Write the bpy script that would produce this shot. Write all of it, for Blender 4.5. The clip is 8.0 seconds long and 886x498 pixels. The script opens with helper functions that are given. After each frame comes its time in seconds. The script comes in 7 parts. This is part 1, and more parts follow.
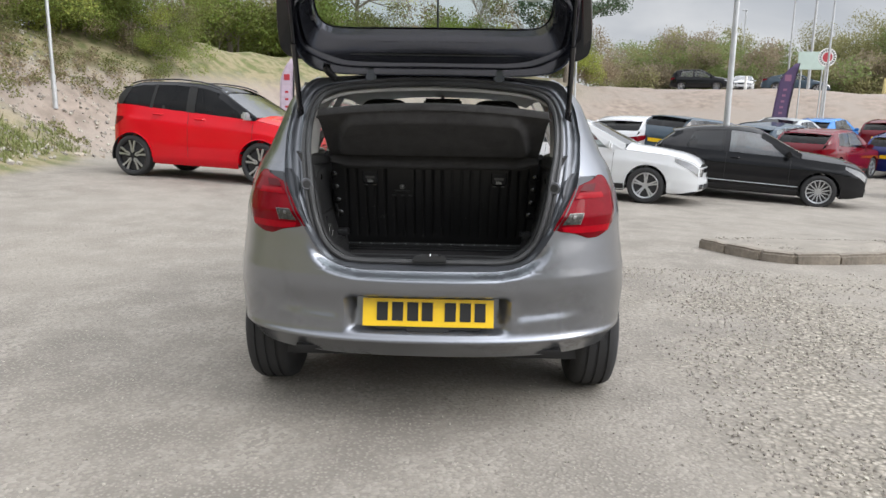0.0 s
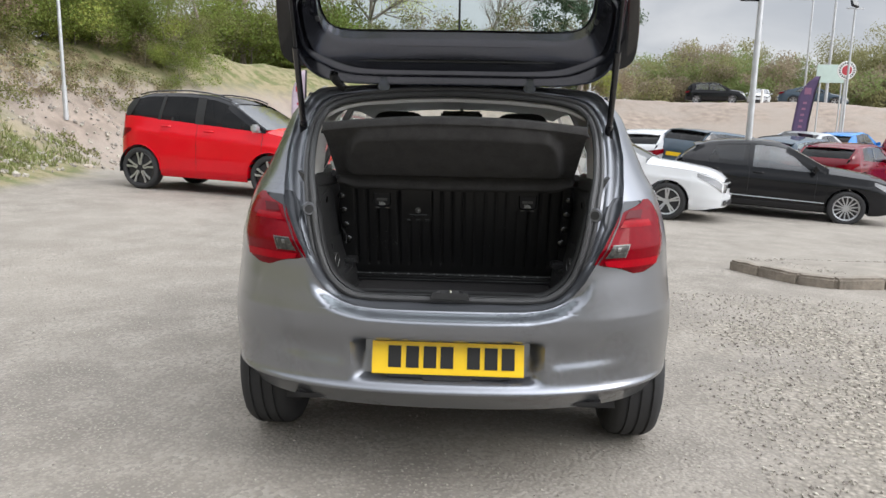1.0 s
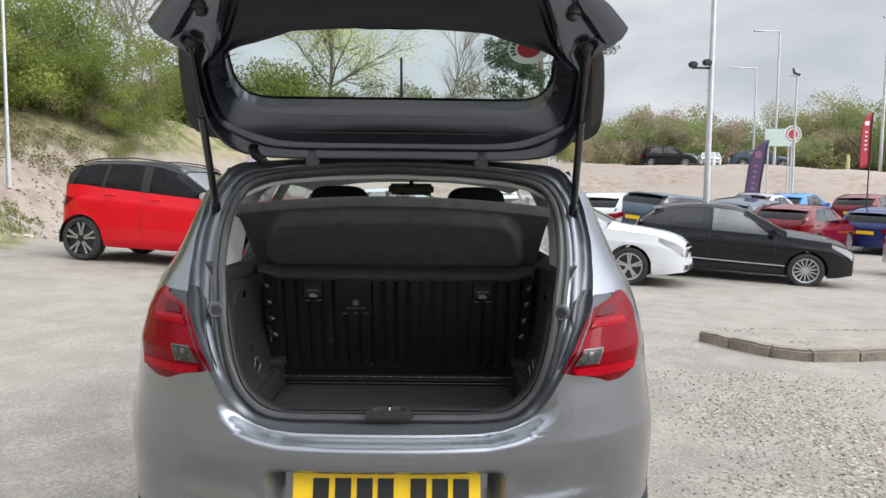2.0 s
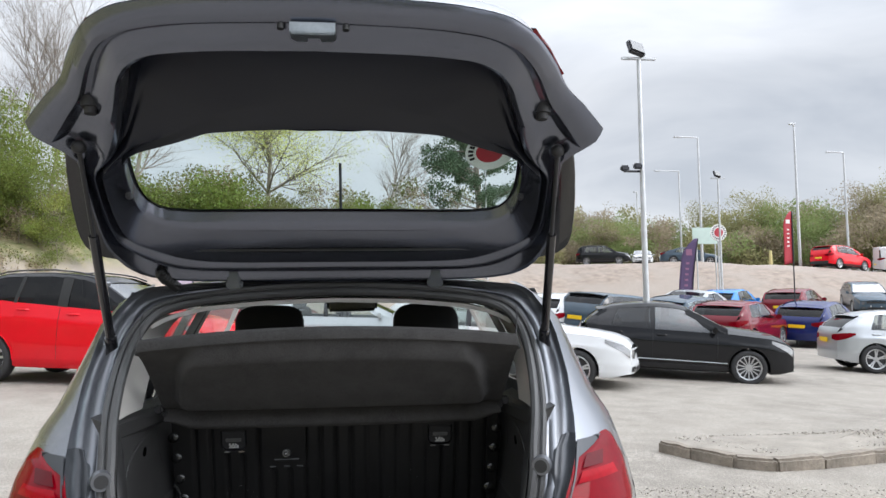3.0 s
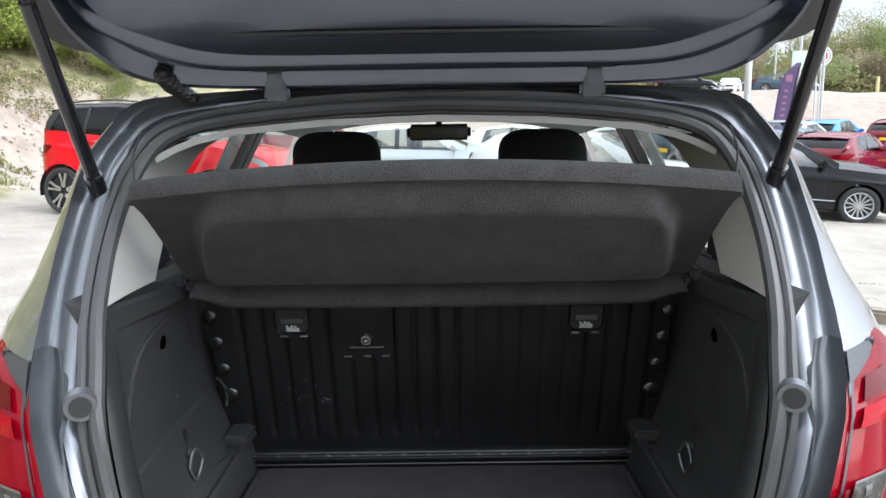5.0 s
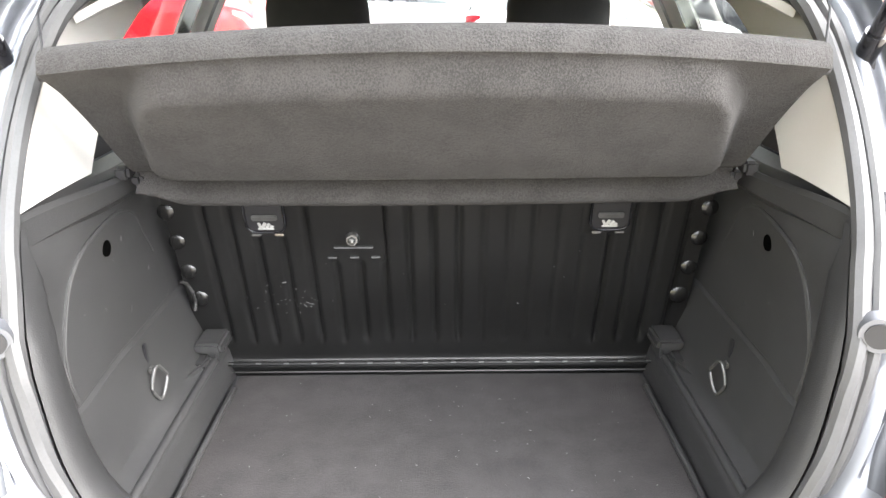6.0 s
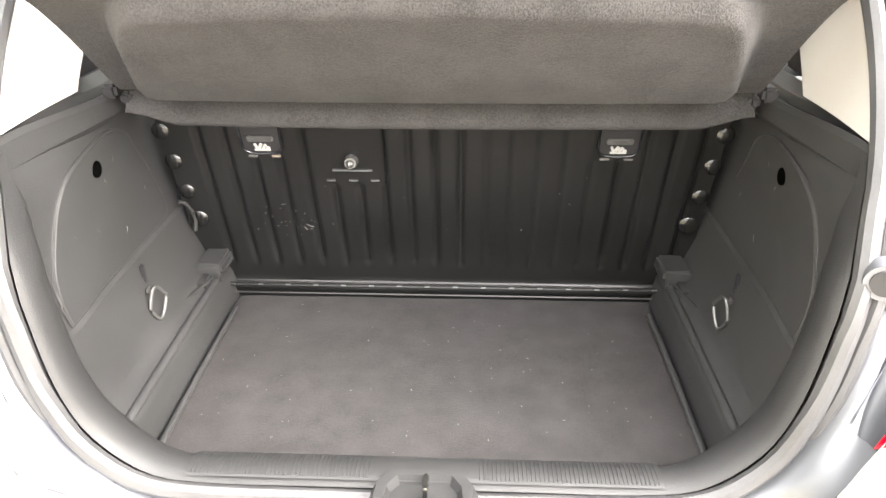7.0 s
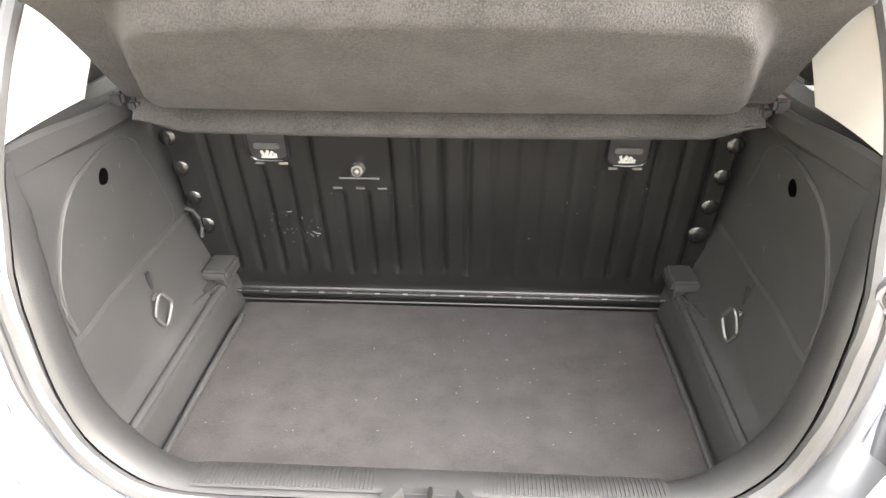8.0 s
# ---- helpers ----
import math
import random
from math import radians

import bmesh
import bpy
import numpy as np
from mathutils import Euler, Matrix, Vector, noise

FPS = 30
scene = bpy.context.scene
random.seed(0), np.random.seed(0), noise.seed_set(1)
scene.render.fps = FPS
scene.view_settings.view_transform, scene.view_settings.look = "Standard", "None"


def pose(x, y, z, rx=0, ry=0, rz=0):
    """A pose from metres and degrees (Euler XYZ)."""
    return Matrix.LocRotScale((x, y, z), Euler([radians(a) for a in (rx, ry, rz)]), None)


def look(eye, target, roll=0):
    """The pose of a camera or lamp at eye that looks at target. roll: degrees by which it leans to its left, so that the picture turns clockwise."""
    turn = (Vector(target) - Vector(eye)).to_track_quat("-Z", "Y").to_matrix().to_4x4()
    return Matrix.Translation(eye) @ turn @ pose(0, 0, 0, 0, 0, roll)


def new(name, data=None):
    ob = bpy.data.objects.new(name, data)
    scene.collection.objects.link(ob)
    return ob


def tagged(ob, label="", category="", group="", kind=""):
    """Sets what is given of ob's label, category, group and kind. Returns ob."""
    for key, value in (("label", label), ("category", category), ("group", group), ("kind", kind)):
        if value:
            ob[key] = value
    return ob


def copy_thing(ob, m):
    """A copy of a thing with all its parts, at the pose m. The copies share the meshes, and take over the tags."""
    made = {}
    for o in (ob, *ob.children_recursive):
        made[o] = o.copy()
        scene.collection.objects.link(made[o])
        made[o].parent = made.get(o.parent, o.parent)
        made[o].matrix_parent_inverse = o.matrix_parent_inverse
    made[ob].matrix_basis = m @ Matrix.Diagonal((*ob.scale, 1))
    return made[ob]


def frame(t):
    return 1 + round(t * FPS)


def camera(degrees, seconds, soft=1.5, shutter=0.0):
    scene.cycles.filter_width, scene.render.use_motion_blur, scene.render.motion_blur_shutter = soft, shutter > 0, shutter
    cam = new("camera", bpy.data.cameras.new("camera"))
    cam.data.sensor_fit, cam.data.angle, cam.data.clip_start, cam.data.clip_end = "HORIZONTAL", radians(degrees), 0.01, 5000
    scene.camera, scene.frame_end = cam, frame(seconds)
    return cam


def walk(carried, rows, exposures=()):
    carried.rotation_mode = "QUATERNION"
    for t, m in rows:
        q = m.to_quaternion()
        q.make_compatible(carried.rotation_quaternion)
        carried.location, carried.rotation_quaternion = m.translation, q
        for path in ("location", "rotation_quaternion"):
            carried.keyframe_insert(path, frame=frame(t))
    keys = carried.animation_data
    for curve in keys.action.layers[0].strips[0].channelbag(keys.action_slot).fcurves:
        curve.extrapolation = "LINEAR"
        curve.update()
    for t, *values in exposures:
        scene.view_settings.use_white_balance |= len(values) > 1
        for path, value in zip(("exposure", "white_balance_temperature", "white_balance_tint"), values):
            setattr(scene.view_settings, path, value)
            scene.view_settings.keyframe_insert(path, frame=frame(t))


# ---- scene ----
cam = camera(65.2, 8.0)
PATH = [
    (0, (0.123, 1.159, 1.265), (0.075, 3.125, 0.9), 0.9),
    (0.5, (0.125, 1.314, 1.267), (0.039, 3.281, 0.913), 1.1),
    (1, (0.074, 1.54, 1.277), (-0.008, 3.511, 0.945), 1.1),
    (2.3, (0.146, 2.05, 1.359), (0.22, 4.047, 1.279), 0.3),
    (2.5, (0.148, 2.114, 1.372), (0.261, 4.111, 1.344), -0.0),
    (3, (0.112, 2.292, 1.404), (0.305, 4.278, 1.543), -0.7),
    (3.5, (0.062, 2.456, 1.41), (0.264, 4.432, 1.637), -0.7),
    (4, (0.048, 2.657, 1.407), (0.18, 4.643, 1.611), -1.0),
    (4.5, (0.052, 2.848, 1.394), (0.077, 4.845, 1.277), -1.2),
    (4.7, (0.039, 2.913, 1.386), (0.026, 4.9, 1.163), -0.9),
    (5.8, (-0.005, 3.209, 1.369), (0.006, 5.11, 0.748), -0.5),
    (6, (0.01, 3.235, 1.378), (0.008, 5.1, 0.658), -0.5),
    (6.5, (0.043, 3.263, 1.377), (-0.007, 5.053, 0.485), 0.1),
    (7, (0.057, 3.274, 1.389), (-0.024, 5.03, 0.436), -0.4),
    (7.5, (0.055, 3.281, 1.394), (-0.038, 5.037, 0.44), -0.4),
    (8, (0.057, 3.285, 1.394), (-0.044, 5.044, 0.449), -0.3),
]
EXPOSURES = [(0, 0.04, 6450, 10), (2.5, 0.27, 6300, 10), (4.5, 0.32, 6050, 8), (5.8, 2.65, 6450, 10), (6.5, 3.36, 7150, 12), (8, 3.42, 7200, 12)]
walk(cam, [(t, look(eye, target, roll)) for t, eye, target, roll in PATH], EXPOSURES)

# ---- sky and sun: bright overcast ----
world = bpy.data.worlds.new("overcast_sky")
scene.world = world
world.use_nodes = True
wn, wl = world.node_tree.nodes, world.node_tree.links
wn.clear()
w_out = wn.new("ShaderNodeOutputWorld")
w_bg = wn.new("ShaderNodeBackground")
w_sky = wn.new("ShaderNodeTexSky")
w_sky.sky_type = "NISHITA"
w_sky.sun_disc = False
w_sky.sun_elevation, w_sky.sun_rotation = radians(31), radians(111)
w_dim = wn.new("ShaderNodeVectorMath")
w_dim.operation = "SCALE"
w_dim.inputs["Scale"].default_value = 0.1
w_co = wn.new("ShaderNodeTexCoord")
w_map = wn.new("ShaderNodeMapping")
w_map.inputs["Scale"].default_value = (1.0, 1.0, 3.2)
w_noise = wn.new("ShaderNodeTexNoise")
w_noise.inputs["Scale"].default_value = 2.6
w_noise.inputs["Detail"].default_value = 5.0
w_noise.inputs["Roughness"].default_value = 0.5
w_noise.inputs["Distortion"].default_value = 0.5
w_ramp = wn.new("ShaderNodeValToRGB")
w_ramp.color_ramp.elements[0].position, w_ramp.color_ramp.elements[0].color = 0.34, (0.60, 0.625, 0.67, 1)
w_ramp.color_ramp.elements[1].position, w_ramp.color_ramp.elements[1].color = 0.66, (0.90, 0.905, 0.92, 1)
w_mix = wn.new("ShaderNodeMix")
w_mix.data_type = "RGBA"
w_mix.inputs["Factor"].default_value = 0.9
wl.new(w_sky.outputs["Color"], w_dim.inputs[0])
wl.new(w_co.outputs["Generated"], w_map.inputs["Vector"])
wl.new(w_map.outputs["Vector"], w_noise.inputs["Vector"])
wl.new(w_noise.outputs["Fac"], w_ramp.inputs["Fac"])
wl.new(w_dim.outputs["Vector"], w_mix.inputs["A"])
wl.new(w_ramp.outputs["Color"], w_mix.inputs["B"])
# an overcast sky is brighter overhead than at the horizon, and round the hidden sun
w_sep = wn.new("ShaderNodeSeparateXYZ")
w_lift = wn.new("ShaderNodeMapRange")
for w_name, w_value in (("From Min", 0.28), ("From Max", 1.0), ("To Min", 0.84), ("To Max", 2.55)):
    w_lift.inputs[w_name].default_value = w_value
w_mul = wn.new("ShaderNodeVectorMath")
w_mul.operation = "SCALE"
wl.new(w_co.outputs["Generated"], w_sep.inputs[0])
wl.new(w_sep.outputs["Z"], w_lift.inputs["Value"])
w_dot = wn.new("ShaderNodeVectorMath")
w_dot.operation = "DOT_PRODUCT"
w_dot.inputs[1].default_value = (0.80, -0.30, 0.52)
w_pos = wn.new("ShaderNodeMapRange")
w_pos.interpolation_type = "SMOOTHSTEP"
for w_name, w_value in (("From Min", 0.42), ("From Max", 1.0), ("To Min", 1.0), ("To Max", 3.0)):
    w_pos.inputs[w_name].default_value = w_value
w_both = wn.new("ShaderNodeMath")
w_both.operation = "MULTIPLY"
wl.new(w_co.outputs["Generated"], w_dot.inputs[0])
wl.new(w_dot.outputs["Value"], w_pos.inputs["Value"])
wl.new(w_pos.outputs["Result"], w_both.inputs[0])
wl.new(w_lift.outputs["Result"], w_both.inputs[1])
wl.new(w_mix.outputs["Result"], w_mul.inputs[0])
wl.new(w_both.outputs[0], w_mul.inputs["Scale"])
wl.new(w_mul.outputs["Vector"], w_bg.inputs["Color"])
w_bg.inputs["Strength"].default_value = 1.0
wl.new(w_bg.outputs["Background"], w_out.inputs["Surface"])

sun_data = bpy.data.lights.new("sun", "SUN")
sun_data.energy, sun_data.angle, sun_data.color = 0.85, radians(25), (1.0, 0.96, 0.9)
sun = new("sun", sun_data)
sun.matrix_world = look((20, -3.5, 13), (0, 4, 0))


# ---- materials ----
def shade(name, base, rough=0.5, metal=0.0, vary=0.15, scale=8.0, bump=0.0, bump_scale=60.0, coat=0.0, other=None,
          spots=0.5, per_piece=0.0, spec=0.5, per_island=0.0, sheen=0.0):
    """A node material: base colour varied by noise at two scales, roughness varied, optional fine relief and clear coat."""
    m = bpy.data.materials.new(name)
    m.use_nodes = True
    n, l = m.node_tree.nodes, m.node_tree.links
    b = n["Principled BSDF"]
    b.inputs["Roughness"].default_value = rough
    b.inputs["Metallic"].default_value = metal
    b.inputs["Specular IOR Level"].default_value = spec
    b.inputs["Coat Weight"].default_value = coat
    b.inputs["Coat Roughness"].default_value = 0.04
    b.inputs["Sheen Weight"].default_value = sheen
    co = n.new("ShaderNodeTexCoord")
    n1 = n.new("ShaderNodeTexNoise")
    n1.inputs["Scale"].default_value = scale
    n1.inputs["Detail"].default_value = 6.0
    l.new(co.outputs["Object"], n1.inputs["Vector"])
    n2 = n.new("ShaderNodeTexNoise")
    n2.inputs["Scale"].default_value = bump_scale
    n2.inputs["Detail"].default_value = 4.0
    l.new(co.outputs["Object"], n2.inputs["Vector"])
    add = n.new("ShaderNodeMath")
    add.operation = "MULTIPLY_ADD"
    add.inputs[1].default_value = spots
    l.new(n2.outputs["Fac"], add.inputs[0])
    l.new(n1.outputs["Fac"], add.inputs[2])
    rng = n.new("ShaderNodeMapRange")
    rng.inputs["From Min"].default_value = 0.3 + 0.5 * spots - 0.15
    rng.inputs["From Max"].default_value = 0.7 + 0.5 * spots + 0.15 - 0.1
    l.new(add.outputs[0], rng.inputs["Value"])
    fac = rng.outputs["Result"]
    dark = tuple(c * (1 - vary) for c in base)
    light = other or tuple(min(1, c * (1 + vary)) for c in base)
    mix = n.new("ShaderNodeMix")
    mix.data_type = "RGBA"
    mix.inputs["A"].default_value = (*dark, 1)
    mix.inputs["B"].default_value = (*light, 1)
    l.new(fac, mix.inputs["Factor"])
    colour = mix.outputs["Result"]
    for amount, node, socket in ((per_piece, "ShaderNodeObjectInfo", "Random"), (per_island, "ShaderNodeNewGeometry", "Random Per Island")):
        if amount:
            info = n.new(node)
            hsv = n.new("ShaderNodeHueSaturation")
            r1 = n.new("ShaderNodeMapRange")
            r1.inputs["To Min"].default_value, r1.inputs["To Max"].default_value = 1 - amount, 1 + amount
            l.new(info.outputs[socket], r1.inputs["Value"])
            l.new(r1.outputs["Result"], hsv.inputs["Value"])
            r2 = n.new("ShaderNodeMapRange")
            r2.inputs["To Min"].default_value, r2.inputs["To Max"].default_value = 0.5 - amount * 0.06, 0.5 + amount * 0.06
            l.new(info.outputs[socket], r2.inputs["Value"])
            l.new(r2.outputs["Result"], hsv.inputs["Hue"])
            l.new(colour, hsv.inputs["Color"])
            colour = hsv.outputs["Color"]
    l.new(colour, b.inputs["Base Color"])
    rr = n.new("ShaderNodeMapRange")
    rr.inputs["To Min"].default_value, rr.inputs["To Max"].default_value = max(0.02, rough * 0.85), min(1, rough * 1.15)
    l.new(fac, rr.inputs["Value"])
    l.new(rr.outputs["Result"], b.inputs["Roughness"])
    if bump:
        bp = n.new("ShaderNodeBump")
        bp.inputs["Strength"].default_value = 1.0
        bp.inputs["Distance"].default_value = bump
        l.new(n2.outputs["Fac"], bp.inputs["Height"])
        l.new(bp.outputs["Normal"], b.inputs["Normal"])
    return m


def leaf_shade(name, base, per_island=0.4, through_light=0.45):
    """Leaves: the principled surface mixed with light that shines through them."""
    m = shade(name, base, 0.6, 0.0, 0.3, 0.5, per_island=per_island, spec=0.25)
    n, l = m.node_tree.nodes, m.node_tree.links
    b = n["Principled BSDF"]
    tr = n.new("ShaderNodeBsdfTranslucent")
    l.new(b.inputs["Base Color"].links[0].from_socket, tr.inputs["Color"])
    mx = n.new("ShaderNodeMixShader")
    mx.inputs["Fac"].default_value = through_light
    l.new(b.outputs["BSDF"], mx.inputs[1])
    l.new(tr.outputs["BSDF"], mx.inputs[2])
    l.new(mx.outputs["Shader"], n["Material Output"].inputs["Surface"])
    return m


def glass_shade(name, tint, rough=0.0, f0=0.04):
    """A thin pane: clear tinted, with a mirror reflection that grows at a glancing angle, the same from either side."""
    m = bpy.data.materials.new(name)
    m.use_nodes = True
    n, l = m.node_tree.nodes, m.node_tree.links
    n.clear()
    out = n.new("ShaderNodeOutputMaterial")
    tr = n.new("ShaderNodeBsdfTransparent")
    tr.inputs["Color"].default_value = (*tint, 1)
    gl = n.new("ShaderNodeBsdfGlossy")
    gl.inputs["Roughness"].default_value = rough
    lw = n.new("ShaderNodeLayerWeight")
    lw.inputs["Blend"].default_value = 0.5
    pw = n.new("ShaderNodeMath")
    pw.operation = "POWER"
    pw.inputs[1].default_value = 5.0
    ma = n.new("ShaderNodeMath")
    ma.operation = "MULTIPLY_ADD"
    ma.inputs[1].default_value, ma.inputs[2].default_value = 1 - f0, f0
    mx = n.new("ShaderNodeMixShader")
    l.new(lw.outputs["Facing"], pw.inputs[0])
    l.new(pw.outputs[0], ma.inputs[0])
    l.new(ma.outputs[0], mx.inputs["Fac"])
    l.new(tr.outputs["BSDF"], mx.inputs[1])
    l.new(gl.outputs["BSDF"], mx.inputs[2])
    l.new(mx.outputs["Shader"], out.inputs["Surface"])
    return m


M = dict(
    grey_paint=shade("grey_metallic_paint", (0.222, 0.232, 0.255), 0.28, 0.85, 0.05, 3, 0, 900, 0.9),
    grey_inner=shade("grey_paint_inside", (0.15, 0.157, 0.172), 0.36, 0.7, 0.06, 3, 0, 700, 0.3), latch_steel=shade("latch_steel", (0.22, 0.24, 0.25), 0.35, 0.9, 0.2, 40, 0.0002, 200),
    red_paint=shade("red_paint", (0.62, 0.003, 0.013), 0.07, 0.0, 0.06, 2, 0, 300, 0.0, spec=0.45),
    white_paint=shade("white_paint", (0.60, 0.61, 0.62), 0.07, 0.0, 0.04, 2, 0, 300, 0.0, spec=0.45),
    black_paint=shade("black_paint", (0.006, 0.0065, 0.008), 0.05, 0.0, 0.15, 2, 0, 300, 0.0, spec=0.4),
    navy_paint=shade("navy_paint", (0.009, 0.017, 0.10), 0.07, 0.0, 0.12, 2, 0, 300, 0.0, spec=0.45),
    blue_paint=shade("bright_blue_paint", (0.03, 0.20, 0.55), 0.07, 0.0, 0.1, 2, 0, 300, 0.0, spec=0.45),
    maroon_paint=shade("dark_red_paint", (0.14, 0.005, 0.013), 0.07, 0.0, 0.12, 2, 0, 300, 0.0, spec=0.45),
    silver_paint=shade("silver_paint", (0.50, 0.52, 0.54), 0.34, 0.7, 0.06, 2, 0, 300, 0.3, spec=0.3),
    slate_paint=shade("slate_blue_paint", (0.05, 0.075, 0.10), 0.07, 0.0, 0.1, 2, 0, 300, 0.0, spec=0.45),
    plastic=shade("black_grained_plastic", (0.014, 0.014, 0.016), 0.55, 0.0, 0.2, 6, 0.0003, 420),
    trim=shade("dark_grey_boot_trim", (0.032, 0.032, 0.0325), 0.40, 0.0, 0.22, 7, 0.0003, 500),
    # car paint again, its colour darkened for the tailgate's shaded inner side
    gate_paint_shaded=shade("shaded_tailgate_paint", (0.112, 0.122, 0.155), 0.21, 0.85, 0.06, 5, 0, 500, 0.7),
    sill_plastic=shade("grey_sill_plastic", (0.0135, 0.0135, 0.0139), 0.6, 0.0, 0.12, 5, 0.0003, 500),
    lens_dark=shade("dark_clear_lens", (0.045, 0.044, 0.040), 0.25, 0.0, 0.6, 60, 0.0003, 60, 0.0, spec=0.2),
    dull_steel=shade("dull_steel", (0.13, 0.13, 0.128), 0.35, 0.6, 0.3, 40, 0.0002, 300),
    symbol_white=shade("white_symbol_print", (0.42, 0.42, 0.41), 0.6, 0.0, 0.15, 60),
    bright_eye=shade("polished_steel_wire", (0.24, 0.24, 0.235), 0.3, 0.9, 0.2, 40, 0.0002, 300),
    pale_yellow=shade("weathered_pale_yellow", (0.55, 0.47, 0.22), 0.6, 0.0, 0.15, 8),
    lamp_bright=shade("bright_red_lamp_lens", (0.27, 0.0012, 0.007), 0.05, 0.0, 0.25, 6, 0, 60, 0.0, spec=0.10),
    symbol_grey=shade("grey_symbol_print", (0.11, 0.11, 0.11), 0.6, 0.0, 0.1, 20),
    # dark tone that stands for the tailgate mirrored in the channel's paint
    reflection_dark=shade("dark_reflection_tone", (0.045, 0.048, 0.054), 0.4, 0.3, 0.1, 5, 0, 300, 0.0),
    gate_panel=shade("black_gate_panel", (0.0098, 0.0115, 0.0185), 0.36, 0.0, 0.15, 5, 0.0003, 500, spec=0.4),
    gloss_black=shade("gloss_black_plastic", (0.01, 0.01, 0.012), 0.15, 0.0, 0.1, 5, 0, 100, 0.5),
    rubber=shade("rubber_seal", (0.018, 0.018, 0.019), 0.6, 0.0, 0.2, 20, 0.0002, 300),
    seal_rubber=shade("worn_seal_rubber", (0.045, 0.045, 0.046), 0.5, 0.0, 0.25, 14, 0.0002, 300),
    tyre=shade("tyre_rubber", (0.025, 0.025, 0.026), 0.8, 0.0, 0.25, 14, 0.0006, 150),
    alloy=shade("silver_alloy", (0.55, 0.56, 0.58), 0.3, 0.9, 0.08, 10, 0, 200),
    dark_alloy=shade("dark_alloy", (0.05, 0.05, 0.055), 0.35, 0.7, 0.1, 10, 0, 200),
    chrome=shade("bright_metal", (0.75, 0.75, 0.74), 0.2, 1.0, 0.08, 20, 0.0002, 300),
    zinc=shade("galvanised_steel", (0.50, 0.51, 0.52), 0.45, 0.6, 0.15, 6, 0.0003, 80),
    pale_trim=shade("pale_grey_pillar_trim", (0.47, 0.46, 0.44), 0.6, 0.0, 0.06, 6, 0.0002, 500),
    liner=shade("pale_headlining", (0.55, 0.54, 0.52), 0.9, 0.0, 0.08, 20, 0.0004, 400),
    carpet=shade("dark_boot_carpet", (0.034, 0.0318, 0.0322), 0.95, 0.0, 0.30, 22, 0.0012, 420, sheen=0.03, spots=0.9, spec=0.08),
    shelf_cloth=shade("grey_felt", (0.043, 0.0415, 0.041), 0.95, 0.0, 0.28, 24, 0.0022, 420, sheen=0.04, spots=2.4, spec=0.08),
    seat_metal=shade("black_satin_steel", (0.0080, 0.0080, 0.0080), 0.32, 0.0, 0.35, 7, 0.0003, 70, spec=0.5),
    dimple_black=shade("glossy_black_pressing", (0.004, 0.004, 0.004), 0.24, 0.0, 0.2, 20, spec=0.7),
    seat_cloth=shade("black_seat_cloth", (0.015, 0.015, 0.017), 0.9, 0.0, 0.2, 20, 0.0006, 300),
    lamp_red=shade("red_lamp_lens", (0.15, 0.0006, 0.005), 0.05, 0.0, 0.25, 4, 0, 60, 0.0, spec=0.10),
    lamp_dark=shade("dark_red_lamp_lens", (0.08, 0.002, 0.004), 0.12, 0.0, 0.25, 9, 0.0003, 60, 0.0, spec=0.15),
    lamp_clear=shade("clear_lamp_lens", (0.20, 0.20, 0.20), 0.12, 0.5, 0.3, 30, 0.0008, 90, 1.0),
    yellow=shade("yellow_plate", (0.85, 0.55, 0.01), 0.35, 0.0, 0.04, 20, 0, 200, 0.3),
    # near-black without gloss: the shade inside the finger hole, put into colour
    hole_shade=shade("black_for_hole_shade", (0.0015, 0.0015, 0.0015), 1.0, 0.0, 0.1, 20, spec=0.0),
    ink=shade("black_ink", (0.01, 0.01, 0.01), 0.5, 0.0, 0.05, 20),
    white=shade("white_plastic", (0.80, 0.80, 0.78), 0.45, 0.0, 0.05, 20),
    red_print=shade("red_print", (0.40, 0.03, 0.045), 0.5, 0.0, 0.08, 20),
    purple=shade("purple_cloth", (0.07, 0.045, 0.10), 0.85, 0.0, 0.2, 8, 0.0005, 100),
    purple_print=shade("dull_mauve_print", (0.22, 0.10, 0.16), 0.85, 0.0, 0.1, 8),
    mauve=shade("pale_mauve_cloth", (0.48, 0.40, 0.48), 0.85, 0.0, 0.2, 8, 0.0005, 100),
    green_sign=shade("pale_green_sign", (0.45, 0.55, 0.50), 0.5, 0.0, 0.08, 4),
    kerb=shade("weathered_kerb_concrete", (0.195, 0.167, 0.135), 0.9, 0.0, 0.5, 6, 0.006, 40, per_piece=0.02),
    chips=shade("pale_stone_chips", (0.31, 0.283, 0.245), 0.9, 0.0, 0.25, 20, 0.001, 90, per_island=0.35),
    bed=shade("dusty_gravel_bed", (0.235, 0.212, 0.18), 0.95, 0.0, 0.3, 5, 0.006, 70),
    rubble=shade("broken_stone", (0.34, 0.29, 0.235), 0.95, 0.0, 0.25, 9, 0.003, 60, per_island=0.15),
    bark=shade("grey_bark", (0.21, 0.18, 0.15), 0.95, 0.0, 0.35, 5, 0.01, 20),
    pale_bark=shade("pale_twig_bark", (0.38, 0.34, 0.30), 0.95, 0.0, 0.3, 5, 0.01, 20),
    leaf_green=leaf_shade("spring_green_leaves", (0.185, 0.225, 0.055), 0.35, 0.5),
    leaf_olive=leaf_shade("olive_leaves", (0.19, 0.192, 0.075), 0.35, 0.5),
    leaf_lime=leaf_shade("lime_leaves", (0.56, 0.58, 0.18), 0.3, 0.5),
    leaf_spring=leaf_shade("yellow_green_leaves", (0.33, 0.36, 0.09), 0.3, 0.5),
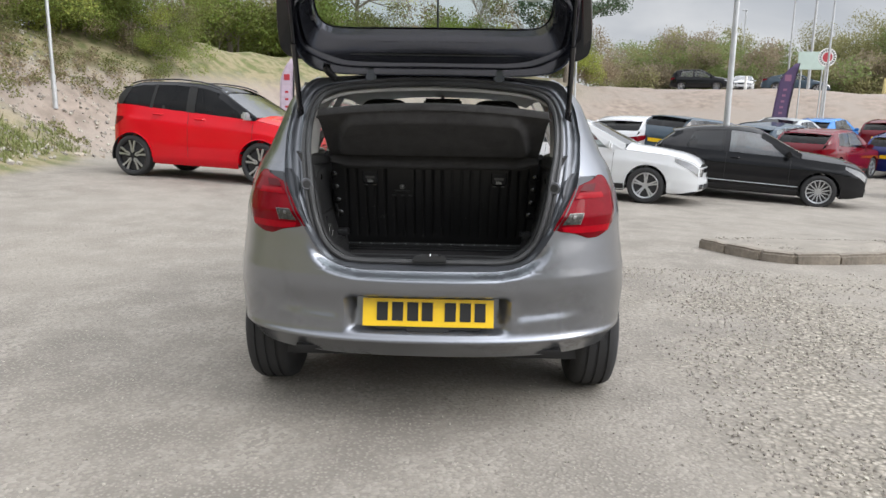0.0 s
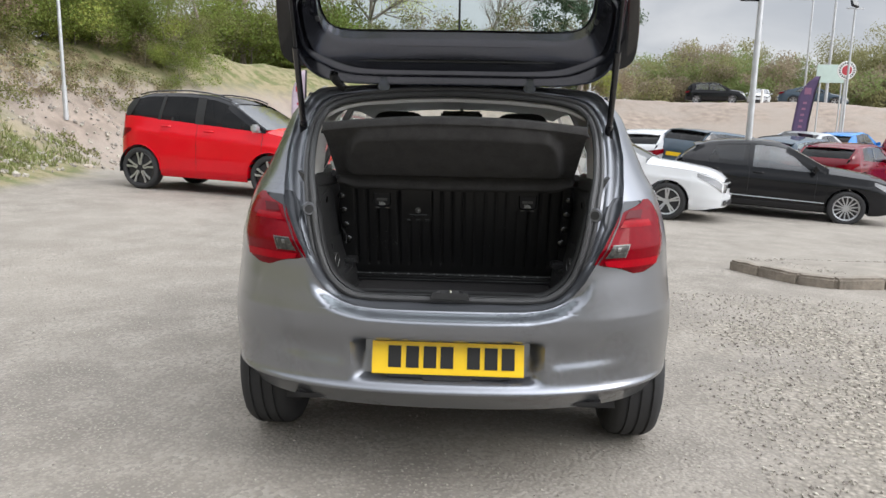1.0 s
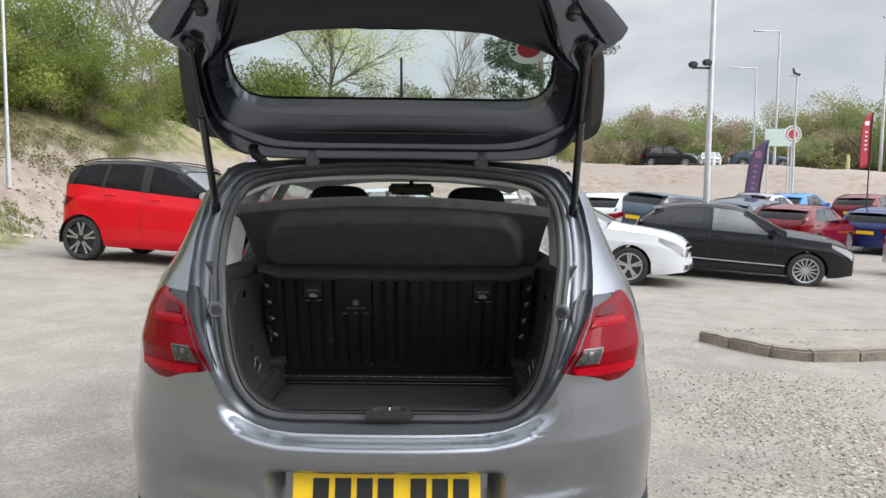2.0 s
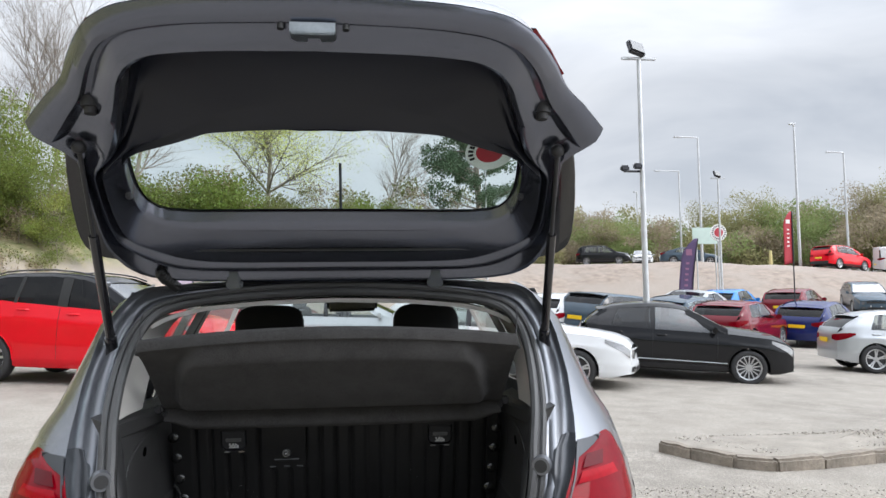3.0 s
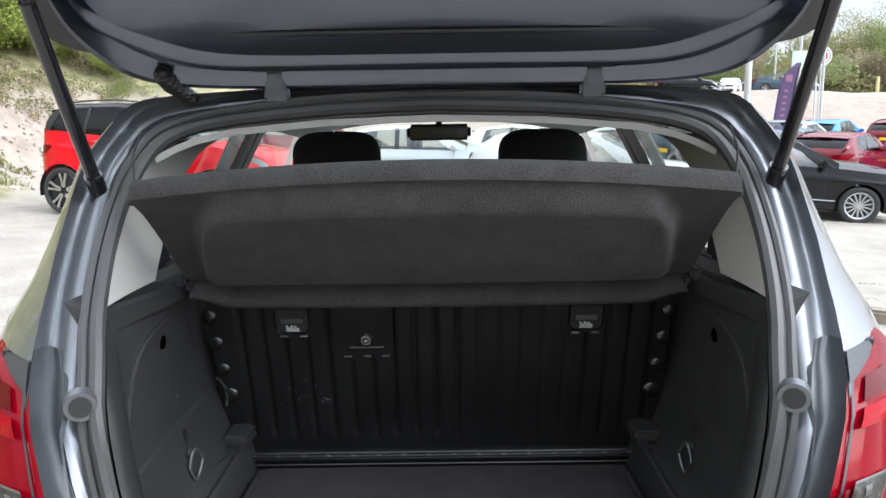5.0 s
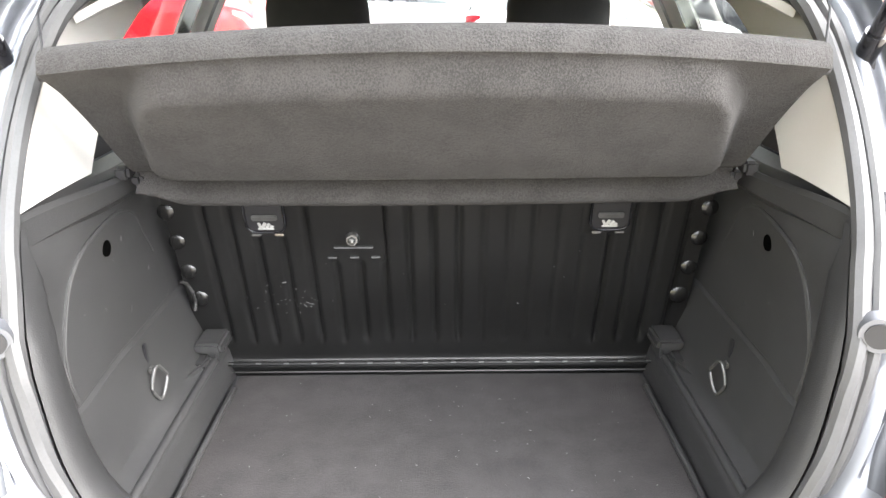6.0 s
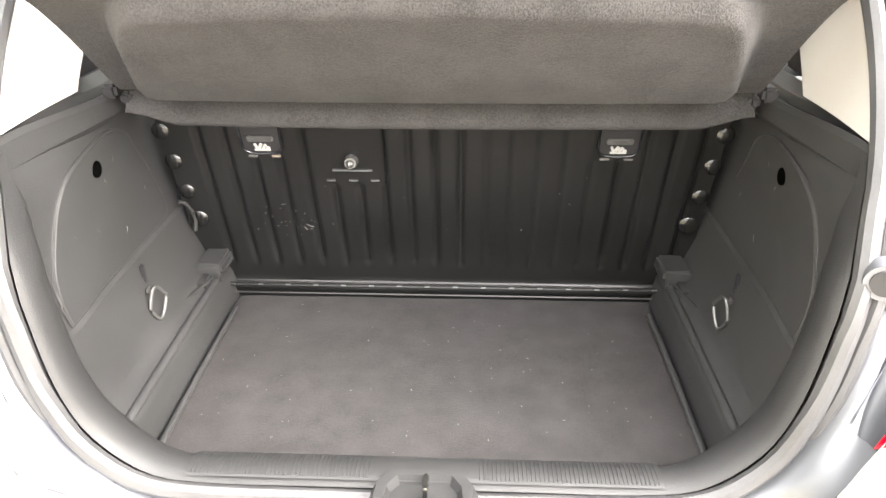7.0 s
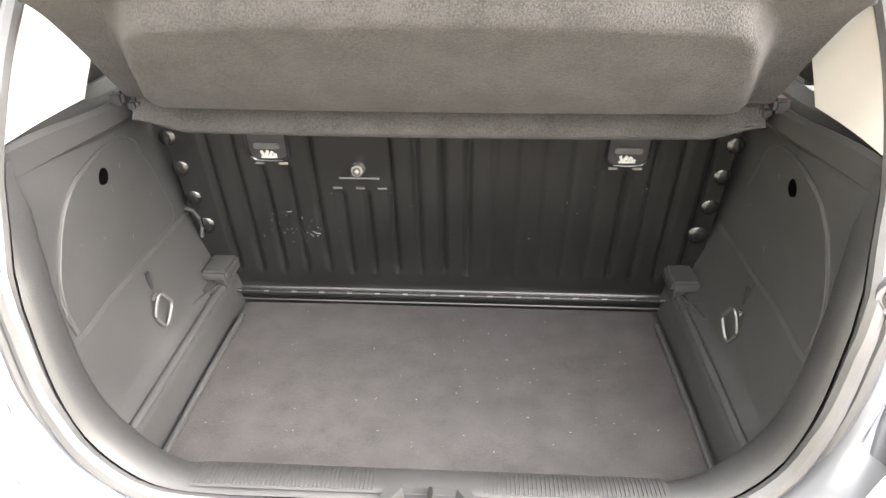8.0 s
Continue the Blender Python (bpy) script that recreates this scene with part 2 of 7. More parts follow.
    leaf_pine=leaf_shade("pine_needles", (0.085, 0.125, 0.07), 0.3, 0.35),
    leaf_brown=leaf_shade("budding_brown_twigs", (0.30, 0.24, 0.16), 0.3, 0.4),
    # paler leaf tones for far growth: the haze is in the colour
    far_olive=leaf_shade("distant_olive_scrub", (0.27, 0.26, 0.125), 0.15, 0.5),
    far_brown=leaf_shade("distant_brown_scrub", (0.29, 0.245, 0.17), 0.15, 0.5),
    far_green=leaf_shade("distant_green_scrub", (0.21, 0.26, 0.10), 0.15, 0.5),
    straw=shade("dry_grass", (0.165, 0.18, 0.06), 0.9, 0.0, 0.3, 2, per_island=0.4),
    window=glass_shade("tinted_car_glass", (0.74, 0.79, 0.77), f0=0.12),
    screen=glass_shade("windscreen_glass", (0.50, 0.56, 0.55), f0=0.55),
    dark_window=glass_shade("dark_privacy_glass", (0.06, 0.065, 0.07), f0=0.035),
    smoked_window=glass_shade("smoked_side_glass", (0.20, 0.21, 0.22), f0=0.10),
    bright_window=glass_shade("clear_side_glass", (0.62, 0.68, 0.66), f0=0.34),
    clear_window=glass_shade("clear_glass", (0.86, 0.92, 0.90)),
    tail_window=glass_shade("green_tinted_glass", (0.84, 0.92, 0.91), f0=0.02),
)


# ---- helpers for meshes ----
def link_mesh(name, bm, material, sharp=38):
    bmesh.ops.recalc_face_normals(bm, faces=bm.faces)
    lim = radians(sharp)
    for f in bm.faces:
        f.smooth = True
    for e in bm.edges:
        if len(e.link_faces) == 2 and e.calc_face_angle(0) > lim:
            e.smooth = False
    me = bpy.data.meshes.new(name)
    bm.to_mesh(me)
    bm.free()
    me.materials.append(M[material])
    return me


def part(name, bm, material, parent=None, label="", sharp=38):
    ob = new(name, link_mesh(name, bm, material, sharp))
    if parent:
        ob.parent = parent
    if label:
        ob["label"] = label
    return ob


def thing(name, label, category, group="", kind=""):
    return tagged(new(name), label, category, group, kind)


def loft(rows, close_u=False, close_v=False, bm=None):
    bm = bm or bmesh.new()
    vs = [[bm.verts.new(p) for p in r] for r in rows]
    nr, nc = len(vs), len(vs[0])
    for i in range(nr if close_v else nr - 1):
        a, b = vs[i], vs[(i + 1) % nr]
        for j in range(nc if close_u else nc - 1):
            q = [a[j], a[(j + 1) % nc], b[(j + 1) % nc], b[j]]
            try:
                bm.faces.new(q)
            except ValueError:
                pass
    return bm


def weld(bm, d=0.0004):
    bmesh.ops.remove_doubles(bm, verts=bm.verts, dist=d)
    return bm


def box(bm, cx, cy, cz, sx, sy, sz, m=None, bevel=0.0):
    r = bmesh.ops.create_cube(bm, size=1.0)
    vs = r["verts"]
    bmesh.ops.scale(bm, vec=(sx, sy, sz), verts=vs)
    bmesh.ops.translate(bm, vec=(cx, cy, cz), verts=vs)
    if m:
        bmesh.ops.transform(bm, matrix=m, verts=vs)
    if bevel:
        es = list({e for v in vs for e in v.link_edges})
        bmesh.ops.bevel(bm, geom=es, offset=bevel, segments=2, affect="EDGES", clamp_overlap=True)
    return bm


def cushion(bm, c, sx, sy, sz, e=0.45, nu=28, nv=16):
    """A rounded block: a superellipsoid of full size sx, sy, sz."""
    def pw(v, k):
        return math.copysign(abs(v) ** k, v)
    rows = []
    for i in range(nv + 1):
        a = -math.pi / 2 + math.pi * i / nv
        rows.append([Vector((c[0] + sx / 2 * pw(math.cos(a), e) * pw(math.cos(b), e), c[1] + sy / 2 * pw(math.cos(a), e) * pw(math.sin(b), e), c[2] + sz / 2 * pw(math.sin(a), e))) for b in [2 * math.pi * j / nu for j in range(nu)]])
    return weld(loft(rows, close_u=True, bm=bm), 0.0001)


def tube(bm, a, b, ra, rb=None, seg=10, caps=True):
    a, b = Vector(a), Vector(b)
    rb = ra if rb is None else rb
    d = b - a
    q = d.to_track_quat("Z", "Y").to_matrix().to_4x4()
    m = Matrix.Translation((a + b) / 2) @ q
    bmesh.ops.create_cone(bm, cap_ends=caps, segments=seg, radius1=ra, radius2=rb, depth=d.length, matrix=m)
    return bm


def pipe(bm, pts, r, seg=8, closed=False):
    """A bent round bar through points."""
    pts = [Vector(p) for p in pts]
    rows = []
    n = len(pts)
    for i, p in enumerate(pts):
        a = pts[(i - 1) % n] if (closed or i) else p
        b = pts[(i + 1) % n] if (closed or i < n - 1) else p
        q = (b - a).to_track_quat("Z", "Y")
        rows.append([p + q @ Vector((r * math.cos(k * 2 * math.pi / seg), r * math.sin(k * 2 * math.pi / seg), 0)) for k in range(seg)])
    return loft(rows, close_u=True, close_v=closed, bm=bm)


def table(pairs):
    xs, ys = [p[0] for p in pairs], [p[1] for p in pairs]
    return lambda v: float(np.interp(v, xs, ys))


def smooth_step(a, b, v):
    v = min(1.0, max(0.0, (v - a) / (b - a)))
    return v * v * (3 - 2 * v)


def resample(pts, n):
    """n points evenly along an open polyline, rounded by a cubic through its points."""
    P = [Vector(p) for p in pts]
    fine = []
    for i in range(len(P) - 1):
        p0, p1, p2, p3 = P[max(0, i - 1)], P[i], P[i + 1], P[min(len(P) - 1, i + 2)]
        for k in range(8):
            t = k / 8
            fine.append(0.5 * ((2 * p1) + (p2 - p0) * t + (2 * p0 - 5 * p1 + 4 * p2 - p3) * t * t + (3 * p1 - p0 - 3 * p2 + p3) * t ** 3))
    fine.append(P[-1])
    s = [0.0]
    for a, b in zip(fine, fine[1:]):
        s.append(s[-1] + (b - a).length)
    out = []
    for k in range(n):
        v = s[-1] * k / (n - 1)
        out.append(Vector([float(np.interp(v, s, [p[c] for p in fine])) for c in range(len(fine[0]))]))
    return out


def raw_mesh(name, verts, faces, material):
    me = bpy.data.meshes.new(name)
    me.from_pydata(verts, [], faces)
    me.materials.append(M[material])
    me.update()
    return me


# ---- the ground: lot, banks and the land to the horizon ----
LOT = [(-5.2, -60), (-6.3, 4.0), (-6.9, 11.0), (-8.4, 16.5), (-8.0, 22.0), (-3.0, 32.0), (12.0, 42.0), (31.0, 36.5), (60.0, 27.0), (200, -20)]


def lot_edge(x, y):
    """Signed distance to the lot's edge: positive on the bank's side."""
    best, side = 1e9, 1
    for (ax, ay), (bx, by) in zip(LOT, LOT[1:]):
        dx, dy = bx - ax, by - ay
        t = min(1, max(0, ((x - ax) * dx + (y - ay) * dy) / (dx * dx + dy * dy)))
        ex, ey = x - ax - t * dx, y - ay - t * dy
        d = math.hypot(ex, ey)
        if d < best:
            best, side = d, 1 if dx * ey - dy * ex > 0 else -1
    return best * side


def ground_z(x, y):
    z = -0.034 * (1.08 if x < 0 else 1.17) * max(-9, min(14, x)) * smooth_step(5.5, 13.0, y) * (1 - 0.9 * smooth_step(15, 20, y) * (1 - smooth_step(6, 9, x)))
    z += 0.06 * smooth_step(15, 21, y) * (1 - smooth_step(6, 9, x))
    z += 0.006 * noise.noise((x * 0.9, y * 0.9, 0)) + 0.012 * noise.noise((x * 0.23, y * 0.23, 3)) * smooth_step(2, 8, abs(x) + abs(y - 4.5))
    z += (0.2 * smooth_step(19, 23, y) + 0.5 * smooth_step(24, 30, y) + 0.3 * smooth_step(31, 40, y)) * smooth_step(6, 11, x)
    d = lot_edge(x, y)
    if d > 0:
        left = smooth_step(12, -6, x)
        run = 8.0 + 1.5 * (1 - left)
        rise = 3.9 + 0.1 * left - 1.0 * smooth_step(22, 36, x) - 0.95 * smooth_step(6, 11, x)
        rough = noise.noise((x * 0.5, y * 0.5, 7)) * 0.45 + noise.noise((x * 1.7, y * 1.7, 9)) * 0.14
        z += rise * smooth_step(-0.6, run, d) + min(d, 60) * 0.03
        z += rough * smooth_step(0, 2.0, d) * (0.25 + 0.75 * left) * smooth_step(40, 14, d)
    return z


def axis(near, far, step, mid):
    out, v, s = [], 0.0, step
    while v < far:
        out.append(v)
        v += s
        if v > near:
            s *= 1.13
    out.append(far)
    return sorted({round(mid - q, 4) for q in out} | {round(mid + q, 4) for q in out})


gx, gy = axis(16, 900, 0.42, 0.0), axis(18, 900, 0.42, 12.0)
g_rows = [[(x, y, ground_z(x, y)) for x in gx] for y in gy]
gv = [p for r in g_rows for p in r]
nx = len(gx)
gf = [(i * nx + j, i * nx + j + 1, (i + 1) * nx + j + 1, (i + 1) * nx + j) for i in range(len(gy) - 1) for j in range(nx - 1)]


def ground_material():
    m = bpy.data.materials.new("worn_asphalt_and_sandy_banks")
    m.use_nodes = True
    n, l = m.node_tree.nodes, m.node_tree.links
    b = n["Principled BSDF"]
    b.inputs["Roughness"].default_value = 0.92
    geo = n.new("ShaderNodeNewGeometry")

    def noise_node(scale, detail=5, rough=0.55):
        k = n.new("ShaderNodeTexNoise")
        k.inputs["Scale"].default_value, k.inputs["Detail"].default_value, k.inputs["Roughness"].default_value = scale, detail, rough
        l.new(geo.outputs["Position"], k.inputs["Vector"])
        return k

    def ramp(src, stops):
        k = n.new("ShaderNodeValToRGB")
        e = k.color_ramp.elements
        while len(e) < len(stops):
            e.new(0.5)
        for q, (p, c) in zip(e, stops):
            q.position, q.color = p, (*c, 1)
        l.new(src, k.inputs["Fac"])
        return k.outputs["Color"]

    def mixed(f, a, c):
        k = n.new("ShaderNodeMix")
        k.data_type = "RGBA"
        l.new(f, k.inputs["Factor"])
        l.new(a, k.inputs["A"])
        l.new(c, k.inputs["B"])
        return k.outputs["Result"]

    def ranged(src, a, c, lo=0.0, hi=1.0):
        k = n.new("ShaderNodeMapRange")
        k.interpolation_type = "SMOOTHSTEP"
        for nm, v in (("From Min", a), ("From Max", c), ("To Min", lo), ("To Max", hi)):
            k.inputs[nm].default_value = v
        l.new(src, k.inputs["Value"])
        return k.outputs["Result"]

    def math_node(op, a, c):
        k = n.new("ShaderNodeMath")
        k.operation = op
        for q, v in zip(k.inputs, (a, c)):
            if isinstance(v, (int, float)):
                q.default_value = v
            else:
                l.new(v, q)
        return k.outputs[0]

    big, mid, fine = noise_node(0.35), noise_node(2.2), noise_node(55, 3)
    grit = n.new("ShaderNodeTexVoronoi")
    grit.inputs["Scale"].default_value = 58
    l.new(geo.outputs["Position"], grit.inputs["Vector"])
    coarse = n.new("ShaderNodeTexVoronoi")
    coarse.inputs["Scale"].default_value = 34
    l.new(geo.outputs["Position"], coarse.inputs["Vector"])
    tarmac = mixed(ranged(mid.outputs["Fac"], 0.35, 0.65), ramp(grit.outputs["Distance"], [(0.05, (0.33, 0.30, 0.26)), (0.5, (0.18, 0.162, 0.138))]),
                   ramp(grit.outputs["Color"], [(0.2, (0.20, 0.181, 0.156)), (0.8, (0.325, 0.295, 0.253))]))
    dust = ramp(fine.outputs["Fac"], [(0.3, (0.25, 0.226, 0.192)), (0.7, (0.345, 0.314, 0.27))])
    tarmac = mixed(ranged(big.outputs["Fac"], 0.38, 0.66, 0.0, 0.45), tarmac, dust)
    gravel = mixed(ranged(coarse.outputs["Distance"], 0.1, 0.7), ramp(coarse.outputs["Color"], [(0.1, (0.285, 0.252, 0.207)), (0.9, (0.45, 0.41, 0.345))]),
                   ramp(fine.outputs["Fac"], [(0.3, (0.14, 0.125, 0.10)), (0.7, (0.26, 0.235, 0.195))]))
    sep = n.new("ShaderNodeSeparateXYZ")
    l.new(geo.outputs["Position"], sep.inputs[0])
    wob = math_node("MULTIPLY_ADD", big.outputs["Fac"], 3.2)
    n_wob = wob.node
    l.new(sep.outputs["X"], n_wob.inputs[2])
    loose = math_node("MULTIPLY", ranged(wob, 2.3, 3.6), ranged(sep.outputs["Y"], 7.6, 6.4))
    loose = math_node("MULTIPLY", loose, ranged(sep.outputs["X"], 9.0, 6.0))
    patch = noise_node(0.9, 7, 0.68)
    loose = math_node("MULTIPLY", loose, ranged(patch.outputs["Fac"], 0.42, 0.56))
    base = mixed(loose, tarmac, gravel)
    sand = mixed(ranged(big.outputs["Fac"], 0.35, 0.65), ramp(mid.outputs["Fac"], [(0.3, (0.185, 0.147, 0.118)), (0.7, (0.335, 0.272, 0.224))]),
                 ramp(fine.outputs["Fac"], [(0.3, (0.205, 0.172, 0.145)), (0.7, (0.36, 0.308, 0.262))]))
    grass = mixed(ranged(mid.outputs["Fac"], 0.35, 0.62), ramp(fine.outputs["Fac"], [(0.3, (0.07, 0.085, 0.025)), (0.7, (0.16, 0.17, 0.06))]),
                  ramp(fine.outputs["Fac"], [(0.3, (0.20, 0.165, 0.10)), (0.7, (0.30, 0.26, 0.15))]))
    height = math_node("MULTIPLY_ADD", mid.outputs["Fac"], 1.3)
    l.new(sep.outputs["Z"], height.node.inputs[2])
    bank = mixed(math_node("MULTIPLY", ranged(height, 2.9, 3.9), ranged(sep.outputs["X"], 10.0, 2.0)), sand, grass)
    near_left = math_node("MULTIPLY", ranged(sep.outputs["Y"], 18.6, 15.4), ranged(sep.outputs["X"], 0.0, -4.0))
    bank = mixed(near_left, bank, grass)
    foot = math_node("MULTIPLY_ADD", big.outputs["Fac"], 0.12)
    l.new(sep.outputs["Z"], foot.node.inputs[2])
    col = mixed(ranged(foot, 0.31, 0.42), base, bank)
    l.new(col, b.inputs["Base Color"])
    h1 = math_node("MULTIPLY", grit.outputs["Distance"], -0.006)
    h2 = math_node("MULTIPLY", coarse.outputs["Distance"], -0.02)
    k = n.new("ShaderNodeMix")
    l.new(loose, k.inputs["Factor"])
    l.new(h1, k.inputs["A"])
    l.new(h2, k.inputs["B"])
    bp = n.new("ShaderNodeBump")
    bp.inputs["Distance"].default_value = 1.0
    bp.inputs["Strength"].default_value = 0.8
    l.new(k.outputs["Result"], bp.inputs["Height"])
    l.new(bp.outputs["Normal"], b.inputs["Normal"])
    return m


M["ground"] = ground_material()
ground = tagged(new("ground", raw_mesh("ground", gv, gf, "ground")), "worn pale asphalt lot with loose gravel and sandy banks", "ground", kind="structure")
for p in ground.data.polygons:
    p.use_smooth = True


# ---- the grey hatchback with its boot open (centre line x = 0, nose towards +y) ----
hero = thing("hatchback_car", "grey metallic hatchback car with its tailgate raised and boot empty", "car")

body_w = table([(0.24, 0.78), (0.30, 0.82), (0.36, 0.845), (0.44, 0.866), (0.56, 0.870), (0.66, 0.86), (0.74, 0.846), (0.90, 0.828), (0.98, 0.815), (1.07, 0.795), (1.13, 0.755),
                (1.20, 0.722), (1.34, 0.655), (1.40, 0.61), (1.44, 0.56), (1.47, 0.50)])
body_y = table([(0.24, 3.94), (0.28, 3.90), (0.31, 3.872), (0.33, 3.852), (0.36, 3.819), (0.385, 3.788), (0.398, 3.769), (0.403, 3.767), (0.409, 3.769), (0.417, 3.776), (0.43, 3.782), (0.45, 3.784), (0.48, 3.783), (0.56, 3.772), (0.62, 3.757), (0.66, 3.754), (0.69, 3.757), (0.75, 3.762), (0.82, 3.770),
                (0.90, 3.768), (0.98, 3.805), (1.07, 3.875), (1.20, 3.95), (1.34, 4.01), (1.40, 4.08), (1.44, 4.15), (1.47, 4.22)])
body_d = table([(0.24, 0.52), (0.42, 0.60), (0.7, 0.60), (0.92, 0.58), (1.07, 0.56), (1.2, 0.48), (1.34, 0.40), (1.44, 0.28), (1.47, 0.2)])
BN = 2.5


def skin(x, z):
    """Depth of the outer skin at a point of the rear, by its distance from the centre line and its height."""
    w = body_w(z)
    s = min(1.0, abs(x) / w) ** (BN / 2)
    c = math.sqrt(max(0.0, 1 - s * s)) ** (2 / BN)
    return body_y(z) + body_d(z) * (1 - c) + lip_roll(x, z)


LIP_LINE = [(0, 0.682), (0.14, 0.682), (0.28, 0.684), (0.34, 0.695), (0.385, 0.708), (0.422, 0.738), (0.457, 0.79), (0.482, 0.83)]


def lip_roll(x, z):
    """The bumper's upper edge rolls forward under the boot lip."""
    best = 1.0
    for (ax, az), (bx, bz) in zip(LIP_LINE, LIP_LINE[1:]):
        dx, dz = bx - ax, bz - az
        t = min(1.0, max(0.0, ((abs(x) - ax) * dx + (z - az) * dz) / (dx * dx + dz * dz)))
        best = min(best, math.hypot(abs(x) - ax - t * dx, z - az - t * dz))
    return 0.05 * (1 - smooth_step(0.0, 0.034, best)) * (1 - smooth_step(0.71, 0.80, z))


def skin_u(u, z):
    w = body_w(z)
    th = u * math.pi / 2
    x = w * math.sin(th) ** (2 / BN)
    return Vector((x, body_y(z) + body_d(z) * (1 - math.cos(th) ** (2 / BN)) + lip_roll(x, z), z))


def u_of(x, z):
    return math.asin(min(1, x / body_w(z)) ** (BN / 2)) / (math.pi / 2)


gap_x = table([(0.682, 0.25), (0.688, 0.32), (0.70, 0.365), (0.715, 0.397), (0.738, 0.422), (0.79, 0.457), (0.83, 0.482), (0.92, 0.538), (1.00, 0.582), (1.05, 0.602), (1.10, 0.612), (1.20, 0.622), (1.30, 0.608), (1.38, 0.582),
               (1.42, 0.555), (1.45, 0.50)])
ARCH_Y, ARCH_R, NOSE = 4.47, 0.345, 7.80
FRONT_Y = ARCH_Y + 2.51


def side_low(y):
    z = 0.24
    for yc in (ARCH_Y, FRONT_Y):
        q = ARCH_R ** 2 - (y - yc) ** 2
        if q > 0:
            z = max(z, 0.30 + math.sqrt(q))
    return z


# bumper with the recess for the number plate
def plate_dent(x, z):
    side = min(1.0, max(0.0, (abs(x) - 0.283) / 0.048))
    return (0.042 + 0.30 * max(0, z - 0.462)) * (1 - side) * smooth_step(0.426, 0.450, z) * (1 - smooth_step(0.570, 0.588, z))


def side_scoop(x, z):
    """The sculpted hollow on either side of the plate: a sharp ledge below, fading out above."""
    ax = abs(x)
    ledge = 0.482 + 0.05 * (ax - 0.36)
    along = smooth_step(0.335, 0.37, ax) * (1 - smooth_step(0.50, 0.70, ax))
    return 0.015 * along * smooth_step(ledge - 0.012, ledge + 0.032, z) * (1 - smooth_step(ledge + 0.035, ledge + 0.12, z))


us = sorted({0.0, 0.02, *[i / 88 for i in range(53)], *[i / 44 for i in range(45)]})
rows = []
for z in [0.312, 0.318, 0.33, 0.35, 0.375, 0.388, 0.394, 0.398, 0.402, 0.405, 0.409, 0.413, 0.417, 0.423, 0.43, 0.44, 0.45, 0.465, 0.475, 0.482, 0.488, 0.494, 0.50, 0.507, 0.515, 0.53, 0.55, 0.565, 0.575, 0.585, 0.60, 0.62, 0.635, 0.648, 0.655, 0.661, 0.667, 0.673, 0.678, 0.682]:
    half = []
    for u in us:
        p = skin_u(u, z)
        p.y += plate_dent(p.x, z) + side_scoop(p.x, z)
        half.append(p)
    rows.append([Vector((-p.x, p.y, p.z)) for p in reversed(half[1:])] + half)
bumper = part("rear_bumper", loft(rows), "grey_paint", hero, "grey painted rear bumper with plate recess", sharp=50)
bm = bmesh.new()
box(bm, 0, 4.02, 0.335, 1.10, 0.24, 0.03, bevel=0.01)
part("bumper_underside", bm, "plastic", hero)

# quarter panels beside the opening
Z_UP = [0.682, 0.685, 0.688, 0.694, 0.70, 0.708, 0.715, 0.725, 0.735, 0.745, 0.765, 0.79, 0.81, 0.83, 0.86, 0.89, 0.92, 0.96, 1.0, 1.03, 1.06, 1.08, 1.10, 1.13, 1.16, 1.20, 1.25, 1.30, 1.34, 1.38, 1.40, 1.42, 1.44, 1.45]
for sx in (-1, 1):
    rows = []
    for z in Z_UP:
        u0 = u_of(gap_x(z), z)
        r = []
        for k in range(24):
            p = skin_u(u0 + (1 - u0) * (k / 23) ** 1.9, z)
            r.append(Vector((sx * p.x, p.y, p.z)))
        rows.append(r)
    part("quarter_panel", loft(rows), "grey_paint", hero, sharp=60)

# body sides to the nose
side_ys = sorted({4.30, NOSE, *np.linspace(4.30, 7.3, 13), *[yc + ARCH_R * math.cos(a) for yc in (ARCH_Y, FRONT_Y) for a in np.linspace(0, math.pi, 17)], 7.5, 7.62, 7.72})
side_ys = [y for y in side_ys if y <= NOSE]
nose_in = table([(6.6, 0.0), (7.2, 0.03), (7.5, 0.10), (7.65, 0.19), (7.75, 0.32), (NOSE, 0.42)])
hood_z = table([(5.9, 1.02), (6.3, 1.0), (7.0, 0.92), (7.5, 0.80), (7.7, 0.68), (NOSE, 0.58)])
belt_z = table([(4.3, 1.07), (5.0, 1.02), (6.3, 0.97), (7.0, 0.90), (7.5, 0.79), (NOSE, 0.57)])
for sx in (-1, 1):
    rows = []
    for y in side_ys:
        zb, zl = belt_z(y), side_low(y)
        zs = [zl + (zb - zl) * k / 9 for k in range(10)]
        r = []
        for z in zs:
            x0 = min(body_w(z), 0.872) - nose_in(y)
            if y < 4.75:
                lim = skin_u(0.0, z).y + body_d(z)
                if y < lim:
                    c = 1 - (y - body_y(z)) / body_d(z)
                    s = math.sqrt(max(0, 1 - max(0, c) ** BN)) ** (2 / BN)
                    x0 = min(x0, body_w(z) * s)
            r.append(Vector((sx * x0, y, z)))
        rows.append(r)
    part("body_side", loft(rows), "grey_paint", hero, sharp=60)
rows = []
for y in [5.95, 6.3, 6.7, 7.0, 7.3, 7.5, 7.65, 7.75, NOSE]:
    wv = 0.78 - nose_in(y)
    rows.append([Vector((wv * q, y, hood_z(y) + 0.03 * (1 - q * q))) for q in np.linspace(-1, 1, 13)])
part("bonnet", loft(rows), "grey_paint", hero)
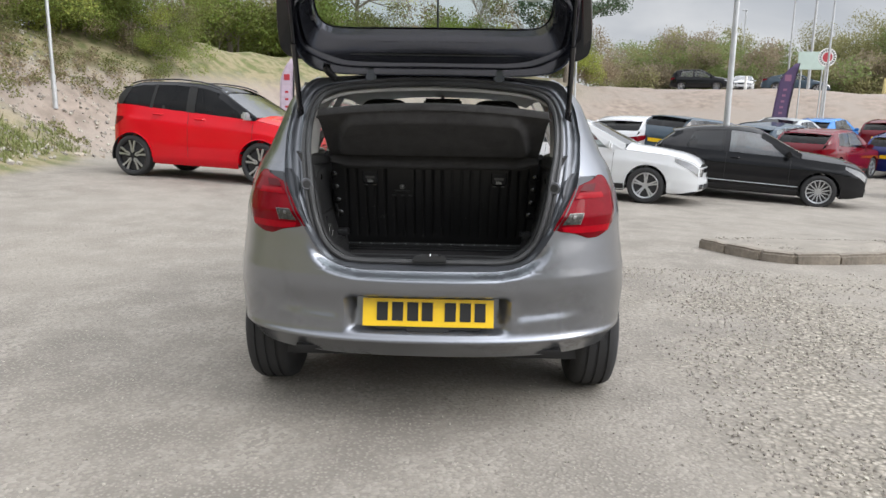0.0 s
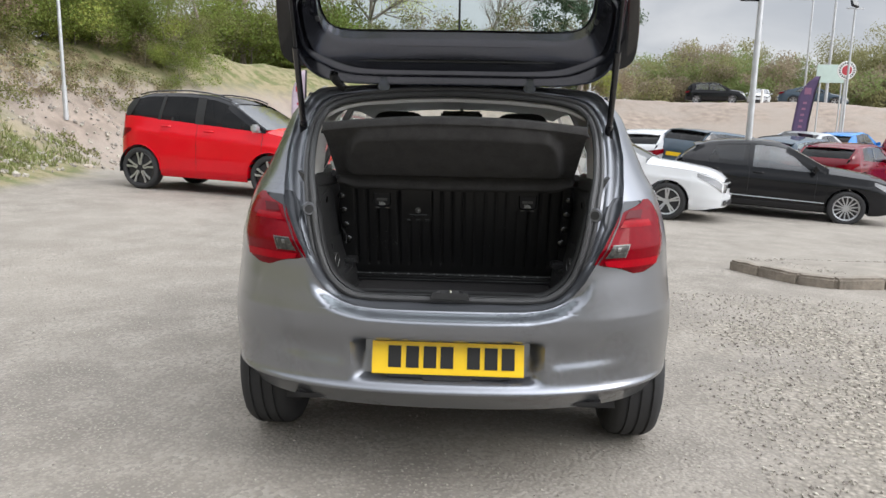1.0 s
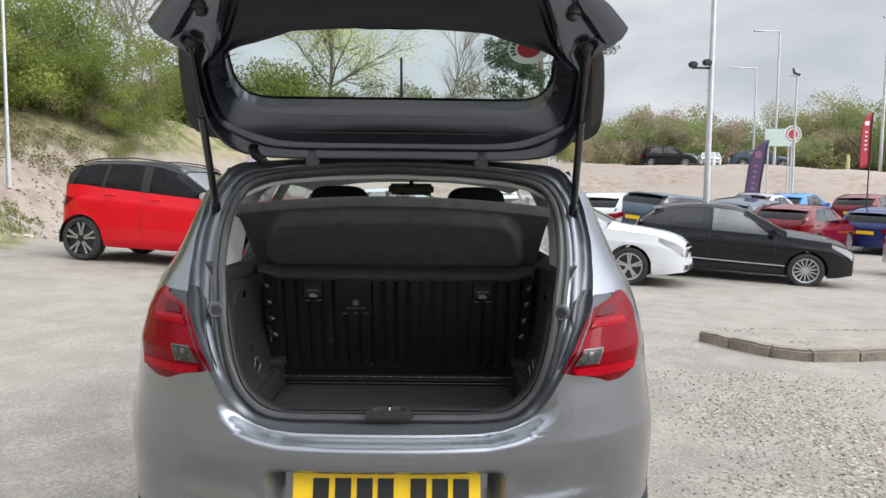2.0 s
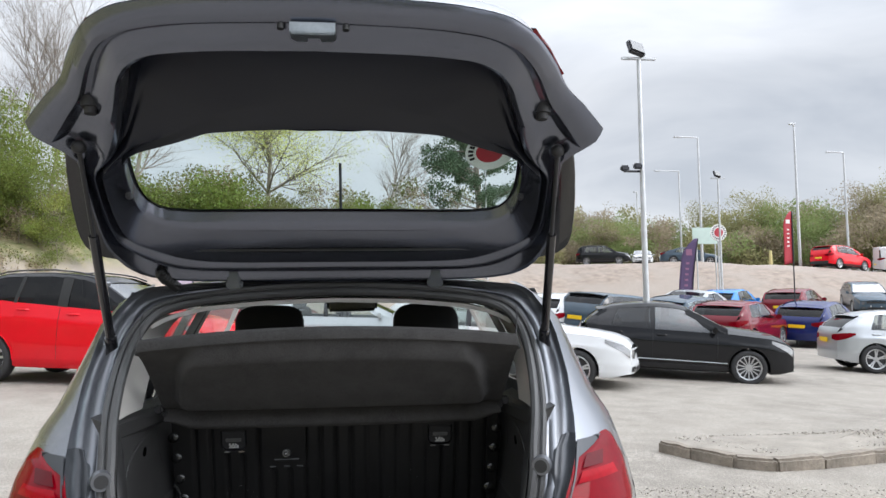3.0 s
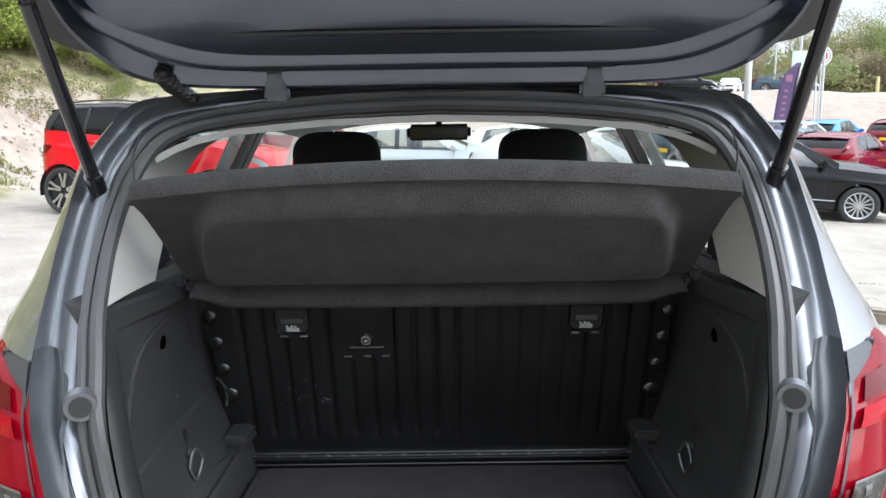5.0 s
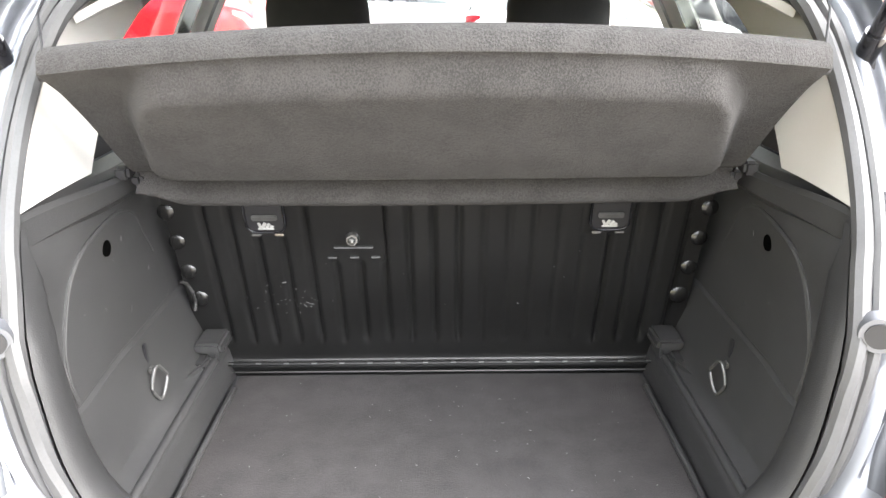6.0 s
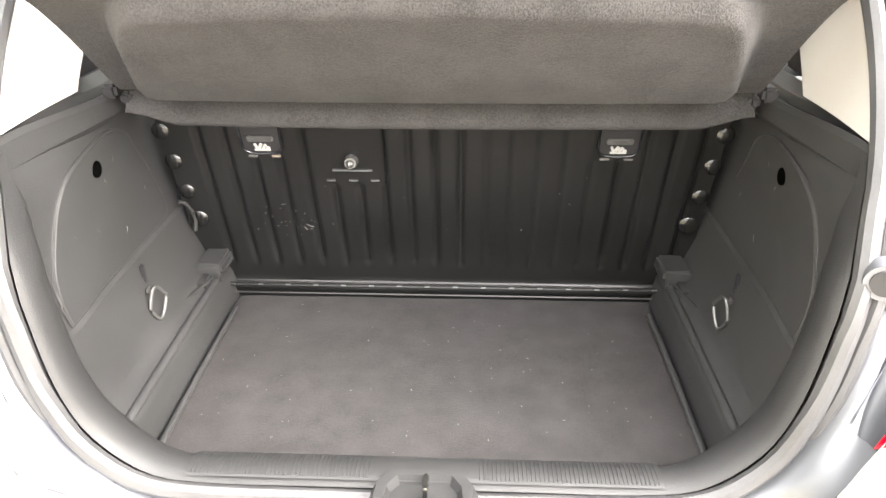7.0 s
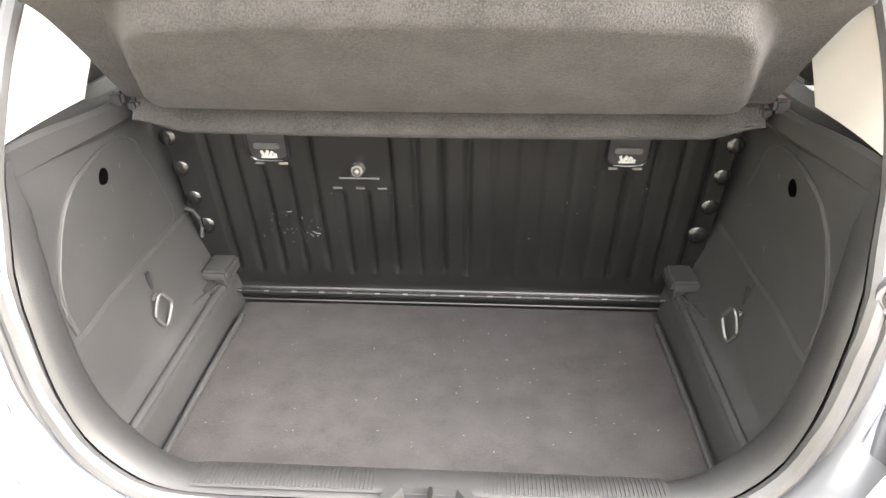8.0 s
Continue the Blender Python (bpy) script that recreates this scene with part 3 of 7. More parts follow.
rows = [[Vector(((0.86 - nose_in(NOSE)) * q * f, NOSE + 0.05 * math.sin(math.pi * v) - 0.02 * q * q, 0.22 + 0.40 * v)) for q in np.linspace(-1, 1, 11)] for v, f in ((0, 0.92), (0.3, 1), (0.7, 1), (1, 0.98))]
part("front_bumper", loft(rows), "grey_paint", hero)
bm = bmesh.new()
box(bm, 0, 5.95, 0.23, 1.5, 3.5, 0.06)
part("underbody", bm, "plastic", hero)

# roof with its dark headlining
roof_z = table([(4.24, 1.445), (4.30, 1.462), (4.45, 1.478), (4.8, 1.495), (5.2, 1.498), (5.6, 1.485), (5.95, 1.445)])
roof_w = table([(4.24, 0.555), (4.35, 0.60), (4.7, 0.615), (5.4, 0.60), (5.95, 0.56)])
rys = [4.262, 4.30, 4.36, 4.45, 4.6, 4.8, 5.0, 5.2, 5.4, 5.6, 5.8, 5.95]
part("roof", loft([[Vector((roof_w(y) * q, y + 0.02 * q * q * (y < 4.4), roof_z(y) - 0.055 * abs(q) ** 3)) for q in np.linspace(-1, 1, 21)] for y in rys]), "grey_paint", hero)
part("headlining", loft([[Vector(((roof_w(y) - 0.03) * q, y, roof_z(y) - 0.05 - 0.06 * abs(q) ** 3)) for q in np.linspace(-1, 1, 15)] for y in [4.305, 4.4, 4.6, 4.9, 5.2, 5.5, 5.8]]), "liner", hero, "pale grey cloth headlining")

# boot opening: painted gutter and rubber seal
OPEN_XZ = [(0, 0.716), (0.14, 0.716), (0.27, 0.717), (0.345, 0.731), (0.408, 0.785), (0.440, 0.86), (0.461, 0.95), (0.479, 1.05), (0.498, 1.13), (0.508, 1.22), (0.505, 1.29), (0.482, 1.345), (0.44, 1.374), (0.36, 1.392), (0.2, 1.406), (0, 1.412)]
open_y = table([(0.73, 3.885), (0.85, 3.90), (0.96, 3.925), (1.0, 3.94), (1.08, 3.99), (1.2, 4.095), (1.277, 4.168), (1.36, 4.235), (1.412, 4.272), (1.46, 4.29)])
GAP_XZ = [(0, 0.682), (0.14, 0.682), (0.28, 0.684), (0.385, 0.708), (0.422, 0.738), (0.457, 0.79), (0.482, 0.83), (0.538, 0.92), (0.582, 1.0), (0.612, 1.10), (0.622, 1.20), (0.608, 1.30), (0.582, 1.38), (0.54, 1.43), (0.46, 1.445), (0.25, 1.456), (0, 1.46)]
NL = 72
inner = resample([(x, z) for x, z in OPEN_XZ], NL)
outer = resample([(x, z) for x, z in GAP_XZ], NL)


def grow(p, d):
    """Move a point of the opening's outline outward from the opening's middle."""
    v = Vector((p[0], (p[1] - 1.08) * 1.15))
    return Vector((p[0], p[1])) + v.normalized() * d


def gutter_loop(f, drop, sx, lift=0.0):
    r = []
    for i, (a, b) in enumerate(zip(inner, outer)):
        a2 = grow(a, 0.020)
        x, z = a2[0] + (b[0] - a2[0]) * f, a2[1] + (b[1] - a2[1]) * f
        if i in (0, NL - 1):
            x = 0.0
        ya, yb = open_y(a2[1]) + 0.004, (skin(b[0], b[1]) if b[1] < 1.43 else 4.262)
        if b[1] < 1.43:
            yb = yb + (4.255 - yb) * smooth_step(1.36, 1.43, b[1])
        step = 0.12 + 0.88 * smooth_step(0.80, 0.89, b[1])
        r.append(Vector((sx * x, ya + (yb - ya) * f + drop * step - lift, z)))
    return r


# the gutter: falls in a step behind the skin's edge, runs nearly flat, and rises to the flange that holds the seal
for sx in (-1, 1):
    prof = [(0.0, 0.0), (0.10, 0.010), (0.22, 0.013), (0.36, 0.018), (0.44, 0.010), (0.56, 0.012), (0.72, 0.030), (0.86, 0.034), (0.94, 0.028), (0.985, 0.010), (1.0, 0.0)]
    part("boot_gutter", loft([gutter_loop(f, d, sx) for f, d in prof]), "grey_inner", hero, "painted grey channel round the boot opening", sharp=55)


def ring_tube(radius, out, back, name, material, label):
    pts = []
    full = [grow(p, out) for p in inner]
    path = [Vector((p[0], p[1])) for p in full]
    path[0].x, path[-1].x = 0, 0
    path = path + [Vector((-p.x, p.y)) for p in reversed(path[1:-1])]
    for p in path:
        pts.append((p.x, open_y(p.y) + back, p.y))
    part(name, pipe(bmesh.new(), pts, radius, 8, True), material, hero, label)


ring_tube(0.0115, 0.011, -0.006, "door_seal", "seal_rubber", "worn dark grey rubber boot seal")
ring_tube(0.0085, 0.033, -0.002, "seal_lip", "seal_rubber", "rubber lip of the seal")
# a tube of darker rubber draws the shade between seal and lip
ring_tube(0.0040, 0.0225, -0.003, "seal_crease", "rubber", "dark crease in the seal")

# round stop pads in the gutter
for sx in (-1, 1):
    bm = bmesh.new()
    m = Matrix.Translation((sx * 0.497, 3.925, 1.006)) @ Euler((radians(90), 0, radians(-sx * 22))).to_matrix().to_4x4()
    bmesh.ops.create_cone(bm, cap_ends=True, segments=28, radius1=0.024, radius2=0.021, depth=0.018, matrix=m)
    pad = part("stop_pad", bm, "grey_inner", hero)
    bm = bmesh.new()
    bmesh.ops.create_cone(bm, cap_ends=True, segments=24, radius1=0.0165, radius2=0.015, depth=0.022, matrix=m)
    part("pad_centre", bm, "rubber", pad, "dull rubber centre")
    # dark sheet along the tail lamp's inner edge, for the tailgate mirrored in the paint
    dip = table([(0.0, 0.0), (0.36, 0.018), (0.44, 0.010), (0.56, 0.012), (0.72, 0.030), (0.86, 0.034), (0.94, 0.028), (0.985, 0.010), (1.0, 0.0)])
    span = [i for i in range(NL) if 0.832 < outer[i][1] < 1.075]
    reflect_from = table([(0.832, 0.88), (0.88, 0.74), (0.94, 0.66), (0.97, 0.54), (0.99, 0.42), (1.03, 0.40), (1.05, 0.52), (1.075, 0.9)])
    rows = []
    for k in range(9):
        r = []
        for j, i in enumerate(span):
            f0 = reflect_from(outer[i][1])
            f = f0 + (0.998 - f0) * k / 8
            r.append(gutter_loop(f, dip(f), sx, 0.005 - 0.004 * (k in (0, 8)))[i])
        rows.append(r)
    part("gutter_cover", loft(rows), "reflection_dark", hero, "dark glossy cover in the gutter beside the lamp")

# tail lamps
lamp_in = table([(0.806, 0.635), (0.818, 0.605), (0.832, 0.572), (0.840, 0.520), (0.846, 0.486), (0.88, 0.503), (0.915, 0.526), (0.963, 0.556), (1.016, 0.589), (1.030, 0.636), (1.044, 0.668), (1.056, 0.688)])
lamp_out = table([(0.806, 0.665), (0.815, 0.70), (0.83, 0.735), (0.86, 0.76), (0.92, 0.772), (1.0, 0.76), (1.04, 0.735), (1.056, 0.712)])


def lamp_patch(zs, xa, xb, lift, sx, n=14, flat=False):
    rows = []
    for z in zs:
        ua, ub = u_of(xa(z), z), u_of(xb(z), z)
        r = []
        for k in range(n):
            p = skin_u(ua + (ub - ua) * k / (n - 1), z)
            e = min(1.0, 6 * min(k / (n - 1), 1 - k / (n - 1)) + 0.0) * min(1.0, 10 * min((z - zs[0]) / (zs[-1] - zs[0]), (zs[-1] - z) / (zs[-1] - zs[0])) + 0.0)
            if flat:
                e = 1.0
            c = Vector((0, p.y + 0.8, p.z))
            r.append(p + (p - c).normalized() * (lift * e - 0.002))
        rows.append([Vector((sx * p.x, p.y, p.z)) for p in r])
    return loft(rows)


for sx in (-1, 1):
    lamp = part("tail_lamp", lamp_patch(list(np.linspace(0.806, 1.056, 36)), lamp_in, lamp_out, 0.012, sx, 20), "lamp_red", hero, "glossy red tail lamp", sharp=70)

    # the same painted-on reflection, carried over the skin up to the lamp
    bm = lamp_patch(list(np.linspace(0.850, 1.050, 24)), lambda z: gap_x(z) - 0.001, lambda z: max(gap_x(z) + 0.004, lamp_in(z) + 0.006), 0.006, sx, 8, True)
    part("lamp_surround", bm, "reflection_dark", hero, "dark surround beside the tail lamp")

    def band(name, z0, z1, inner_x, outer_x, lift, material, label):
        part(name, lamp_patch(list(np.linspace(z0, z1, 7)), table(inner_x), table(outer_x), lift, sx, 12, True), material, lamp, label)

    band("reversing_lens", 0.871, 0.912, [(0.871, 0.514), (0.912, 0.543)], [(0.871, 0.586), (0.912, 0.603)], 0.0150, "lens_dark", "clear reversing lamp lens")
    band("lens_edge", 0.869, 0.914, [(0.869, 0.5855), (0.914, 0.6025)], [(0.869, 0.589), (0.914, 0.606)], 0.0156, "dull_steel", "bright edge of the reversing lens")
    band("lens_rim", 0.9115, 0.9145, [(0.9115, 0.542), (0.9145, 0.545)], [(0.9115, 0.602), (0.9145, 0.605)], 0.0154, "dull_steel", "bright upper rim of the reversing lens")
    # a highlight on the lens, painted as a small pale strip
    band("lens_glint", 0.893, 0.906, [(0.893, 0.556), (0.906, 0.560)], [(0.893, 0.568), (0.906, 0.572)], 0.0158, "dull_steel", "bulb reflector behind the lens")
    band("upper_band", 0.996, 1.022, [(0.996, 0.592), (1.022, 0.612)], [(0.996, 0.655), (1.022, 0.668)], 0.0148, "lamp_dark", "dark red upper band")
    band("bright_strip", 0.968, 0.990, [(0.968, 0.570), (0.990, 0.588)], [(0.968, 0.700), (0.990, 0.690)], 0.0146, "lamp_bright", "bright red reflector strip")
    band("lower_strip", 0.836, 0.862, [(0.836, 0.575), (0.845, 0.520), (0.862, 0.512)], [(0.836, 0.720), (0.862, 0.725)], 0.0144, "lamp_bright", "bright red lower reflector")
    band("inner_rib", 0.866, 0.908, [(0.866, 0.499), (0.908, 0.525)], [(0.866, 0.506), (0.908, 0.532)], 0.0150, "lamp_dark", "dark rib beside the lens")

# number plate with its characters as plain bars
PLATE = pose(0.003, 3.815, 0.5125, -14.0, 0, 0)
bm = bmesh.new()
box(bm, 0, 0, 0, 0.52, 0.004, 0.111, bevel=0.0015)
plate = part("number_plate", bm, "yellow", hero, "yellow rear number plate with dark bars")
plate.matrix_local = PLATE
for i, cx in enumerate((-0.182, -0.121, -0.061, -0.003, 0.088, 0.148, 0.206)):
    bm = bmesh.new()
    box(bm, cx, -0.003, 0.004, 0.044, 0.003, 0.074)
    part("plate_bar", bm, "ink", plate)
bm = bmesh.new()
box(bm, 0.0, 0.006, -0.070, 0.17, 0.006, 0.012, bevel=0.002)
box(bm, 0.0, 0.010, -0.060, 0.42, 0.012, 0.014, bevel=0.003)
part("plate_carrier", bm, "plastic", plate, "black plate carrier")


# wheels
def lathe(profile, seg, m=None):
    """profile: (radius, offset along the axle) pairs; the axle lies along x."""
    bm = loft([[Vector((o, r * math.cos(2 * math.pi * k / seg), r * math.sin(2 * math.pi * k / seg))) for k in range(seg)] for r, o in profile], close_u=True)
    if m:
        bm.transform(m)
    return bm


def wheel(parent, m, sx, r=0.31, width=0.2, spokes=5, rim_r=0.2, rim_mat="alloy", twin=True, grooves=True, barrel=None):
    hub = part("wheel", lathe([(0.001, -0.02), (rim_r * 0.9, -0.02), (rim_r * 0.9, 0.06), (0.001, 0.06)], 20), "plastic", parent)
    hub.matrix_local = m
    h = width / 2
    prof = [(rim_r, -h + 0.012), (rim_r + 0.02, -h), (r - 0.045, -h - 0.004), (r - 0.016, -h + 0.008), (r - 0.003, -h + 0.03)]
    if grooves:
        for g in (-0.045, 0.0, 0.045):
            prof += [(r, g - 0.006), (r - 0.007, g - 0.004), (r - 0.007, g + 0.004), (r, g + 0.006)]
    prof += [(r - 0.003, h - 0.03), (r - 0.016, h - 0.008), (r - 0.045, h + 0.004), (rim_r + 0.02, h), (rim_r, h - 0.012)]
    part("tyre", lathe(prof, 40), "tyre", hub)
    bm = lathe([(rim_r * 0.98, -h + 0.012), (rim_r + 0.006, h - 0.014), (rim_r - 0.004, h - 0.006), (rim_r - 0.016, h - 0.012), (rim_r - 0.022, h - 0.05)], 36)
    if barrel:
        # a dark rim with broad forked bright spokes
        if sx < 0:
            bm.transform(Matrix.Rotation(math.pi, 4, "Z"))
        part("rim", bm, barrel, hub, "gloss black wheel rim")
        for k in range(spokes):
            bm = bmesh.new()
            m1 = Matrix.Rotation(2 * math.pi * k / spokes, 4, "X") @ Matrix.Translation((h - 0.022, 0, 0))
            for side in (-1, 1):
                fork = [(0.0, 0.05), (side * 0.034, 0.07), (side * 0.040, rim_r * 0.55), (side * 0.078, rim_r * 0.93), (side * 0.040, rim_r * 0.97), (side * 0.010, rim_r * 0.52)]
                base = [bm.verts.new((0.0, y, z)) for y, z in fork]
                lid = [bm.verts.new((0.016, y * 0.9, z)) for y, z in fork]
                bm.faces.new(lid)
                for i in range(len(fork)):
                    bm.faces.new((base[i], base[(i + 1) % 6], lid[(i + 1) % 6], lid[i]))
            bm.transform(m1)
            if sx < 0:
                bm.transform(Matrix.Rotation(math.pi, 4, "Z"))
            part("spoke", bm, rim_mat, hub, "bright forked spoke")
        return hub
    for k in range(spokes):
        for off in ((-0.14, 0.14) if twin else (0,)):
            a = 2 * math.pi * k / spokes
            m1 = Matrix.Rotation(a + off * 0.9, 4, "X")
            mm = m1 @ Matrix.Translation((h - 0.035, 0, rim_r * 0.56)) @ Matrix.Rotation(radians(8), 4, "Y")
            box(bm, 0, 0, 0, 0.02, 0.030 if twin else 0.062 / max(1, spokes / 5), rim_r * 0.92, mm, 0.004)
    tube(bm, (h - 0.06, 0, 0), (h - 0.018, 0, 0), rim_r * 0.26, rim_r * 0.22, 16)
    if sx < 0:
        bm.transform(Matrix.Rotation(math.pi, 4, "Z"))
    part("rim", bm, rim_mat, hub)
    return hub


for sx in (-1, 1):
    for yc in (ARCH_Y, FRONT_Y):
        wheel(hero, pose(sx * 0.755, yc, 0.305), sx, 0.305, 0.195, 5, 0.19)
        bm = bmesh.new()
        rows = [[Vector((sx * x, yc + (ARCH_R + 0.004) * math.cos(a), 0.30 + (ARCH_R + 0.004) * math.sin(a))) for a in np.linspace(0.12, math.pi - 0.25, 19)] for x in (0.52, 0.80)]
        part("arch_liner", loft(rows), "plastic", hero)

# gas struts
for sx in (-1, 1):
    a, b = Vector((sx * 0.574, 4.190, 1.279)), Vector((sx * 0.540, 3.872, 1.745))
    mid = a + (b - a) * 0.60
    bm = bmesh.new()
    tube(bm, a, mid, 0.0115, seg=14)
    tube(bm, a - (b - a).normalized() * 0.012, a + (b - a).normalized() * 0.04, 0.015, seg=14)
    strut = part("gas_strut", bm, "gloss_black", hero, "black gas strut of the tailgate")
    bm = bmesh.new()
    tube(bm, mid, b, 0.0052, seg=10)
    part("strut_rod", bm, "plastic", strut)
    bm = bmesh.new()
    bmesh.ops.create_icosphere(bm, subdivisions=2, radius=0.016, matrix=Matrix.Translation(b))
    part("ball_joint", bm, "plastic", strut)
    bm = bmesh.new()
    box(bm, a.x, a.y + 0.006, a.z - 0.012, 0.034, 0.03, 0.045, bevel=0.008)
    part("strut_foot", bm, "plastic", strut)

# hinges
for sx in (-1, 1):
    bm = bmesh.new()
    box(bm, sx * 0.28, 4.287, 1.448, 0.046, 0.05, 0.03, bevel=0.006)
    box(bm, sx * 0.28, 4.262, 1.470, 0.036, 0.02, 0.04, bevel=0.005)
    hinge = part("hinge", bm, "gate_paint_shaded", hero, "dark painted tailgate hinge")
    bm = bmesh.new()
    box(bm, sx * 0.28, 4.238, 1.489, 0.075, 0.02, 0.014, bevel=0.004)
    tube(bm, (sx * 0.28 - 0.042, 4.238, 1.489), (sx * 0.28 + 0.042, 4.238, 1.489), 0.006)
    part("hinge_leaf", bm, "plastic", hinge)
# cable sleeve beside one hinge
bm = bmesh.new()
pipe(bm, [(-0.44, 4.29, 1.44), (-0.452, 4.272, 1.452), (-0.464, 4.25, 1.462), (-0.468, 4.235, 1.472), (-0.462, 4.222, 1.484)], 0.013, 10)
sleeve = part("cable_sleeve", bm, "rubber", hero, "ribbed black cable sleeve")
for q in np.linspace(0, 1, 7):
    bm = bmesh.new()
    bmesh.ops.create_icosphere(bm, subdivisions=1, radius=0.017, matrix=Matrix.Translation((-0.443 - 0.024 * q, 4.287 - 0.055 * q, 1.443 + 0.032 * q)))
    part("sleeve_ring", bm, "rubber", sleeve)

# ---- tailgate, modelled shut and swung up about its hinge line ----
HINGE = Vector((0, 4.285, 1.456))
SWING = Matrix.Translation(HINGE) @ Matrix.Rotation(radians(-93.2), 4, "X") @ Matrix.Translation(-HINGE)
gate_y = table([(0.66, 3.845), (0.73, 3.870), (0.85, 3.898), (0.95, 3.945), (1.0, 3.985), (1.1, 4.045), (1.2, 4.115), (1.3, 4.185), (1.4, 4.245), (1.45, 4.275)])
GATE = [(0, 1.447), (0.30, 1.447), (0.44, 1.442), (0.52, 1.425), (0.565, 1.385), (0.585, 1.31), (0.578, 1.21), (0.566, 1.10), (0.566, 1.052), (0.60, 1.034), (0.650, 1.014), (0.604, 0.975), (0.531, 0.912), (0.488, 0.838), (0.452, 0.782), (0.416, 0.738), (0.362, 0.703), (0.25, 0.680), (0, 0.670)]
RECESS = [(0, 1.30), (0.45, 1.30), (0.50, 1.20), (0.478, 1.08), (0.447, 1.012), (0.407, 0.922), (0.384, 0.855), (0.352, 0.802), (0.300, 0.767), (0.18, 0.753), (0, 0.749)]
HOLE = [(0, 1.270), (0.25, 1.271), (0.38, 1.271), (0.435, 1.262), (0.462, 1.235), (0.472, 1.19), (0.470, 1.14), (0.464, 1.092), (0.44, 1.071), (0.31, 1.057), (0.15, 1.046), (0, 1.041)]


def polar(poly, n=64):
    """A half outline sampled by angle round the middle of the pane, top to bottom."""
    cz = 1.145
    fine = [Vector((x, z)) for x, z in poly]
    ang = [math.atan2(p.x, p.y - cz) for p in fine]
    rad = [math.hypot(p.x, p.y - cz) for p in fine]
    out = []
    for k in range(n + 1):
        a = math.pi * k / n
        # straight chord between the two neighbours
        for i in range(len(fine) - 1):
            if ang[i] - 1e-9 <= a <= ang[i + 1] + 1e-9:
                p, q = fine[i], fine[i + 1]
                d = Vector((math.sin(a), math.cos(a)))
                den = d.x * (q.y - p.y) - d.y * (q.x - p.x)
                t = (p.x * (q.y - p.y) - (p.y - cz) * (q.x - p.x)) / den if abs(den) > 1e-9 else rad[i]
                out.append(Vector((d.x * t, cz + d.y * t)))
                break
        else:
            out.append(fine[-1])
    return out


def rounded(poly, times=2):
    """Cut the corners of an outline a little."""
    for _ in range(times):
        out = [poly[0]]
        for a, b in zip(poly, poly[1:]):
            out += [(a[0] * 0.8 + b[0] * 0.2, a[1] * 0.8 + b[1] * 0.2), (a[0] * 0.2 + b[0] * 0.8, a[1] * 0.2 + b[1] * 0.8)]
        poly = out + [poly[-1]]
    return poly


NG = 88
edge_loop, hole_loop, recess_loop = polar(rounded(GATE, 2), NG), polar(rounded(HOLE, 2), NG), polar(rounded(RECESS, 2), NG)


def gate_ring(f, lift, low_lift):
    """A closed ring between the edge (f = 0) and the pane (f = 1); lift raises it to the boot's side, low_lift near the latch."""
    half = []
    for k, (a, b) in enumerate(zip(edge_loop, hole_loop)):
        low = smooth_step(0.535, 0.64, k / NG)
        # the black panel's edge takes the place of the ring at 0.345 on the latch side
        mark = (recess_loop[k] - a).length / (b - a).length
        mark = 0.345 + (mark - 0.345) * smooth_step(0.52, 0.57, k / NG)
        g = f * mark / 0.345 if f < 0.345 else mark + (f - 0.345) * (1 - mark) / 0.655
        p = a + (b - a) * g
        x = 0.0 if k in (0, NG) else p.x
        half.append(Vector((x, gate_y(p.y) + lift * (1 - low) + low_lift * low, p.y)))
    return half + [Vector((-p.x, p.y, p.z)) for p in reversed(half[1:-1])]


gate_rings = [(-0.012, -0.016, -0.014), (0.0, -0.004, -0.002), (0.02, 0.012, 0.006), (0.05, 0.020, 0.016), (0.09, 0.020, 0.018), (0.12, 0.010, 0.009), (0.15, -0.010, 0.009), (0.20, -0.014, 0.027), (0.24, -0.004, 0.036), (0.275, 0.018, 0.041), (0.305, 0.023, 0.038),
              (0.33, 0.022, 0.020), (0.36, 0.014, -0.020), (0.39, -0.004, -0.058), (0.415, -0.014, -0.072), (0.445, -0.014, -0.078), (0.455, 0.000, -0.080), (0.465, 0.018, -0.081), (0.49, 0.022, -0.083), (0.54, 0.018, -0.085), (0.66, 0.006, -0.085), (0.80, -0.008, -0.080), (0.885, -0.018, -0.072),
              (0.90, -0.016, -0.070), (0.915, -0.006, -0.066), (0.94, -0.003, -0.056), (0.965, -0.006, -0.050), (0.98, -0.024, -0.046), (1.0, -0.040, -0.044), (1.005, -0.046, -0.052)]
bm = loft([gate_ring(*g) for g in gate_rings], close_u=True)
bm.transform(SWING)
gate = part("tailgate", bm, "gate_paint_shaded", hero, "raised tailgate, painted dark grey inside", sharp=32)
insert = []
for f, lift, low_lift in [g for g in gate_rings if 0.33 < g[0] < 1.002]:
    half = [p + Vector((0, 0.003, 0)) for p in gate_ring(f, lift, low_lift)]
    k0 = int(0.54 * NG)
    insert.append([half[i] for i in range(k0, 2 * NG - k0 + 1)])
bm = loft(insert)
bm.transform(SWING)
part("trim_panel", bm, "gate_panel", gate, "black lower trim panel inside the tailgate", sharp=32)
skin_rings = [(1.01, -0.050, -0.064), (0.8, -0.060, -0.095), (0.5, -0.066, -0.10), (0.25, -0.060, -0.085), (0.06, -0.045, -0.045), (-0.012, -0.018, -0.016)]
bm = loft([gate_ring(*g) for g in skin_rings], close_u=True)
bm.transform(SWING)
part("outer_skin", bm, "grey_paint", gate, "grey metallic outer skin")
pane = gate_ring(0.99, -0.048, -0.062)
bm = bmesh.new()
rows = []
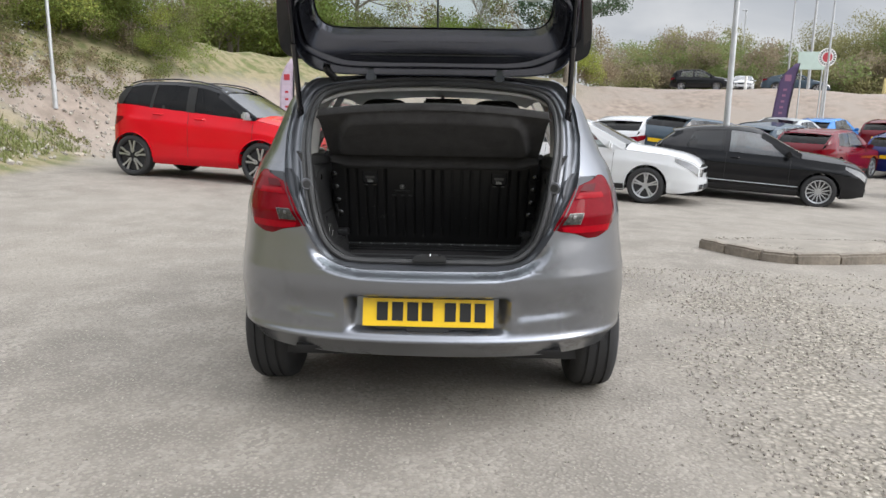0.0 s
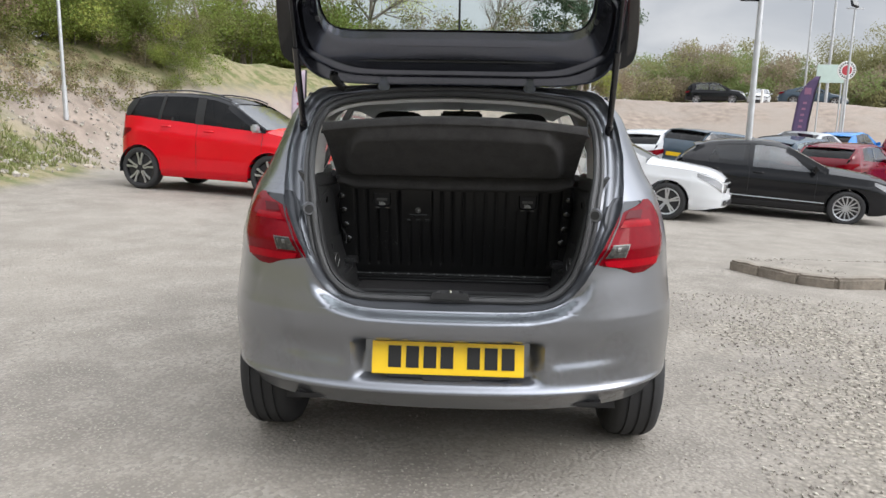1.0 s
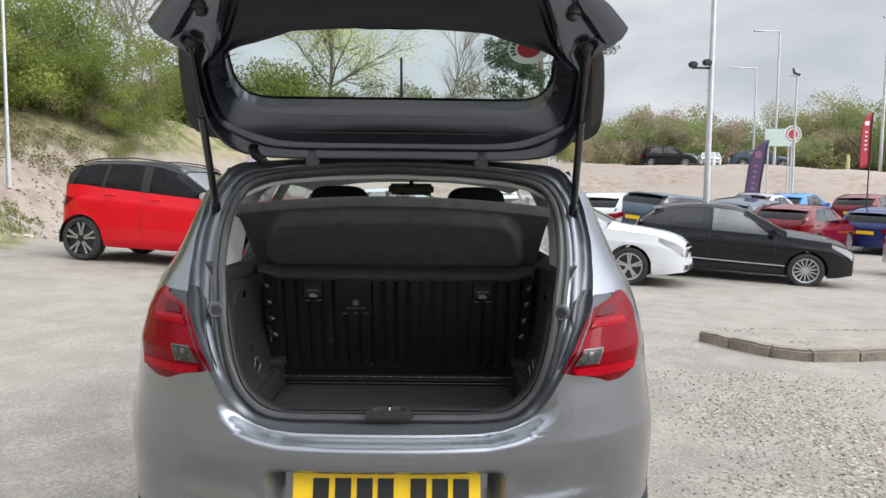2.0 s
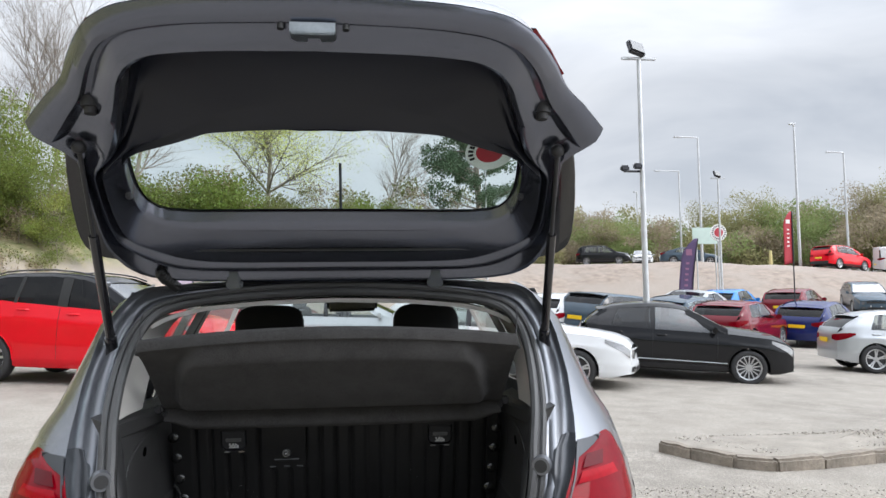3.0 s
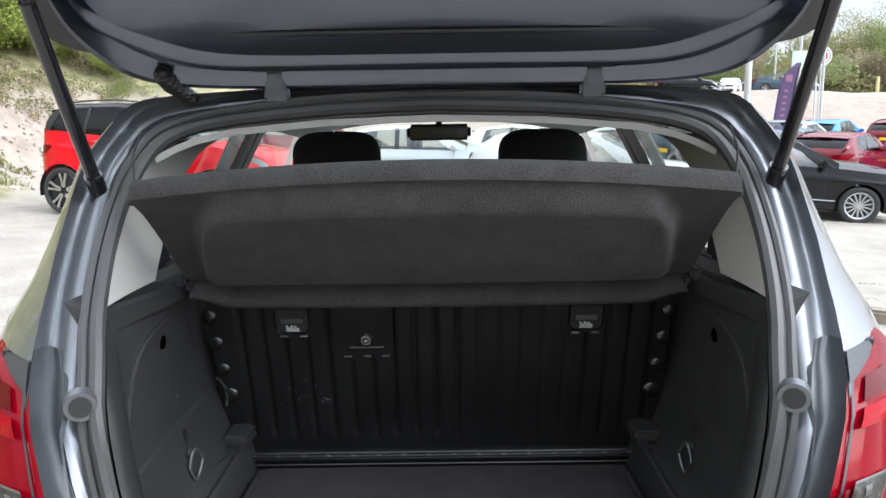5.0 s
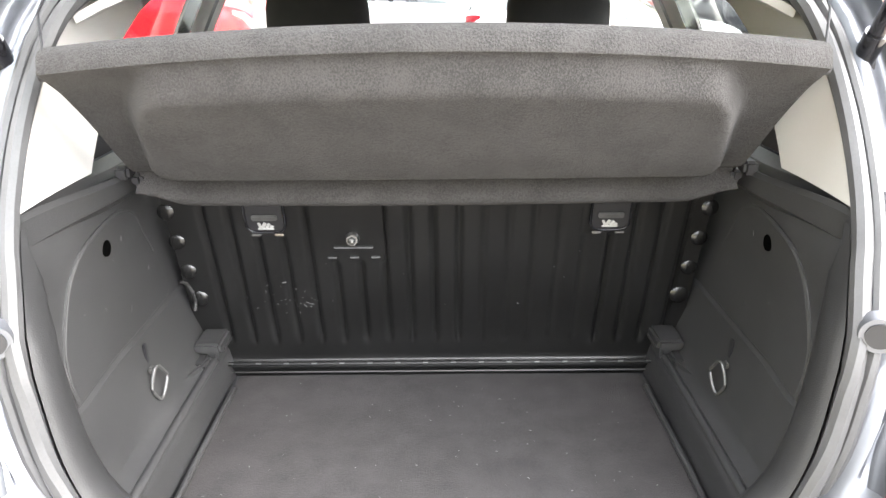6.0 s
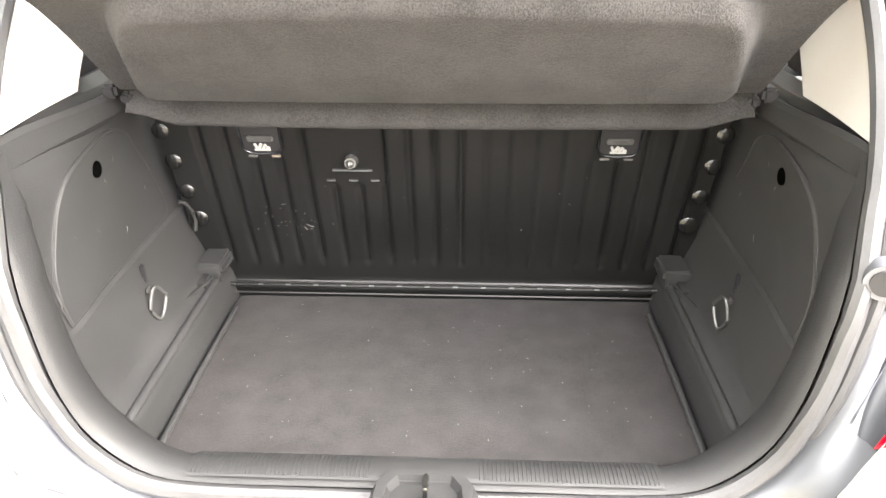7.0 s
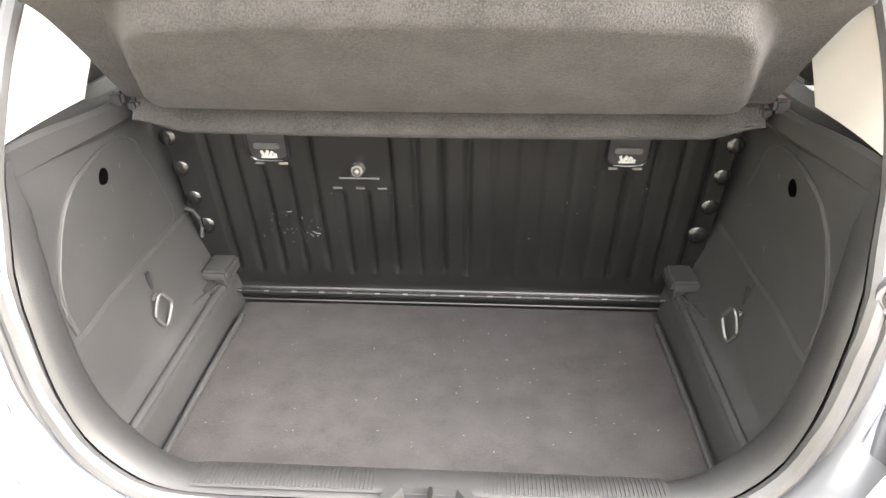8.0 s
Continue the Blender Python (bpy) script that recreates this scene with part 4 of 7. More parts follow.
for q in (1.0, 0.66, 0.33):
    rows.append([Vector((p.x * q, p.y * q + (1 - q) * gate_y(1.145) - (1 - q) * 0.055 * 1.0, p.z * q + (1 - q) * 1.145)) for p in pane])
loft(rows, close_u=True, bm=bm)
bm.verts.ensure_lookup_table()
bm.faces.new(bm.verts[-len(pane):])
bm.transform(SWING)
gw = part("rear_window", bm, "tail_window", gate, "clear green-tinted rear window")
gw.visible_shadow = False
# dark band printed round the pane
rows = [[Vector((p.x, p.y + 0.004, p.z)) for p in gate_ring(0.995, -0.047, -0.061)], [Vector((p.x, p.y + 0.004, p.z)) for p in gate_ring(1.05, -0.047, -0.061)]]
bm = loft(rows, close_u=True)
bm.transform(SWING)
part("window_border", bm, "gloss_black", gate, "black border of the rear window")

# side blades of the roof spoiler
for sx in (-1, 1):
    blade = [(0.545, 1.02), (0.578, 1.05), (0.612, 1.13), (0.640, 1.24), (0.655, 1.33), (0.652, 1.375), (0.625, 1.405), (0.57, 1.42), (0.53, 1.36), (0.53, 1.15)]
    rows = [[Vector((sx * (x * s + (1 - s) * 0.585), gate_y(z) + dy, z * s + (1 - s) * 1.22)) for x, z in rounded(blade + [blade[0]], 1)[:-1]] for s, dy in ((0.96, -0.028), (1.0, -0.034), (1.0, -0.062), (0.97, -0.072))]
    bm = loft(rows, close_u=True)
    bm.verts.ensure_lookup_table()
    nb = len(rows[0])
    bm.faces.new(bm.verts[:nb])
    bm.faces.new(bm.verts[-nb:])
    bm.transform(SWING)
    part("spoiler_blade", bm, "gloss_black", gate, "black side blade of the roof spoiler")
    # red lamp section on the outer corner
    rl = [(0.528, 0.912), (0.508, 0.889), (0.480, 0.850), (0.453, 0.812), (0.437, 0.786)]
    rows = []
    for k, (x, z) in enumerate(resample(rl, 10)):
        t = math.sin(math.pi * (0.12 + 0.76 * k / 9))
        y = gate_y(z)
        rows.append([Vector((sx * (x - 0.016), y - 0.034, z)), Vector((sx * (x - 0.010 + 0.006 * t), y - 0.038, z - 0.004 * t)), Vector((sx * (x - 0.010 + 0.013 * t), y - 0.046, z - 0.008 * t)), Vector((sx * (x + 0.004 * t), y - 0.052, z - 0.004 * t)), Vector((sx * (x - 0.03), y - 0.056, z))])
    bm = loft(rows)
    bm.transform(SWING)
    part("gate_lamp", bm, "lamp_dark", gate, "red lamp section on the tailgate")
    # rubber stop and moulded cup
    c = Vector((sx * 0.482, gate_y(0.938) + 0.020, 0.938))
    bm = bmesh.new()
    tube(bm, c + Vector((0, -0.04, 0)), c, 0.022, 0.020, 18)
    tube(bm, c, c + Vector((0, 0.014, 0)), 0.014, 0.012, 14)
    bm.transform(SWING)
    part("rubber_stop", bm, "plastic", gate, "black rubber stop")
    # small clip
    bm = bmesh.new()
    box(bm, sx * 0.478, gate_y(1.17) + 0.006, 1.17, 0.012, 0.016, 0.022, bevel=0.003)
    bm.transform(SWING)
    part("clip", bm, "plastic", gate)
# long tapered groove above the pane: its shade is a raised black strip
z, half = 1.330, 0.365
rows = []
for k in range(25):
    x = -half + 2 * half * k / 24
    t = math.sin(math.pi * k / 24)
    y = gate_y(z) + 0.0085
    rows.append([Vector((x, y, z - 0.0055 * t)), Vector((x, y + 0.0045, z - 0.0045 * t)), Vector((x, y + 0.0045, z + 0.0045 * t)), Vector((x, y, z + 0.0055 * t))])
bm = loft(rows)
bm.transform(SWING)
part("groove", bm, "ink", gate, "dark tapered groove")
# latch
bm = bmesh.new()
claw = [(-0.041, 0.677), (0.041, 0.677), (0.041, 0.710), (0.028, 0.728), (0.013, 0.730), (0.012, 0.706), (-0.012, 0.706), (-0.013, 0.730), (-0.028, 0.728), (-0.041, 0.710)]
face = bm.faces.new([bm.verts.new((x, gate_y(0.715) + 0.034, z)) for x, z in claw])
side = bmesh.ops.extrude_face_region(bm, geom=[face])
bmesh.ops.translate(bm, vec=(0, -0.018, 0), verts=[v for v in side["geom"] if isinstance(v, bmesh.types.BMVert)])
box(bm, 0, gate_y(0.705) + 0.037, 0.681, 0.080, 0.010, 0.007, bevel=0.002)
box(bm, -0.008, gate_y(0.705) + 0.035, 0.699, 0.056, 0.006, 0.004, bevel=0.001)
box(bm, 0.022, gate_y(0.705) + 0.036, 0.690, 0.012, 0.008, 0.010, bevel=0.001)
bm.transform(SWING)
latch = part("latch", bm, "latch_steel", gate, "bright steel tailgate latch with a notch")
for x in (-0.066, 0.066):
    bm = bmesh.new()
    tube(bm, (x * 0.9, gate_y(0.70) + 0.008, 0.698), (x * 0.9, gate_y(0.70) + 0.026, 0.698), 0.0065)
    bm.transform(SWING)
    part("latch_screw", bm, "ink", latch)
bm = bmesh.new()
box(bm, 0, gate_y(0.72) + 0.016, 0.722, 0.020, 0.018, 0.022, bevel=0.002)
bm.transform(SWING)
part("latch_mouth", bm, "ink", latch)
# round window sticker with unreadable lettering as bars
SC = Vector((0.392, 0, 1.112))
bm = bmesh.new()
bmesh.ops.create_circle(bm, cap_ends=True, segments=40, radius=0.060)
st_m = Matrix.Translation((SC.x, gate_y(SC.z) - 0.053, SC.z)) @ Matrix.Rotation(math.atan2(gate_y(1.12) - gate_y(1.04), 0.08) * -1 + math.pi / 2, 4, "X")
bm.transform(SWING @ st_m)
sticker = part("window_sticker", bm, "white", gate, "round white and red window sticker")
bm = bmesh.new()
bmesh.ops.create_circle(bm, cap_ends=True, segments=36, radius=0.034, matrix=Matrix.Translation((0, 0, -0.0015)))
bm.transform(SWING @ st_m)
part("sticker_disc", bm, "red_print", sticker)
bm = bmesh.new()
for k in range(14):
    a = math.radians(150 + k * 16)
    box(bm, 0.047, 0, -0.0012, 0.013, 0.007, 0.0008, Matrix.Rotation(a, 4, "Z"))
bm.transform(SWING @ st_m)
part("sticker_bar", bm, "ink", sticker)

# roof aerial
bm = bmesh.new()
tube(bm, (0, 4.64, 1.485), (0, 4.58, 1.515), 0.022, 0.012, 14)
tube(bm, (0, 4.60, 1.505), (0, 4.50, 1.835), 0.0055, 0.0045, 8)
part("roof_aerial", bm, "plastic", hero, "black roof aerial")

# ---- inside of the boot ----
FLOOR_Z = 0.647
bm = bmesh.new()
rows = []
for y in np.linspace(3.962, 4.435, 22):
    rows.append([Vector((x, y, FLOOR_Z + 0.002 * noise.noise((x * 6, y * 6, 1)) - 0.004 * (abs(x) > 0.395))) for x in np.linspace(-0.402, 0.402, 33)])
loft(rows, bm=bm)
carpet_floor = part("boot_floor", bm, "carpet", hero, "dark grey carpeted boot floor")
rl = random.Random(31)
vs, fs = [], []
for k in range(110):
    x, y = rl.uniform(-0.38, 0.38), rl.uniform(3.98, 4.41)
    w, a = rl.uniform(0.0006, 0.0016), rl.uniform(0, 3.14)
    i = len(vs)
    vs += [(x - 2 * w * math.cos(a), y - 2 * w * math.sin(a), FLOOR_Z + 0.003), (x + w * math.sin(a), y - w * math.cos(a), FLOOR_Z + 0.0035), (x + 2 * w * math.cos(a), y + 2 * w * math.sin(a), FLOOR_Z + 0.003)]
    fs.append((i, i + 1, i + 2))
lint = tagged(new("lint", raw_mesh("lint", vs, fs, "symbol_grey")), "pale lint specks", kind="stuff")
lint.parent = carpet_floor
bm = bmesh.new()
box(bm, 0, 4.2, 0.615, 0.98, 0.52, 0.05)
part("boot_pan", bm, "plastic", hero)

side_x = table([(0.62, 0.409), (0.652, 0.411), (0.66, 0.413), (0.68, 0.415), (0.70, 0.417), (0.708, 0.420), (0.716, 0.442), (0.74, 0.464), (0.90, 0.482), (1.04, 0.492), (1.075, 0.503), (1.10, 0.53)])
open_x = table([(0.60, 0.30), (0.716, 0.30), (0.733, 0.352), (0.785, 0.417), (0.86, 0.449), (0.95, 0.470), (1.05, 0.489), (1.13, 0.508)])
ZS = [0.63, 0.652, 0.66, 0.67, 0.68, 0.692, 0.70, 0.708, 0.712, 0.716, 0.73, 0.76, 0.80, 0.835, 0.846, 0.851, 0.86, 0.88, 0.92, 0.96, 1.0, 1.03, 1.05, 1.07, 1.085, 1.10]


def wall_x(y, z):
    """Half width of the boot between its side trims: a shallow hollow above, a step at the top of the lower panel."""
    hollow = 0.010 * smooth_step(4.0, 4.15, y) * smooth_step(0.75, 0.85, z) * (1 - smooth_step(0.98, 1.04, z))
    return side_x(z) + hollow - 0.005 * smooth_step(3.99, 4.03, y) * smooth_step(0.735, 0.76, z) * (1 - smooth_step(0.846, 0.851, z))


for sx in (-1, 1):
    rows = []
    for y in [3.895, 3.905, 3.92, 3.94, 3.96, 3.985, 4.01, 4.04, 4.08, 4.12, 4.16, 4.2, 4.24, 4.28, 4.32, 4.36, 4.40, 4.44, 4.47]:
        r = []
        for z in ZS:
            xw = wall_x(y, z)
            y0 = open_y(max(z, 0.73)) + 0.004
            f = smooth_step(y0, y0 + 0.075, y)
            yy = max(y, y0)
            zz = z
            xo = open_x(z)
            if z < 0.73:
                # the lower corner rises to the sill near the opening
                zz = z + (0.724 - z) * (1 - smooth_step(3.905, 3.97, y)) * (1 if z < 0.724 else 0)
            r.append(Vector((sx * (xo + (xw - xo) * f), yy, zz)))
        rows.append(r)
    trim = part("side_trim", loft(rows), "trim", hero, "dark grey moulded boot side trim", sharp=30)
    # flap: a separate panel set into the trim, a little proud, with rounded corners
    fl = [(4.020, 0.856), (4.016, 0.89), (4.026, 0.935), (4.066, 0.985), (4.112, 1.027), (4.165, 1.043), (4.25, 1.050), (4.295, 1.036), (4.33, 0.995), (4.356, 0.945), (4.378, 0.885), (4.376, 0.866), (4.36, 0.857), (4.20, 0.854), (4.020, 0.856)]
    edge = [tuple(p) for p in resample(fl, 56)][:-1]
    rows = []
    for s, d in ((1.0, -0.002), (0.992, 0.0022), (0.975, 0.0036), (0.7, 0.0038), (0.4, 0.0038), (0.1, 0.0038)):
        rows.append([Vector((sx * (wall_x(4.19 + (y - 4.19) * s, 0.95 + (z - 0.95) * s) - d), 4.19 + (y - 4.19) * s, 0.95 + (z - 0.95) * s)) for y, z in edge])
    bm = loft(rows, close_u=True)
    bm.verts.ensure_lookup_table()
    bm.faces.new(bm.verts[-len(edge):])
    flap = part("flap", bm, "trim", trim, "removable flap panel", sharp=20)
    pts = [(sx * (wall_x(y, z) - 0.0012), y, z) for y, z in edge[:30]]
    part("flap_edge", pipe(bmesh.new(), pts, 0.0024, 6), "trim", trim)
    # finger hole in the flap: a raised black disc stands for its dark depth
    bm = bmesh.new()
    hx = wall_x(4.195, 1.013)
    tube(bm, (sx * (hx - 0.0052), 4.195, 1.013), (sx * (hx + 0.003), 4.195, 1.013), 0.0125, seg=20)
    part("flap_hole", bm, "hole_shade", flap, "dark finger hole")
    # a few rub marks
    bm = bmesh.new()
    for y, z, ln, sl in ((4.215, 0.985, 0.012, 0.2), (4.245, 1.012, 0.016, -0.3), (4.16, 0.93, 0.010, 0.6), (4.23, 0.895, 0.018, -0.5), (4.32, 0.93, 0.010, 0.1), (4.10, 0.95, 0.008, 0.9)):
        box(bm, 0, 0, 0, 0.0006, 0.0006, ln * 0.7, Matrix.Translation((sx * (wall_x(y, z) - 0.0042), y, z)) @ Matrix.Rotation(sl, 4, "X"))
    tagged(part("rub_mark", bm, "symbol_grey", flap, "pale rub marks"), kind="stuff")
    # lashing eye: a bent wire hanging from a slotted plate
    bm = bmesh.new()
    ex = wall_x(4.21, 0.78)
    ring_yz = [(4.206, 0.801), (4.213, 0.802), (4.219, 0.796), (4.229, 0.780), (4.230, 0.774), (4.220, 0.757), (4.210, 0.746), (4.204, 0.746), (4.198, 0.754), (4.191, 0.768), (4.191, 0.774), (4.199, 0.791)]
    loop = [(sx * (ex - 0.006 - 0.26 * (y - 4.190) - 0.05 * max(0, 0.79 - z)), y, z) for y, z in [tuple(p) for p in resample(ring_yz + [ring_yz[0]], 28)][:-1]]
    pipe(bm, loop, 0.0026, 8, True)
    eye_ob = part("lashing_eye", bm, "dull_steel", trim, "bright steel lashing eye")
    bm = bmesh.new()
    box(bm, sx * (ex - 0.002), 4.210, 0.797, 0.008, 0.014, 0.010, bevel=0.002)
    part("eye_clamp", bm, "dull_steel", eye_ob)
    bm = bmesh.new()
    box(bm, sx * (wall_x(4.232, 0.815) - 0.0005), 4.222, 0.819, 0.005, 0.010, 0.036, bevel=0.0015)
    part("eye_slot", bm, "plastic", eye_ob)
    # ledge that carries the shelf
    rows = []
    for y in np.linspace(4.014, 4.44, 12):
        f = smooth_step(4.03, 4.30, y)
        xi = 0.499 - 0.026 * f
        zt = 1.118 - 0.010 * f
        g = 0.006 + 0.010 * smooth_step(4.40, 4.06, y)
        line = [(0.058, 0.014), (0.034, 0.003), (0.032, 0.0), (0.028, -g), (0.016, -g - 0.002), (0.013, -0.004), (0.010, -0.003), (0.0045, -0.010)]
        rows.append([Vector((sx * (xi + dx), y, zt + dz)) for dx, dz in line] + [Vector((sx * (xi + 0.004), y, 1.075)), Vector((sx * (xi + 0.02), y, 1.06))])
    bm = loft(rows)
    bm.verts.ensure_lookup_table()
    bm.faces.new(bm.verts[:10])
    part("shelf_ledge", bm, "trim", trim, "moulded ledge under the shelf", sharp=30)
    # shelf pivots
    bm = bmesh.new()
    box(bm, sx * 0.474, 4.262, 1.112, 0.022, 0.03, 0.022, bevel=0.005)
    box(bm, sx * 0.462, 4.278, 1.096, 0.018, 0.024, 0.02, bevel=0.005)
    part("shelf_pivot", bm, "plastic", trim)
    # stepped bracket at the foot of the seat back
    bm = bmesh.new()
    box(bm, sx * 0.432, 4.405, 0.742, 0.05, 0.07, 0.022, bevel=0.005)
    box(bm, sx * 0.440, 4.412, 0.705, 0.044, 0.055, 0.07, bevel=0.005)
    box(bm, sx * 0.446, 4.372, 0.690, 0.03, 0.06, 0.07, Matrix.Identity(4), 0.006)
    box(bm, sx * 0.416, 4.415, 0.732, 0.02, 0.05, 0.012, bevel=0.003)
    web = [(0.456, 4.275, 0.726), (0.430, 4.372, 0.722), (0.426, 4.378, 0.690), (0.444, 4.300, 0.690)]
    loft([[Vector((sx * (x + o), y, z)) for x, y, z in web] for o in (0.0, 0.005)], close_u=True, bm=bm)
    bm.faces.new([bm.verts.new((sx * (x - 0.0001), y, z)) for x, y, z in web])
    part("seat_bracket", bm, "trim", trim, "dark stepped plastic bracket")
    # curved tab of the trim's edge, added as a bent round bar
    if sx < 0:
        part("belt_loop", pipe(bmesh.new(), [(sx * 0.470, 4.385, 0.875), (sx * 0.462, 4.398, 0.865), (sx * 0.455, 4.404, 0.845), (sx * 0.453, 4.406, 0.826), (sx * 0.455, 4.402, 0.808)], 0.0032, 8), "trim", trim, "dark loop beside the seat back")
    # raised edge strip along the floor
    bm = bmesh.new()
    pipe(bm, [(sx * 0.396, 4.0, 0.649), (sx * 0.397, 4.15, 0.651), (sx * 0.396, 4.30, 0.652), (sx * 0.394, 4.38, 0.652)], 0.005, 8)
    part("floor_edge", bm, "trim", trim)
    bm = bmesh.new()
    pipe(bm, [(sx * 0.4255, 4.0, 0.7085), (sx * 0.4260, 4.15, 0.710), (sx * 0.4265, 4.28, 0.711), (sx * 0.4255, 4.38, 0.712)], 0.0075, 10)
    part("side_rib", bm, "trim", trim)
    # pale pillar trim
    rows = []
    for z in [1.118, 1.14, 1.17, 1.2, 1.23, 1.26, 1.29, 1.315, 1.335, 1.352, 1.366]:
        xo = float(np.interp(z, [1.1, 1.13, 1.22, 1.29, 1.345, 1.37], [0.497, 0.503, 0.513, 0.510, 0.488, 0.45])) + 0.004
        y0 = open_y(z) + 0.006
        depth = float(np.interp(z, [1.118, 1.2, 1.3, 1.37], [0.20, 0.22, 0.24, 0.26]))
        rows.append([Vector((sx * (xo + 0.004 * q + 0.004 * math.sin(math.pi * q)), y0 + depth * q, z)) for q in (0, 0.04, 0.1, 0.2, 0.35, 0.5, 0.65, 0.8, 1.0)])
    part("pillar_trim", loft(rows), "pale_trim", hero, "pale grey rear pillar trim")
    # dark recess behind the shelf ledge with a belt reel
    bm = bmesh.new()
    box(bm, sx * 0.60, 4.38, 1.18, 0.05, 0.20, 0.16, bevel=0.01)
    part("belt_housing", bm, "plastic", hero)
# header trim over the opening
rows = []
for x in np.linspace(-0.49, 0.49, 31):
    z = float(np.interp(abs(x), [0, 0.2, 0.36, 0.44, 0.49], [1.408, 1.402, 1.388, 1.370, 1.342])) - 0.002
    rows.append([Vector((x, open_y(z) + 0.006, z)), Vector((x, open_y(z) + 0.012, z - 0.012)), Vector((x, open_y(z) + 0.05, z - 0.008)), Vector((x, open_y(z) + 0.14, z + 0.006))])
part("header_trim", loft(rows), "pale_trim", hero, "pale grey trim over the boot opening")
# moulded rim inside the opening, with a ribbed middle and the striker housing
rim_path = [p for p in inner if p[1] < 1.115]
rim_path = [Vector((-p[0], p[1])) for p in reversed(rim_path[1:])] + [Vector((p[0], p[1])) for p in rim_path]
rows = []
for d, dy in ((0.002, 0.0), (0.006, 0.005), (0.009, 0.014), (0.010, 0.030), (0.007, 0.048), (0.000, 0.060), (-0.014, 0.069), (-0.04, 0.074), (-0.085, 0.076)):
    line = []
    for p in rim_path:
        s = 1 if p.x >= 0 else -1
        g = grow((abs(p.x), p.y), -d * (1 - smooth_step(0.96, 1.05, p.y)))
        flat = smooth_step(0.42, 0.30, abs(p.x)) * smooth_step(0.80, 0.73, p.y)
        z = g[1] - flat * (0.014 * smooth_step(0.03, 0.06, dy))
        line.append(Vector((s * g[0] if abs(p.x) > 0.001 else 0.0, open_y(max(p.y, 0.73)) + dy * (1 - 0.85 * smooth_step(0.98, 1.11, p.y)), z)))
    rows.append(line)
rim = part("opening_rim", loft(rows), "sill_plastic", hero, "dark grey moulded rim inside the boot opening", sharp=60)
bm = bmesh.new()
rows = [[Vector((x, y, z)) for x in np.linspace(-0.298, 0.298, 31)] for y, z in ((3.889, 0.7265), (3.893, 0.7285), (3.900, 0.7295), (3.916, 0.7292), (3.932, 0.7235), (3.943, 0.7135))]
loft(rows, bm=bm)
sill = part("boot_sill_trim", bm, "sill_plastic", rim, "ribbed middle of the sill trim")
bm = bmesh.new()
for k in range(110):
    x = -0.292 + 0.584 * k / 109
    if abs(x - 0.002) < 0.066:
        continue
    pipe(bm, [(x, 3.892, 0.7284), (x, 3.904, 0.7296), (x, 3.918, 0.7290), (x, 3.934, 0.7225)], 0.0009, 5)
tagged(part("sill_rib", bm, "sill_plastic", sill), kind="stuff")
bm = bmesh.new()
lower = [bm.verts.new((x + 0.004, y - 0.018, 0.712)) for x, y in ((-0.068, 3.870), (0.068, 3.870), (0.068, 3.900), (0.048, 3.926), (-0.048, 3.926), (-0.068, 3.900))]
upper = [bm.verts.new((x + 0.004, y - 0.018, 0.7345)) for x, y in ((-0.060, 3.872), (0.060, 3.872), (0.058, 3.898), (0.043, 3.920), (-0.043, 3.920), (-0.058, 3.898))]
inset = [bm.verts.new((x + 0.004, y - 0.018, 0.7345)) for x, y in ((-0.048, 3.872), (0.048, 3.872), (0.046, 3.894), (0.034, 3.911), (-0.034, 3.911), (-0.046, 3.894))]
deep = [bm.verts.new((x + 0.004, y - 0.018, 0.722)) for x, y in ((-0.044, 3.872), (0.044, 3.872), (0.042, 3.892), (0.031, 3.906), (-0.031, 3.906), (-0.042, 3.892))]
for ra_, rb_ in ((lower, upper), (upper, inset), (inset, deep)):
    for k in range(6):
        bm.faces.new((ra_[k], ra_[(k + 1) % 6], rb_[(k + 1) % 6], rb_[k]))
bm.faces.new(deep)
well = part("striker_well", bm, "sill_plastic", sill, "moulded striker housing in the sill", sharp=20)
bm = bmesh.new()
pipe(bm, [(0.006, 3.888, 0.718), (0.006, 3.886, 0.739), (0.006, 3.868, 0.739), (0.006, 3.864, 0.718)], 0.004, 8)
part("striker", bm, "chrome", well, "bright steel striker loop")

# steel back of the rear seat, with pressed ribs
SB = lambda z: 4.452 - 0.25 * (z - 0.68)
bm = bmesh.new()
xs = np.linspace(-0.47, 0.47, 330)


def rib(x, z):
    """Narrow pressed grooves with flat lands between them."""
    if abs(x) > 0.44:
        return 0.0
    ph = ((x + 0.43) / 0.0445) % 1.0 - 0.5
    v = math.exp(-(ph / 0.13) ** 2)
    a = smooth_step(0.706, 0.740, z) * (1 - smooth_step(1.03, 1.05, z))
    if -0.205 < x < -0.095:
        a *= 1 - smooth_step(0.900, 0.912, z)
    if abs(abs(x) - 0.298) < 0.045:
        a *= 1 - smooth_step(0.955, 0.965, z)
    fade = 0.45 if 0.05 < x < 0.30 else 1.0
    return 0.0085 * v * a * fade


rows = []
for z in [0.640, 0.66, 0.664, 0.668, 0.672, 0.676, 0.690, 0.70, 0.708, 0.713, 0.718, 0.724, 0.732, 0.74, 0.76, 0.80, 0.85, 0.89, 0.90, 0.906, 0.912, 0.93, 0.955, 0.96, 0.965, 0.985, 1.0, 1.03, 1.05, 1.10]:
    lip = -0.016 * (1 - smooth_step(0.664, 0.676, z))
    rows.append([Vector((x, SB(z) + lip + rib(x, z), z)) for x in xs])
loft(rows, bm=bm)
seat = part("rear_seat_back", bm, "seat_metal", hero, "black ribbed steel back of the rear seat", sharp=60)
bm = bmesh.new()
